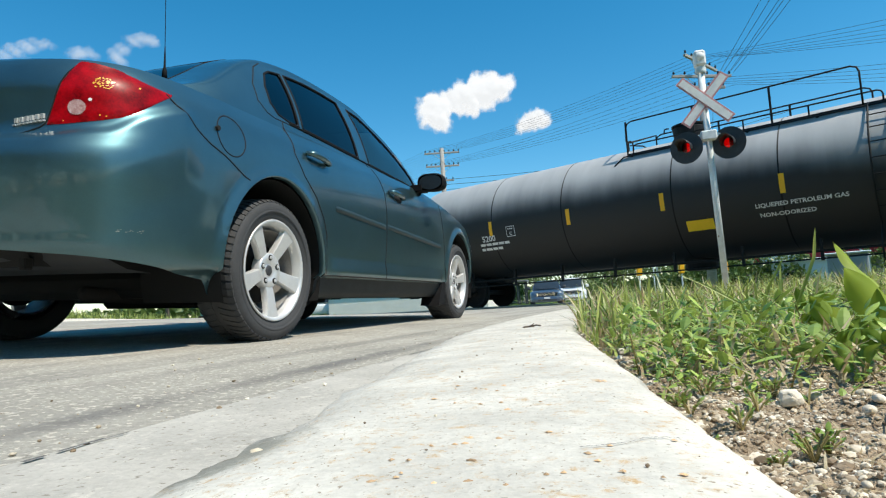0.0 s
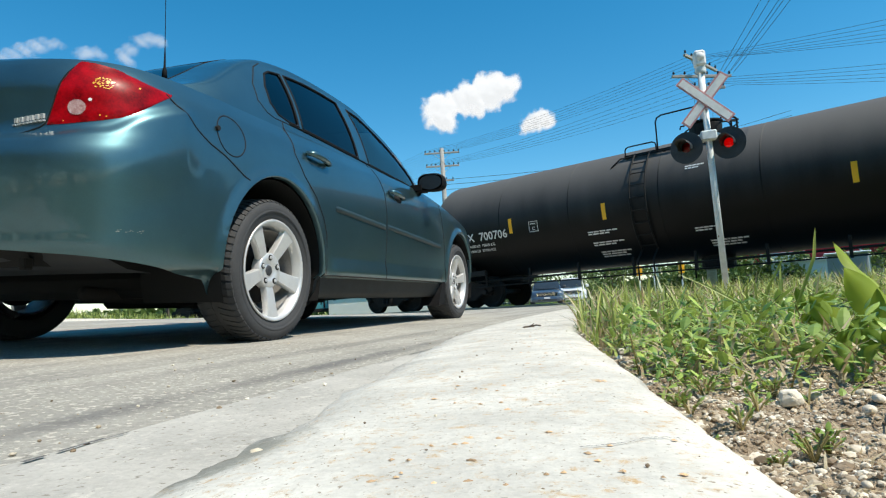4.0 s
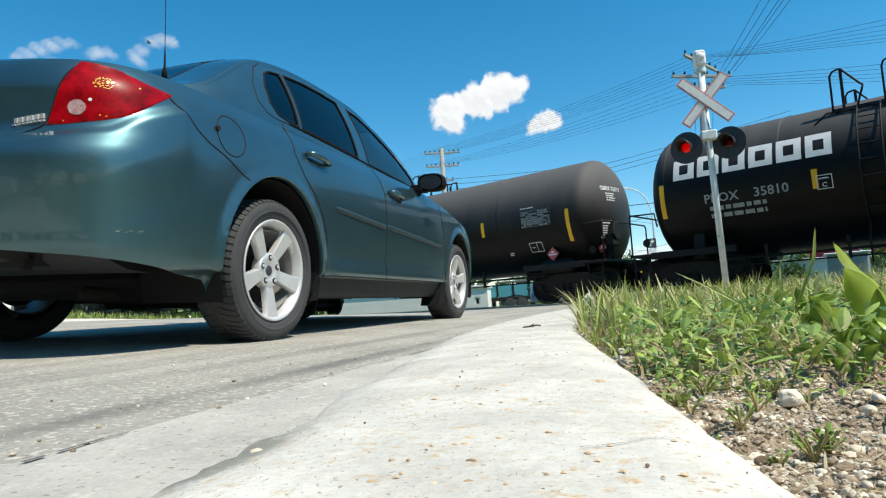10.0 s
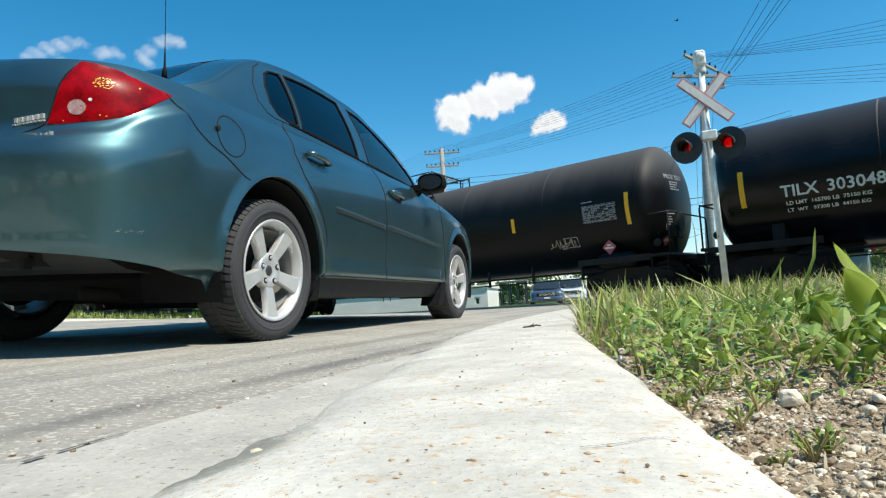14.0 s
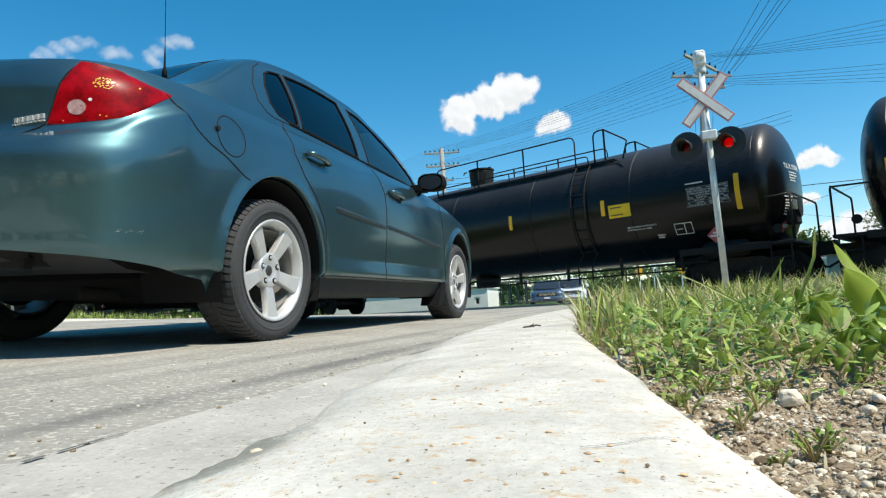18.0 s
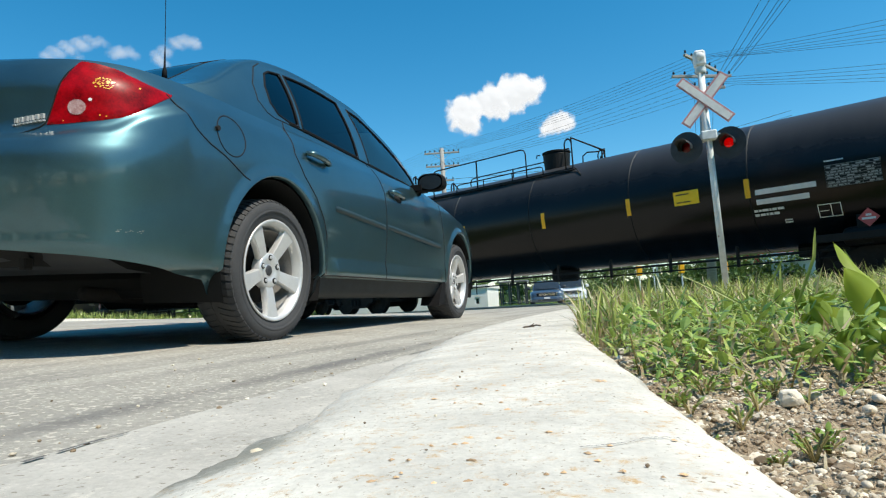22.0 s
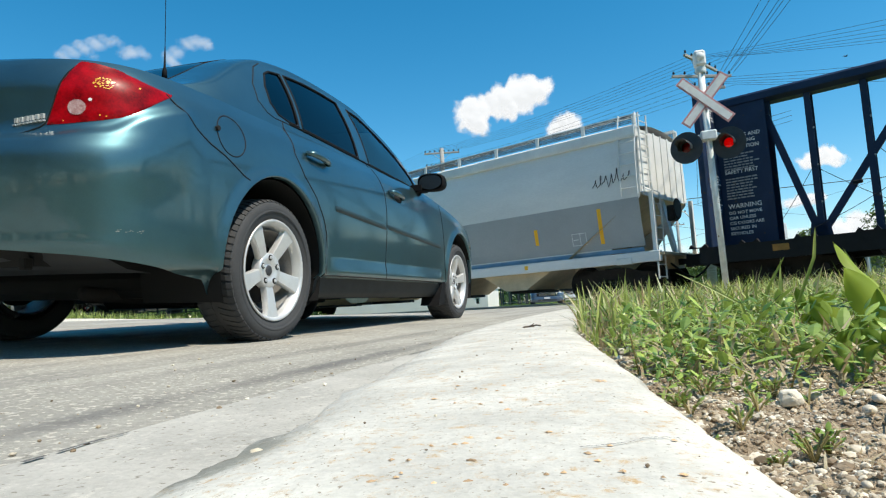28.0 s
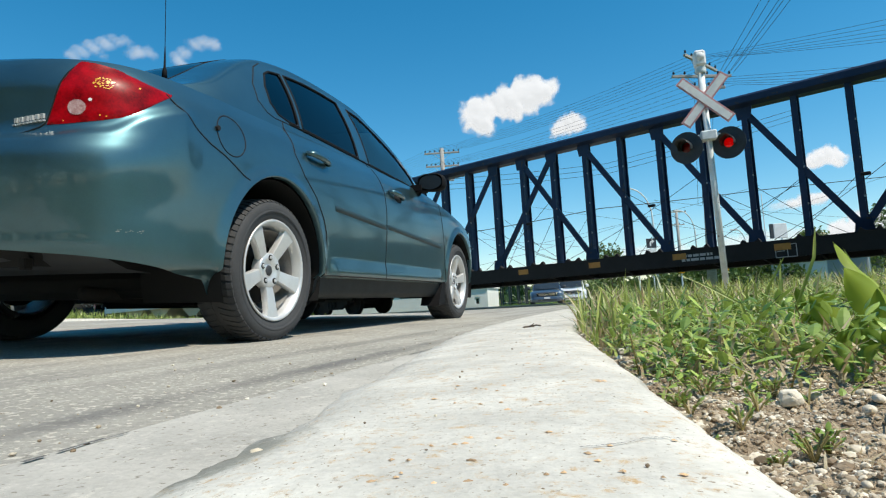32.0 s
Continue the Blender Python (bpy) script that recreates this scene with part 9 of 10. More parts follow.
def leaf(V, F, p, length, width, ang, pitch, curl=0.3):
    """An oval leaf with a folded midrib."""
    d = Vector((math.cos(ang) * math.cos(pitch), math.sin(ang) * math.cos(pitch), math.sin(pitch)))
    s = Vector((-math.sin(ang), math.cos(ang), 0))
    up = s.cross(d) * -1
    b = len(V)
    prof = [(0.0, 0.06), (0.22, 0.75), (0.5, 1.0), (0.78, 0.7), (1.0, 0.02)]
    for t, w in prof:
        c = Vector(p) + d * length * t - Vector((0, 0, 1)) * curl * length * t * t
        for q, lift in ((-1, 0.14), (0, 0), (1, 0.14)):
            V.append(tuple(c + s * q * w * width / 2 + up * lift * w * width * (-1)))
    for i in range(4):
        for j in range(2):
            a = b + 3 * i + j
            F.append((a, a + 1, a + 4, a + 3))


def build_grass():
    rnd = random.Random(12)
    GV, GF, DV, DF, WV, WF = [], [], [], [], [], []
    def patch_at(n, f0, f1, x0, x1, h0, h1, w, dry=0.22, pieces=3, edge=0.55):
        for k in range(n):
            f = f0 + (f1 - f0) * rnd.random()
            x = x0 + (x1 - x0) * rnd.random()
            la = kerb_lat(f) - kerb_in(f) - x
            den = 0.5 + 0.8 * noise.noise((f * 4, la * 4, 9)) + 0.35
            near = ease((f - 0.42 - 0.10 * noise.noise((f * 9, la * 9, 2))) / 0.22) if f < 0.8 else 1.0
            fade = (1 - ease((x - 0.6 * x1) / (0.4 * x1))) * (1 - 0.8 * ease((f - f1 + 0.15 * (f1 - f0)) / (0.15 * (f1 - f0)))) if x1 > 0.5 else 1.0
            if rnd.random() > den * near * fade:
                continue
            p = at(f, la, verge_z(f, la) - 0.003)
            h = (h0 + (h1 - h0) * rnd.random() ** 1.8) * (edge + (1 - edge) * ease((x + 0.03) / 0.12))
            args = (p, h, w * rnd.uniform(0.6, 1.3), rnd.random() * 6.28, rnd.uniform(0.15, 1.7), pieces)
            if rnd.random() < dry:
                blade(DV, DF, *args)
            else:
                blade(GV, GF, *args)
    patch_at(13000, 0.38, 1.35, 0.0, 1.4, 0.010, 0.050, 0.0019, 0.36)
    patch_at(9000, 0.40, 1.35, 0.0, 1.4, 0.008, 0.030, 0.0013, 0.55)
    patch_at(16000, 1.1, 2.6, 0.0, 2.3, 0.04, 0.125, 0.0024, edge=0.8)
    patch_at(12000, 2.4, 5.0, 0.0, 4.2, 0.06, 0.15, 0.0034)
    patch_at(7000, 5.0, 9.5, 0.0, 6.0, 0.05, 0.13, 0.005, 0.2, 2)
    # leaning dead straws
    for k in range(500):
        f = 0.45 + 1.2 * rnd.random()
        la = kerb_lat(f) - kerb_in(f) - 0.7 * rnd.random()
        blade(DV, DF, at(f, la, verge_z(f, la)), 0.02 + 0.03 * rnd.random(), 0.0012, rnd.random() * 6.28, rnd.uniform(0.8, 2.2))
    # straws lying on the gravel
    for k in range(420):
        f = 0.2 + 0.35 * rnd.random()
        la = kerb_lat(f) - kerb_in(f) - 0.3 * rnd.random()
        blade(DV, DF, at(f, la, verge_z(f, la) + 0.001), 0.004 + 0.008 * rnd.random(), 0.0006, rnd.random() * 6.28, rnd.uniform(1.8, 3.5))
    # taller pale tuft at the kerb's edge
    for k in range(420):
        f = 0.75 + 1.3 * rnd.random()
        la = kerb_lat(f) - kerb_in(f) - 0.14 * rnd.random()
        V, F = (DV, DF) if rnd.random() < 0.45 else (GV, GF)
        blade(V, F, at(f, la, verge_z(f, la)), 0.035 + 0.07 * rnd.random() ** 1.5, 0.0018, rnd.random() * 6.28, rnd.uniform(0.05, 0.8))
    # broad low leaves
    for k in range(11000):
        f = 0.43 + 1.7 * rnd.random() ** 1.3
        x = 0.01 + (0.25 + 0.6 * f) * rnd.random()
        la = kerb_lat(f) - kerb_in(f) - x
        if noise.noise((f * 6, la * 6, 20)) < -0.15 or rnd.random() > ease((f - 0.40) / 0.2):
            continue
        size = 0.004 + 0.0085 * rnd.random() ** 2.2
        leaf(WV, WF, at(f, la, verge_z(f, la) + 0.004 + 0.045 * rnd.random() ** 1.4), size * 2.2, size * 0.72, rnd.random() * 6.28, rnd.uniform(-0.2, 1.1))
    # larger oval leaves on short stalks, thicker away from the kerb
    for k in range(2100):
        f = 0.50 + 1.1 * rnd.random() ** 1.2
        x = 0.03 + (0.22 + 0.55 * f) * rnd.random() ** 0.7
        la = kerb_lat(f) - kerb_in(f) - x
        if noise.noise((f * 5, la * 5, 31)) < 0.02 - 0.3 * ease((x - 0.12) / 0.2) or rnd.random() > ease((f - 0.47) / 0.12):
            continue
        size = 0.007 + 0.009 * rnd.random() ** 1.8
        leaf(WV, WF, at(f, la, verge_z(f, la) + 0.006 + 0.040 * rnd.random()), size * rnd.uniform(1.7, 2.4), size * rnd.uniform(0.55, 0.9), rnd.random() * 6.28, rnd.uniform(0.0, 1.3))
    # sprawling stems with small alternate oval leaves
    SV, SF = [], []
    for k in range(1500):
        f = 0.40 + 1.5 * rnd.random() ** 1.35
        x = 0.004 + (0.28 + 0.7 * f) * rnd.random() ** 1.1
        la = kerb_lat(f) - kerb_in(f) - x
        if rnd.random() > ease((f - 0.36) / 0.16) * (0.55 + 0.9 * noise.noise((f * 5, la * 5, 12))):
            continue
        a, lean, length = rnd.random() * 6.28, rnd.uniform(0.25, 1.25), rnd.uniform(0.025, 0.062)
        base = at(f, la, verge_z(f, la) - 0.002)
        d = Vector((math.cos(a) * math.cos(lean), math.sin(a) * math.cos(lean), math.sin(lean)))
        n = int(length / 0.0055)
        prev = base
        for i in range(1, n + 1):
            t = i / n
            q = base + d * (length * t) - Vector((0, 0, 0.18 * length * t * t))
            side = d.cross(Vector((0, 0, 1))).normalized() * 0.0006
            b = len(SV)
            SV += [tuple(prev - side), tuple(prev + side), tuple(q + side), tuple(q - side)]
            SF.append((b, b + 1, b + 2, b + 3))
            size = rnd.uniform(0.006, 0.0125) * (1.15 - 0.5 * t)
            leaf(WV, WF, q, size, size * rnd.uniform(0.36, 0.5), a + (1 if i % 2 else -1) * rnd.uniform(0.7, 1.5), rnd.uniform(-0.1, 1.0), 0.2)
            prev = q
    tagged(mesh_ob("weed_stems", SV, SF, M_STEM), "thin reddish stems of sprawling weeds", "weeds", kind="stuff")
    # uneven taller blades standing out of the rest
    for k in range(260):
        f = 0.75 + 2.2 * rnd.random()
        la = kerb_lat(f) - kerb_in(f) - 0.01 - 1.0 * rnd.random()
        V, F = (DV, DF) if rnd.random() < 0.3 else (GV, GF)
        blade(V, F, at(f, la, verge_z(f, la)), 0.045 + 0.04 * rnd.random(), rnd.uniform(0.0016, 0.0034), rnd.random() * 6.28, rnd.uniform(0.1, 1.4), 4)
    tagged(mesh_ob("grass", GV, GF, M_GRASS), "uneven green grass blades beside the kerb", "grass", kind="stuff")
    tagged(mesh_ob("dry_grass", DV, DF, M_DRY), "straw-coloured dead blades among the grass", "dry grass", kind="stuff")
    tagged(mesh_ob("weeds", WV, WF, M_WEED), "small broad-leaved weeds in the grass", "weeds", kind="stuff")
    # far side verge
    GV, GF = [], []
    for k in range(7000):
        f, la = -4 + 18 * rnd.random(), 9.2 + 5 * rnd.random() ** 1.5
        z = (0.33 - 0.006 * (la - 9)) * (1 - ease((f - 5.5) / 9)) - 0.13 * ease((f - 4) / 10)
        blade(GV, GF, at(f, la, z - 0.02), 0.06 + 0.16 * rnd.random() ** 2, 0.006, rnd.random() * 6.28, rnd.uniform(0.1, 0.8), 2)
    for k in range(12000):
        f, la = 4 + 13 * rnd.random(), 9.15 + 1.6 * rnd.random()
        z = (0.33 - 0.006 * (la - 9)) * (1 - ease((f - 5.5) / 9)) - 0.13 * ease((f - 4) / 10)
        blade(GV, GF, at(f, la, z - 0.02), 0.10 + 0.20 * rnd.random() ** 1.3, 0.009, rnd.random() * 6.28, rnd.uniform(0.1, 0.8), 2)
    tagged(mesh_ob("far_grass", GV, GF, M_GRASS), "longer grass beyond the opposite kerb", "grass", kind="stuff")


def spear(name, pts, w, label, mate):
    """One tall blade through points, folded along its middle."""
    pts = [Vector(p) for p in pts]
    V, F = [], []
    fine = []
    for i in range(len(pts) - 1):
        for k in range(6):
            fine.append(pts[i].lerp(pts[i + 1], k / 6))
    fine.append(pts[-1])
    n = len(fine)
    for i, p in enumerate(fine):
        t = i / (n - 1)
        ww = w * (0.35 + 1.3 * t) * (1 - t) ** 0.6 if t < 1 else 0.0
        V += [p + Vector((-ww, 0.0, 0)), p + Vector((0, ww * 0.5, 0)), p + Vector((ww, 0, 0))]
    for i in range(n - 1):
        for j in range(2):
            a = 3 * i + j
            F.append((a, a + 1, a + 4, a + 3))
    return tagged(mesh_ob(name, V, F, mate, smooth=True), label, "plant", "tall blades on the verge")


def broad_leaf(a, b, w, face, mate, parent, bow=0.05):
    """A broad leaf from base to tip, folded along its midrib, the edge wavy; face turns it about its length."""
    a, b = Vector(a), Vector(b)
    d = b - a
    side = d.cross(Vector((0, 1, 0)))
    side = (side if side.length > 1e-6 else Vector((1, 0, 0))).normalized()
    side.rotate(Matrix.Rotation(face, 3, d.normalized()))
    up = side.cross(d).normalized()
    rows, n = [], 12
    for i in range(n + 1):
        t = i / n
        ww = w / 2 * (math.sin(math.pi * min(1.0, t * 0.98 + 0.02) ** 0.85) ** 0.75) + 0.0004
        c = a + d * t + up * d.length * bow * math.sin(math.pi * t)
        row = []
        for q in (-1, -0.5, 0, 0.5, 1):
            row.append(c + side * q * ww + up * (abs(q) * ww * 0.30 + 0.06 * w * abs(q) * math.sin(9 * t + 2 * q)))
        rows.append(row)
    return Geo().grid(rows).make("leaf", mate, parent, smooth=True)


SEEDLINGS = ((0.292, -0.053, 0.0135), (0.279, -0.038, 0.008), (0.30, -0.060, 0.012), (0.350, -0.033, 0.013), (0.367, -0.010, 0.012), (0.335, -0.016, 0.008), (0.385, -0.045, 0.014), (0.41, -0.020, 0.016), (0.39, -0.004, 0.014), (0.43, -0.06, 0.015))


def build_plants():
    spear("grass_blade", [(0.385, 0.72, 0.05), (0.395, 0.70, 0.09), (0.408, 0.69, 0.13), (0.413, 0.69, 0.163)], 0.0032, "tall single green grass blade", M_GRASS)
    spear("grass_blade", [(0.30, 0.62, 0.045), (0.29, 0.62, 0.085), (0.262, 0.63, 0.105), (0.235, 0.64, 0.121)], 0.003, "leaning pale green grass blade", M_GRASS)
    spear("grass_blade", [(0.36, 0.74, 0.05), (0.375, 0.73, 0.10), (0.392, 0.72, 0.135)], 0.0028, "leaning pale green grass blade", M_GRASS)
    spear("grass_blade", [(0.27, 0.85, 0.05), (0.275, 0.85, 0.09), (0.277, 0.85, 0.128)], 0.0025, "upright green grass blade", M_GRASS)
    spear("grass_blade", [(0.62, 0.9, 0.05), (0.60, 0.9, 0.1), (0.575, 0.9, 0.15)], 0.003, "upright green grass blade", M_GRASS)
    rnd = random.Random(2)
    # dock plant with large leaves
    foot = Vector((0.425, 0.60, 0.036))
    dock = thing("dock_plant", Matrix.Translation(foot), "dock weed with large bright yellow-green leaves", "plant")
    for a, b, w, face in (((0.413, 0.60, 0.094), (0.387, 0.62, 0.141), 0.015, 0.5), ((0.412, 0.565, 0.052), (0.362, 0.57, 0.114), 0.034, 0.12), ((0.372, 0.55, 0.050), (0.377, 0.55, 0.093), 0.014, -0.7),
                          ((0.44, 0.58, 0.05), (0.418, 0.575, 0.088), 0.024, 0.35), ((0.46, 0.62, 0.06), (0.452, 0.63, 0.108), 0.026, -0.2), ((0.41, 0.56, 0.05), (0.398, 0.53, 0.082), 0.024, 0.6), ((0.40, 0.64, 0.05), (0.375, 0.65, 0.088), 0.026, -0.3)):
        broad_leaf(Vector(a) - foot, Vector(b) - foot, w, face, M_DOCK, dock)
        Geo().tube([(0, 0, -0.01), tuple((Vector(a) - foot) * 0.55 + Vector((0, 0, -0.004))), tuple(Vector(a) - foot)], 0.0016, 5).make("stalk", M_DOCK, dock)
    # round-leaved and oval-leaved weeds standing clear of the grass
    for x, y, n, size, tall in ((0.262, 0.405, 6, 0.020, 0.020), (0.285, 0.452, 7, 0.024, 0.026), (0.305, 0.438, 6, 0.025, 0.030), (0.345, 0.52, 7, 0.028, 0.034), (0.31, 0.50, 6, 0.022, 0.026), (0.37, 0.60, 6, 0.030, 0.036), (0.415, 0.72, 5, 0.036, 0.055), (0.37, 0.66, 6, 0.030, 0.030),
                                (0.30, 0.62, 5, 0.024, 0.022), (0.275, 0.70, 5, 0.026, 0.020), (0.33, 0.47, 6, 0.024, 0.036), (0.24, 0.58, 5, 0.018, 0.016), (0.36, 0.82, 5, 0.034, 0.030), (0.50, 0.80, 6, 0.036, 0.045)):
        w = Vector((x, y, 0))
        base = Vector((x, y, verge_z(w.dot(ER), w.dot(EL)) - 0.001))
        wd = thing("broad_leaved_weed", Matrix.Translation(base), "leafy weed with broad bright and dark green leaves", "plant", "leafy weeds on the verge")
        for k in range(n):
            a = 6.283 * k / n + rnd.uniform(-0.4, 0.4)
            p = Vector((0.25 * size * math.cos(a), 0.25 * size * math.sin(a), tall * rnd.uniform(0.15, 0.75)))
            d = Vector((math.cos(a) * 0.75, math.sin(a) * 0.75, rnd.uniform(0.35, 1.1))).normalized() * size * rnd.uniform(0.55, 0.9)
            broad_leaf(p, p + d, size * rnd.uniform(0.26, 0.40), rnd.uniform(-0.5, 0.5), M_BROAD, wd, rnd.uniform(0.02, 0.2))
            Geo().tube([(0, 0, 0), tuple(p)], 0.0007, 5).make("stalk", M_STEM, wd)
    # plantain leaves at the kerb edge
    for f, la, ang, L, W in ((0.78, -0.03, 2.6, 0.045, 0.014), (0.80, -0.06, 1.2, 0.045, 0.02), (0.66, -0.10, 0.6, 0.04, 0.02), (0.74, -0.16, 2.0, 0.045, 0.024), (1.0, -0.05, 2.0, 0.06, 0.02), (0.62, -0.24, 1.0, 0.045, 0.024), (0.70, -0.30, 2.2, 0.05, 0.026)):
        pl = thing("plantain", Matrix.Translation(at(f, la, verge_z(f, la))), "low rosette of dark oval leaves", "plant", "plantain rosettes on the verge")
        for k in range(5):
            V, F = [], []
            leaf(V, F, (0, 0, 0.002), L * rnd.uniform(0.7, 1.1), W * rnd.uniform(0.8, 1.1), ang + k * 1.26, rnd.uniform(0.5, 1.0), 0.35)
            lf = mesh_ob("leaf", V, F, M_WEED, pl, True)
            sub = lf.modifiers.new("smooth", "SUBSURF")
            sub.levels = sub.render_levels = 1
    # small red-stemmed seedlings on the gravel
    for f, la, h in SEEDLINGS:
        sd = thing("seedling", Matrix.Translation(at(f, la, verge_z(f, la) - 0.001)), "small red-stemmed seedling with narrow green leaves", "plant", "seedlings on the gravel")
        for k in range(8):
            a = rnd.random() * 6.28
            tip = Vector((0.45 * h * math.cos(a), 0.45 * h * math.sin(a), h * rnd.uniform(0.5, 1.0)))
            Geo().tube([(0, 0, 0), tuple(tip * 0.5 + Vector((0, 0, 0.1 * h))), tuple(tip)], 0.0005, 5).make("stem", M_STEM, sd)
            V, F = [], []
            for q in range(3):
                leaf(V, F, tuple(tip * (0.55 + 0.22 * q)), h * 0.42, h * 0.17, a + (q - 1) * 1.1, rnd.uniform(0.3, 1.1), 0.2)
            mesh_ob("leaf", V, F, M_WEED, sd, True)
    # twig on the kerb
    tw = thing("twig", Matrix.Translation(at(1.22, 0.245, 0.0495)) @ Matrix.Scale(0.7, 4), "small dark dry twig on the kerb", "twig")
    Geo().tube([(-0.02, 0, 0.002), (0, 0.004, 0.004), (0.018, 0.0, 0.006), (0.03, 0.006, 0.003)], 0.0022, 5).make("stem", M_BARK, tw)
    Geo().tube([(0, 0.004, 0.004), (0.012, 0.014, 0.010)], 0.0014, 5).make("side_stem", M_BARK, tw)
    Geo().tube([(-0.02, 0.01, 0.001), (0.01, -0.008, 0.003)], 0.0016, 5).make("side_stem", M_BARK, tw)


# ---- clouds: far backdrop of the sky ----
def cloud_mat(name, hold, lo, hi, scale):
    """White vapour, mostly self-glowing for scattered sunlight, that thins out towards its ragged rim."""
    m, n, l, b = nodes_of(name)
    tc, tn, at_, ad, mr = n.new("ShaderNodeTexCoord"), n.new("ShaderNodeTexNoise"), n.new("ShaderNodeAttribute"), n.new("ShaderNodeMath"), n.new("ShaderNodeMapRange")
    at_.attribute_name = "vapour"
    l.new(tc.outputs["Object"], tn.inputs["Vector"])
    tn.inputs["Scale"].default_value, tn.inputs["Detail"].default_value, tn.inputs["Roughness"].default_value = scale, 9, 0.6
    ad.operation = "MULTIPLY_ADD"
    l.new(tn.outputs["Fac"], ad.inputs[0])
    ad.inputs[1].default_value = 1.25
    l.new(at_.outputs["Fac"], ad.inputs[2])
    l.new(ad.outputs[0], mr.inputs["Value"])
    mr.interpolation_type = "SMOOTHSTEP"
    mr.inputs["From Min"].default_value, mr.inputs["From Max"].default_value = lo, hi
    mr.inputs["To Max"].default_value = hold
    tr, ms, gl, m2 = n.new("ShaderNodeBsdfTransparent"), n.new("ShaderNodeMixShader"), n.new("ShaderNodeEmission"), n.new("ShaderNodeMixShader")
    b.inputs["Base Color"].default_value, b.inputs["Roughness"].default_value = (0.97, 0.97, 0.98, 1), 1.0
    b.inputs["Specular IOR Level"].default_value = 0.0
    gl.inputs[0].default_value, gl.inputs[1].default_value = (0.98, 0.99, 1.0, 1), 1.0
    m2.inputs[0].default_value = 0.86
    l.new(b.outputs[0], m2.inputs[1])
    l.new(gl.outputs[0], m2.inputs[2])
    l.new(mr.outputs[0], ms.inputs[0])
    l.new(tr.outputs[0], ms.inputs[1])
    l.new(m2.outputs[0], ms.inputs[2])
    l.new(ms.outputs[0], n["Material Output"].inputs[0])
    return m


M_CLOUD = cloud_mat("cloud_vapour", 1.0, 0.42, 1.20, 0.07)
M_WISP = cloud_mat("wisp_vapour", 0.24, 0.50, 1.5, 0.06)
CLOUDS = []


def cloud(where, lobes, drift, seed, mate, label, soft=12.0):
    """A cloud in three thin sheets one behind the other; lobes: x, z offset and radius in metres."""
    x0, x1 = min(x - r for x, z, r in lobes) - 14, max(x + r for x, z, r in lobes) + 14
    z0, z1 = min(z - r for x, z, r in lobes) - 14, max(z + r for x, z, r in lobes) + 14
    V, F, dens = [], [], []
    step = 2.0
    nx, nz = int((x1 - x0) / step) + 1, int((z1 - z0) / step) + 1
    for layer in (-1, 0, 1):
        b = len(V)
        for i in range(nx):
            for j in range(nz):
                x, z = x0 + step * i, z0 + step * j
                d = min(math.hypot(x - lx, (z - lz) * (1.6 if mate is M_WISP else 1.05)) - lr for lx, lz, lr in lobes)
                q = Vector((x + seed * 31, layer * 2.5, z))
                d += 6.0 * noise.noise(q * 0.06) + 3.6 * noise.noise(q * 0.15) + 1.1 * noise.noise(q * 0.40)
                V.append((x, layer * 9.0 - 0.25 * max(0.0, min(16.0, -d)) + 3 * noise.noise(q * 0.05), z))
                dens.append(max(-1.0, min(1.0, -d / soft)))
        for i in range(nx - 1):
            for j in range(nz - 1):
                a = b + i * nz + j
                if max(dens[a], dens[a + 1], dens[a + nz], dens[a + nz + 1]) > -0.9:
                    F.append((a, a + nz, a + nz + 1, a + 1))
    ob = mesh_ob("cloud", V, F, mate, smooth=True)
    ob.data.attributes.new("vapour", "FLOAT", "POINT").data.foreach_set("value", dens)
    ob.matrix_world = Matrix.Translation(where)
    tagged(ob, label, "cloud", "clouds")
    CLOUDS.append((ob, Vector(where), Vector(drift)))
    return ob


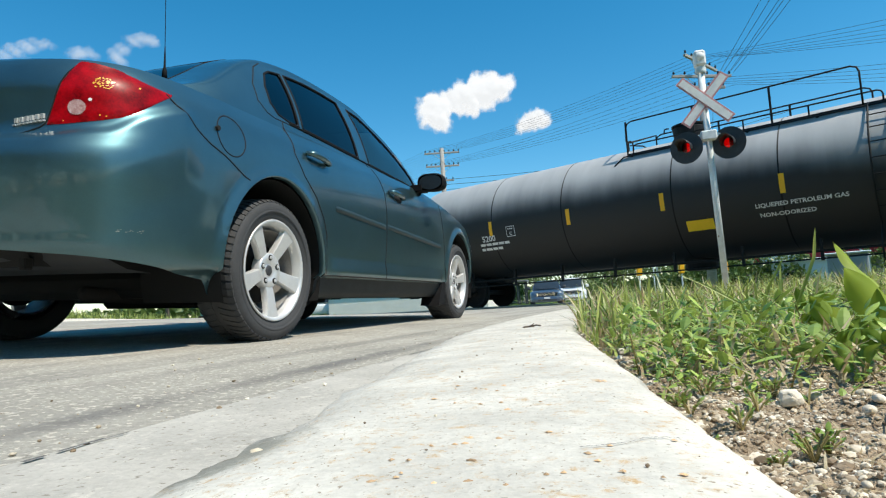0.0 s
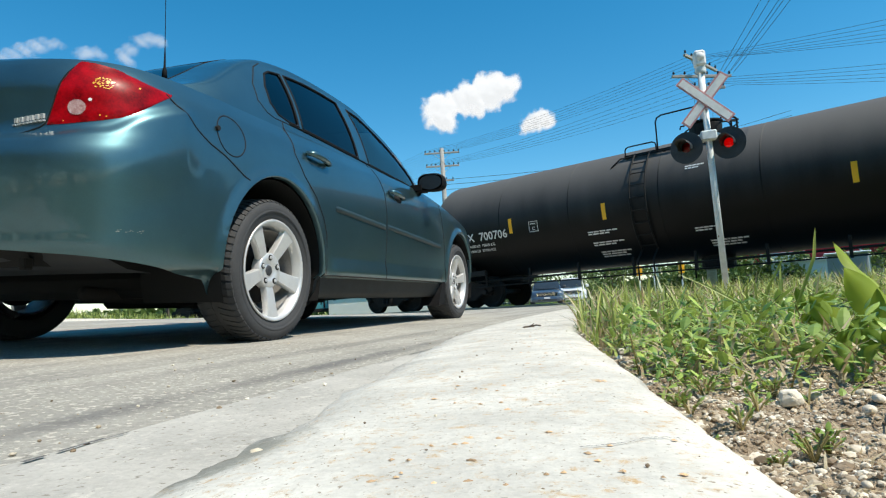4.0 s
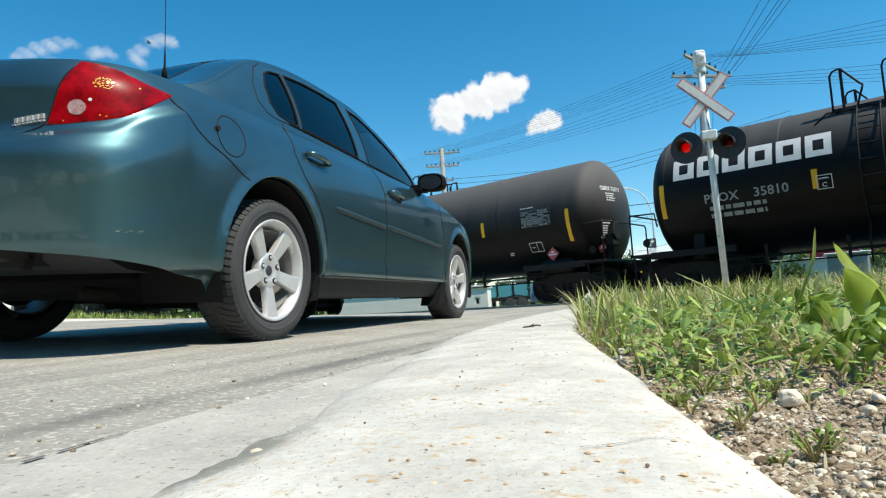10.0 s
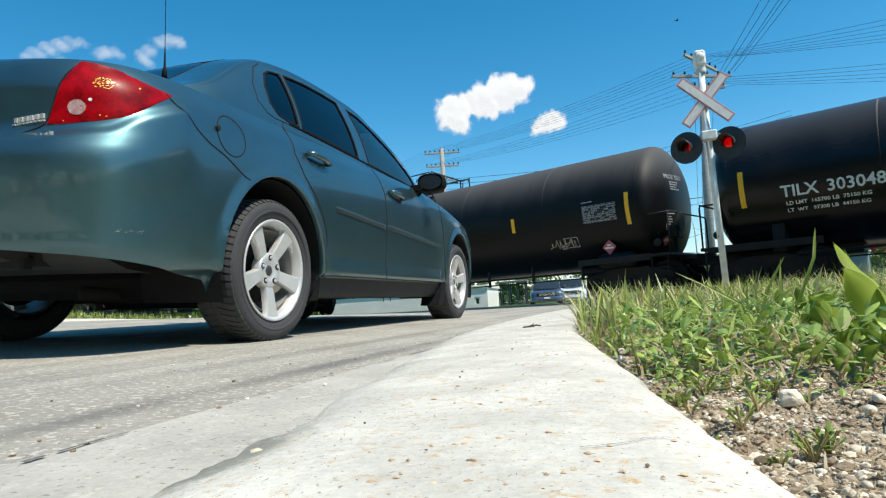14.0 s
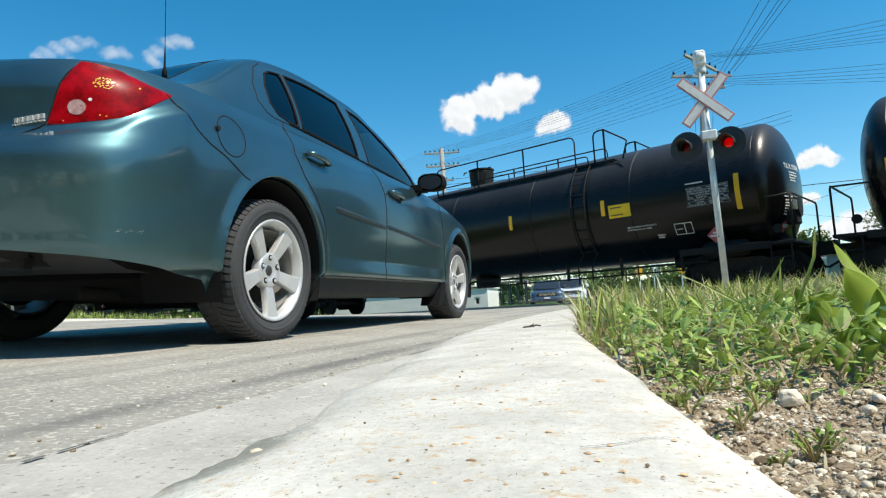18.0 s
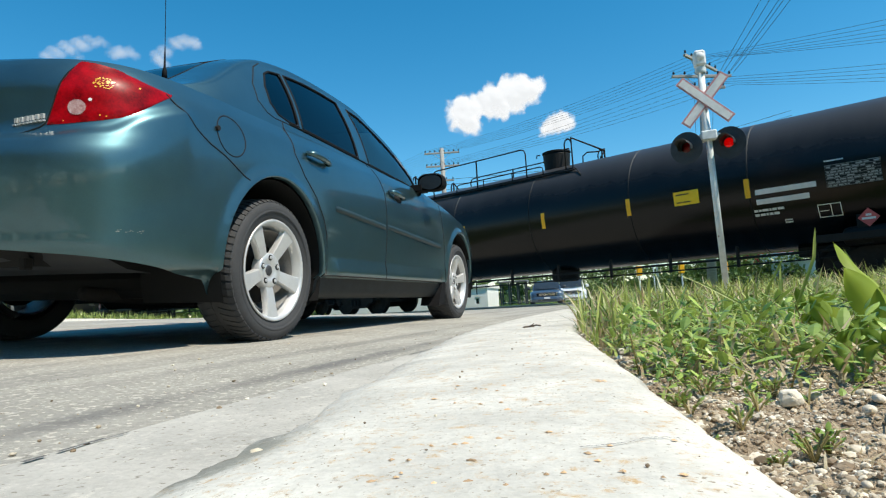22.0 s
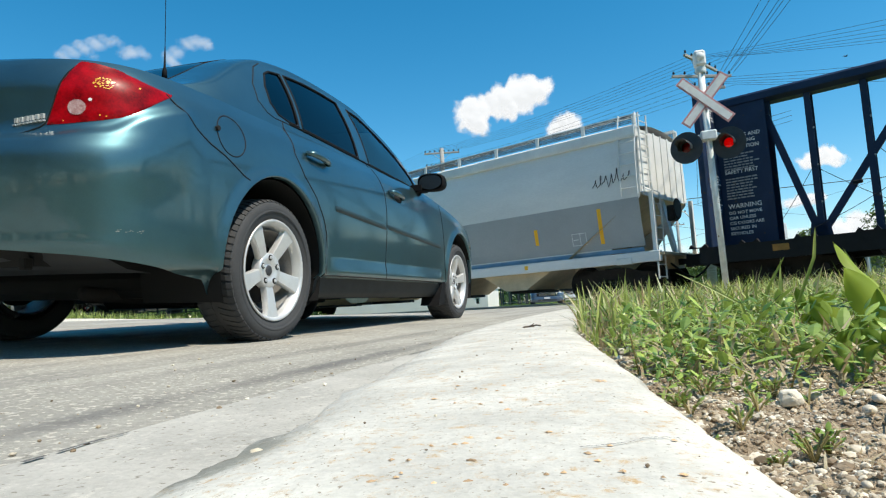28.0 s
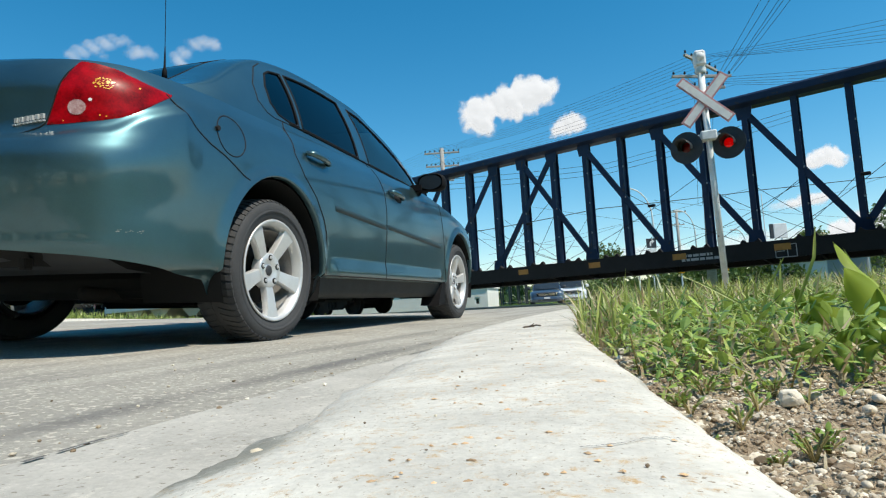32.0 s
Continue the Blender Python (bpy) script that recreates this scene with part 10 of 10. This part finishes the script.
def build_clouds():
    D = 800.0
    def ray_at(ax, az):
        return (ax * D, D, az * D)
    # offsets are tangents as seen from the road
    cloud(ray_at(0.053, 0.3363), [(-42, -10, 21), (-45, -22, 17), (-30, -8, 18), (-14, -3, 18), (0, 4, 21), (16, 10, 22), (32, 14, 21), (46, 12, 16), (24, 0, 17), (8, -8, 14), (-34, -26, 14), (54, 18, 9)], (56.6, 0, -8.9), 3, M_CLOUD, "bright white cumulus cloud in the blue sky")
    cloud(ray_at(0.160, 0.294), [(-11, -5, 10), (-2, 0, 13), (7, 2, 12), (14, -2, 8), (-16, -9, 7)], (45, 0, -8), 5, M_CLOUD, "small white cumulus cloud")
    cloud(ray_at(-0.68, 0.465), [(-36, -10, 9), (-22, -4, 12), (-8, 1, 13), (8, 5, 13), (24, 8, 10), (36, 6, 8), (0, -9, 8)], (104, 0, -2), 8, M_WISP, "thin white wisp of cloud", 12.0)
    cloud(ray_at(-0.492, 0.462), [(-26, -10, 10), (-14, -4, 11), (0, 6, 12), (12, 8, 11), (24, 4, 9), (-20, -18, 9)], (82, 0, -10), 9, M_WISP, "thin white wisp of cloud", 12.0)
    cloud(ray_at(-0.58, 0.452), [(-10, 0, 10), (0, 1, 11), (12, 0, 10)], (78, 0, -4), 10, M_WISP, "thin white wisp of cloud", 12.0)
    # lower clouds beyond the tracks
    cloud(ray_at(0.59, 0.205), [(-18, -4, 8), (-8, 0, 10), (4, 3, 12), (14, 3, 11), (22, -1, 9)], (26, 0, -2), 15, M_CLOUD, "white cumulus cloud low in the sky")
    cloud(ray_at(0.55, 0.136), [(-30, -4, 8), (-18, 0, 10), (-4, 3, 11), (10, 3, 11), (24, 2, 8)], (26, 0, -2), 16, M_WISP, "soft white cloud low in the sky", 8.0)
    cloud(ray_at(0.56, 0.134), [(-14, 0, 8), (-2, 2, 9), (10, 2, 8)], (26, 0, -2), 21, M_CLOUD, "small soft white cloud low in the sky")
    cloud(ray_at(0.50, 0.075), [(-60, 0, 17), (-36, 2, 19), (-10, 4, 19), (16, 4, 19), (40, 6, 17)], (26, 0, -2), 17, M_WISP, "soft white cloud low in the sky")
    cloud(ray_at(0.66, 0.088), [(-40, -4, 16), (-16, 2, 18), (10, 6, 20), (36, 8, 19), (60, 4, 18)], (26, 0, -2), 18, M_CLOUD, "white cloud bank low in the sky")
    cloud(ray_at(0.31, 0.065), [(-40, 0, 15), (-16, 2, 17), (8, 0, 17), (30, 2, 15)], (26, 0, -1), 19, M_WISP, "soft white cloud low in the sky")
    cloud(ray_at(0.16, 0.05), [(-40, 0, 13), (-10, 2, 14), (20, 0, 14)], (26, 0, -1), 20, M_WISP, "soft white cloud low in the sky")


def clouds_drift():
    for ob, w, d in CLOUDS:
        walk(ob, [(0.0, Matrix.Translation(w)), (32.0, Matrix.Translation(w + d))])


EXTRA_MOTIONS.append(clouds_drift)


# ---- two birds cross the sky ----
def build_bird():
    ob = thing("bird", Matrix.Translation((0, 60, 20)), "small dark bird in flight with spread wings", "bird", "birds")
    Geo().lathe([(0.0001, -0.16), (0.03, -0.13), (0.045, -0.03), (0.05, 0.04), (0.03, 0.11), (0.035, 0.14), (0.02, 0.18), (0.0001, 0.21)], 12, "X", cap=False).make("body", M_BIRD, ob, smooth=True)
    for s in (-1, 1):
        Geo().add([(0.08, s * 0.03, 0.02), (0.10, s * 0.18, 0.09), (0.0, s * 0.36, 0.11), (-0.05, s * 0.20, 0.08), (-0.06, s * 0.03, 0.02), (0.08, s * 0.03, 0.0), (0.10, s * 0.18, 0.07), (0.0, s * 0.36, 0.105), (-0.05, s * 0.20, 0.06), (-0.06, s * 0.03, 0.0)],
                  [(0, 1, 3, 4), (1, 2, 3), (5, 9, 8, 6), (6, 8, 7), (0, 5, 6, 1), (1, 6, 7, 2), (2, 7, 8, 3), (3, 8, 9, 4)]).make("wing", M_BIRD, ob)
    Geo().box(-0.27, -0.13, -0.04, 0.04, -0.008, 0.008, 0.004).make("tail", M_BIRD, ob)
    return ob


BIRDS = [(build_bird(), 10.0, Vector((-28.0, 60, 28.5)), Vector((13.15, 0, -0.26))), (build_bird(), 24.0, Vector((3.27, 60, 22.5)), Vector((9.4, 0, 0.0)))]


def birds_fly():
    for ob, t0, p, v in BIRDS:
        walk(ob, [(float(t), Matrix.Translation(p + v * (t - t0) + Vector((0, 0, 0.5 * math.sin(1.7 * t)))) @ pose(0, 0, 0, 14 * math.sin(2.3 * t), 0, 0)) for t in range(0, 33)])


EXTRA_MOTIONS.append(birds_fly)
build_verge()
build_gravel()
build_grass()
build_plants()
build_clouds()


# ---- what moves ----
def motions():
    for ob, u in TRAIN:
        walk(ob, [(float(t), train_pose(u + roll_on(t))) for t in range(0, 33)])
    period = 1.2715
    for k, drum in enumerate(FLASHERS):
        base = drum.location.copy()
        half = period / 2
        # each lamp glows for half the period; the drum flips quickly at each change
        times = []
        j = 0
        while True:
            tc = 0.632 - half + half * j
            if tc > 32.2:
                break
            times.append((tc, j))
            j += 1
        # at change j the left lamp lights for odd j, the right lamp for even j
        def angle(t):
            a = 0.0
            for tc, j in times:
                a += 180 * clamp((t - (tc - 0.067)) / 0.134)
            return a + (0 if k == 0 else 180) + LAMP_YAW
        marks = [0.0]
        for tc, j in times:
            marks += [tc + d for d in (-0.067, -0.033, 0.0, 0.033, 0.067)]
        marks = sorted({round(min(32.0, max(0.0, m)) * 30) for m in marks + [32.0]})
        rows = [(m / 30, Matrix.Translation(base) @ pose(0, 0, 0, 0, 0, angle(m / 30))) for m in marks]
        walk(drum, rows)
    for fn in EXTRA_MOTIONS:
        fn()


motions()
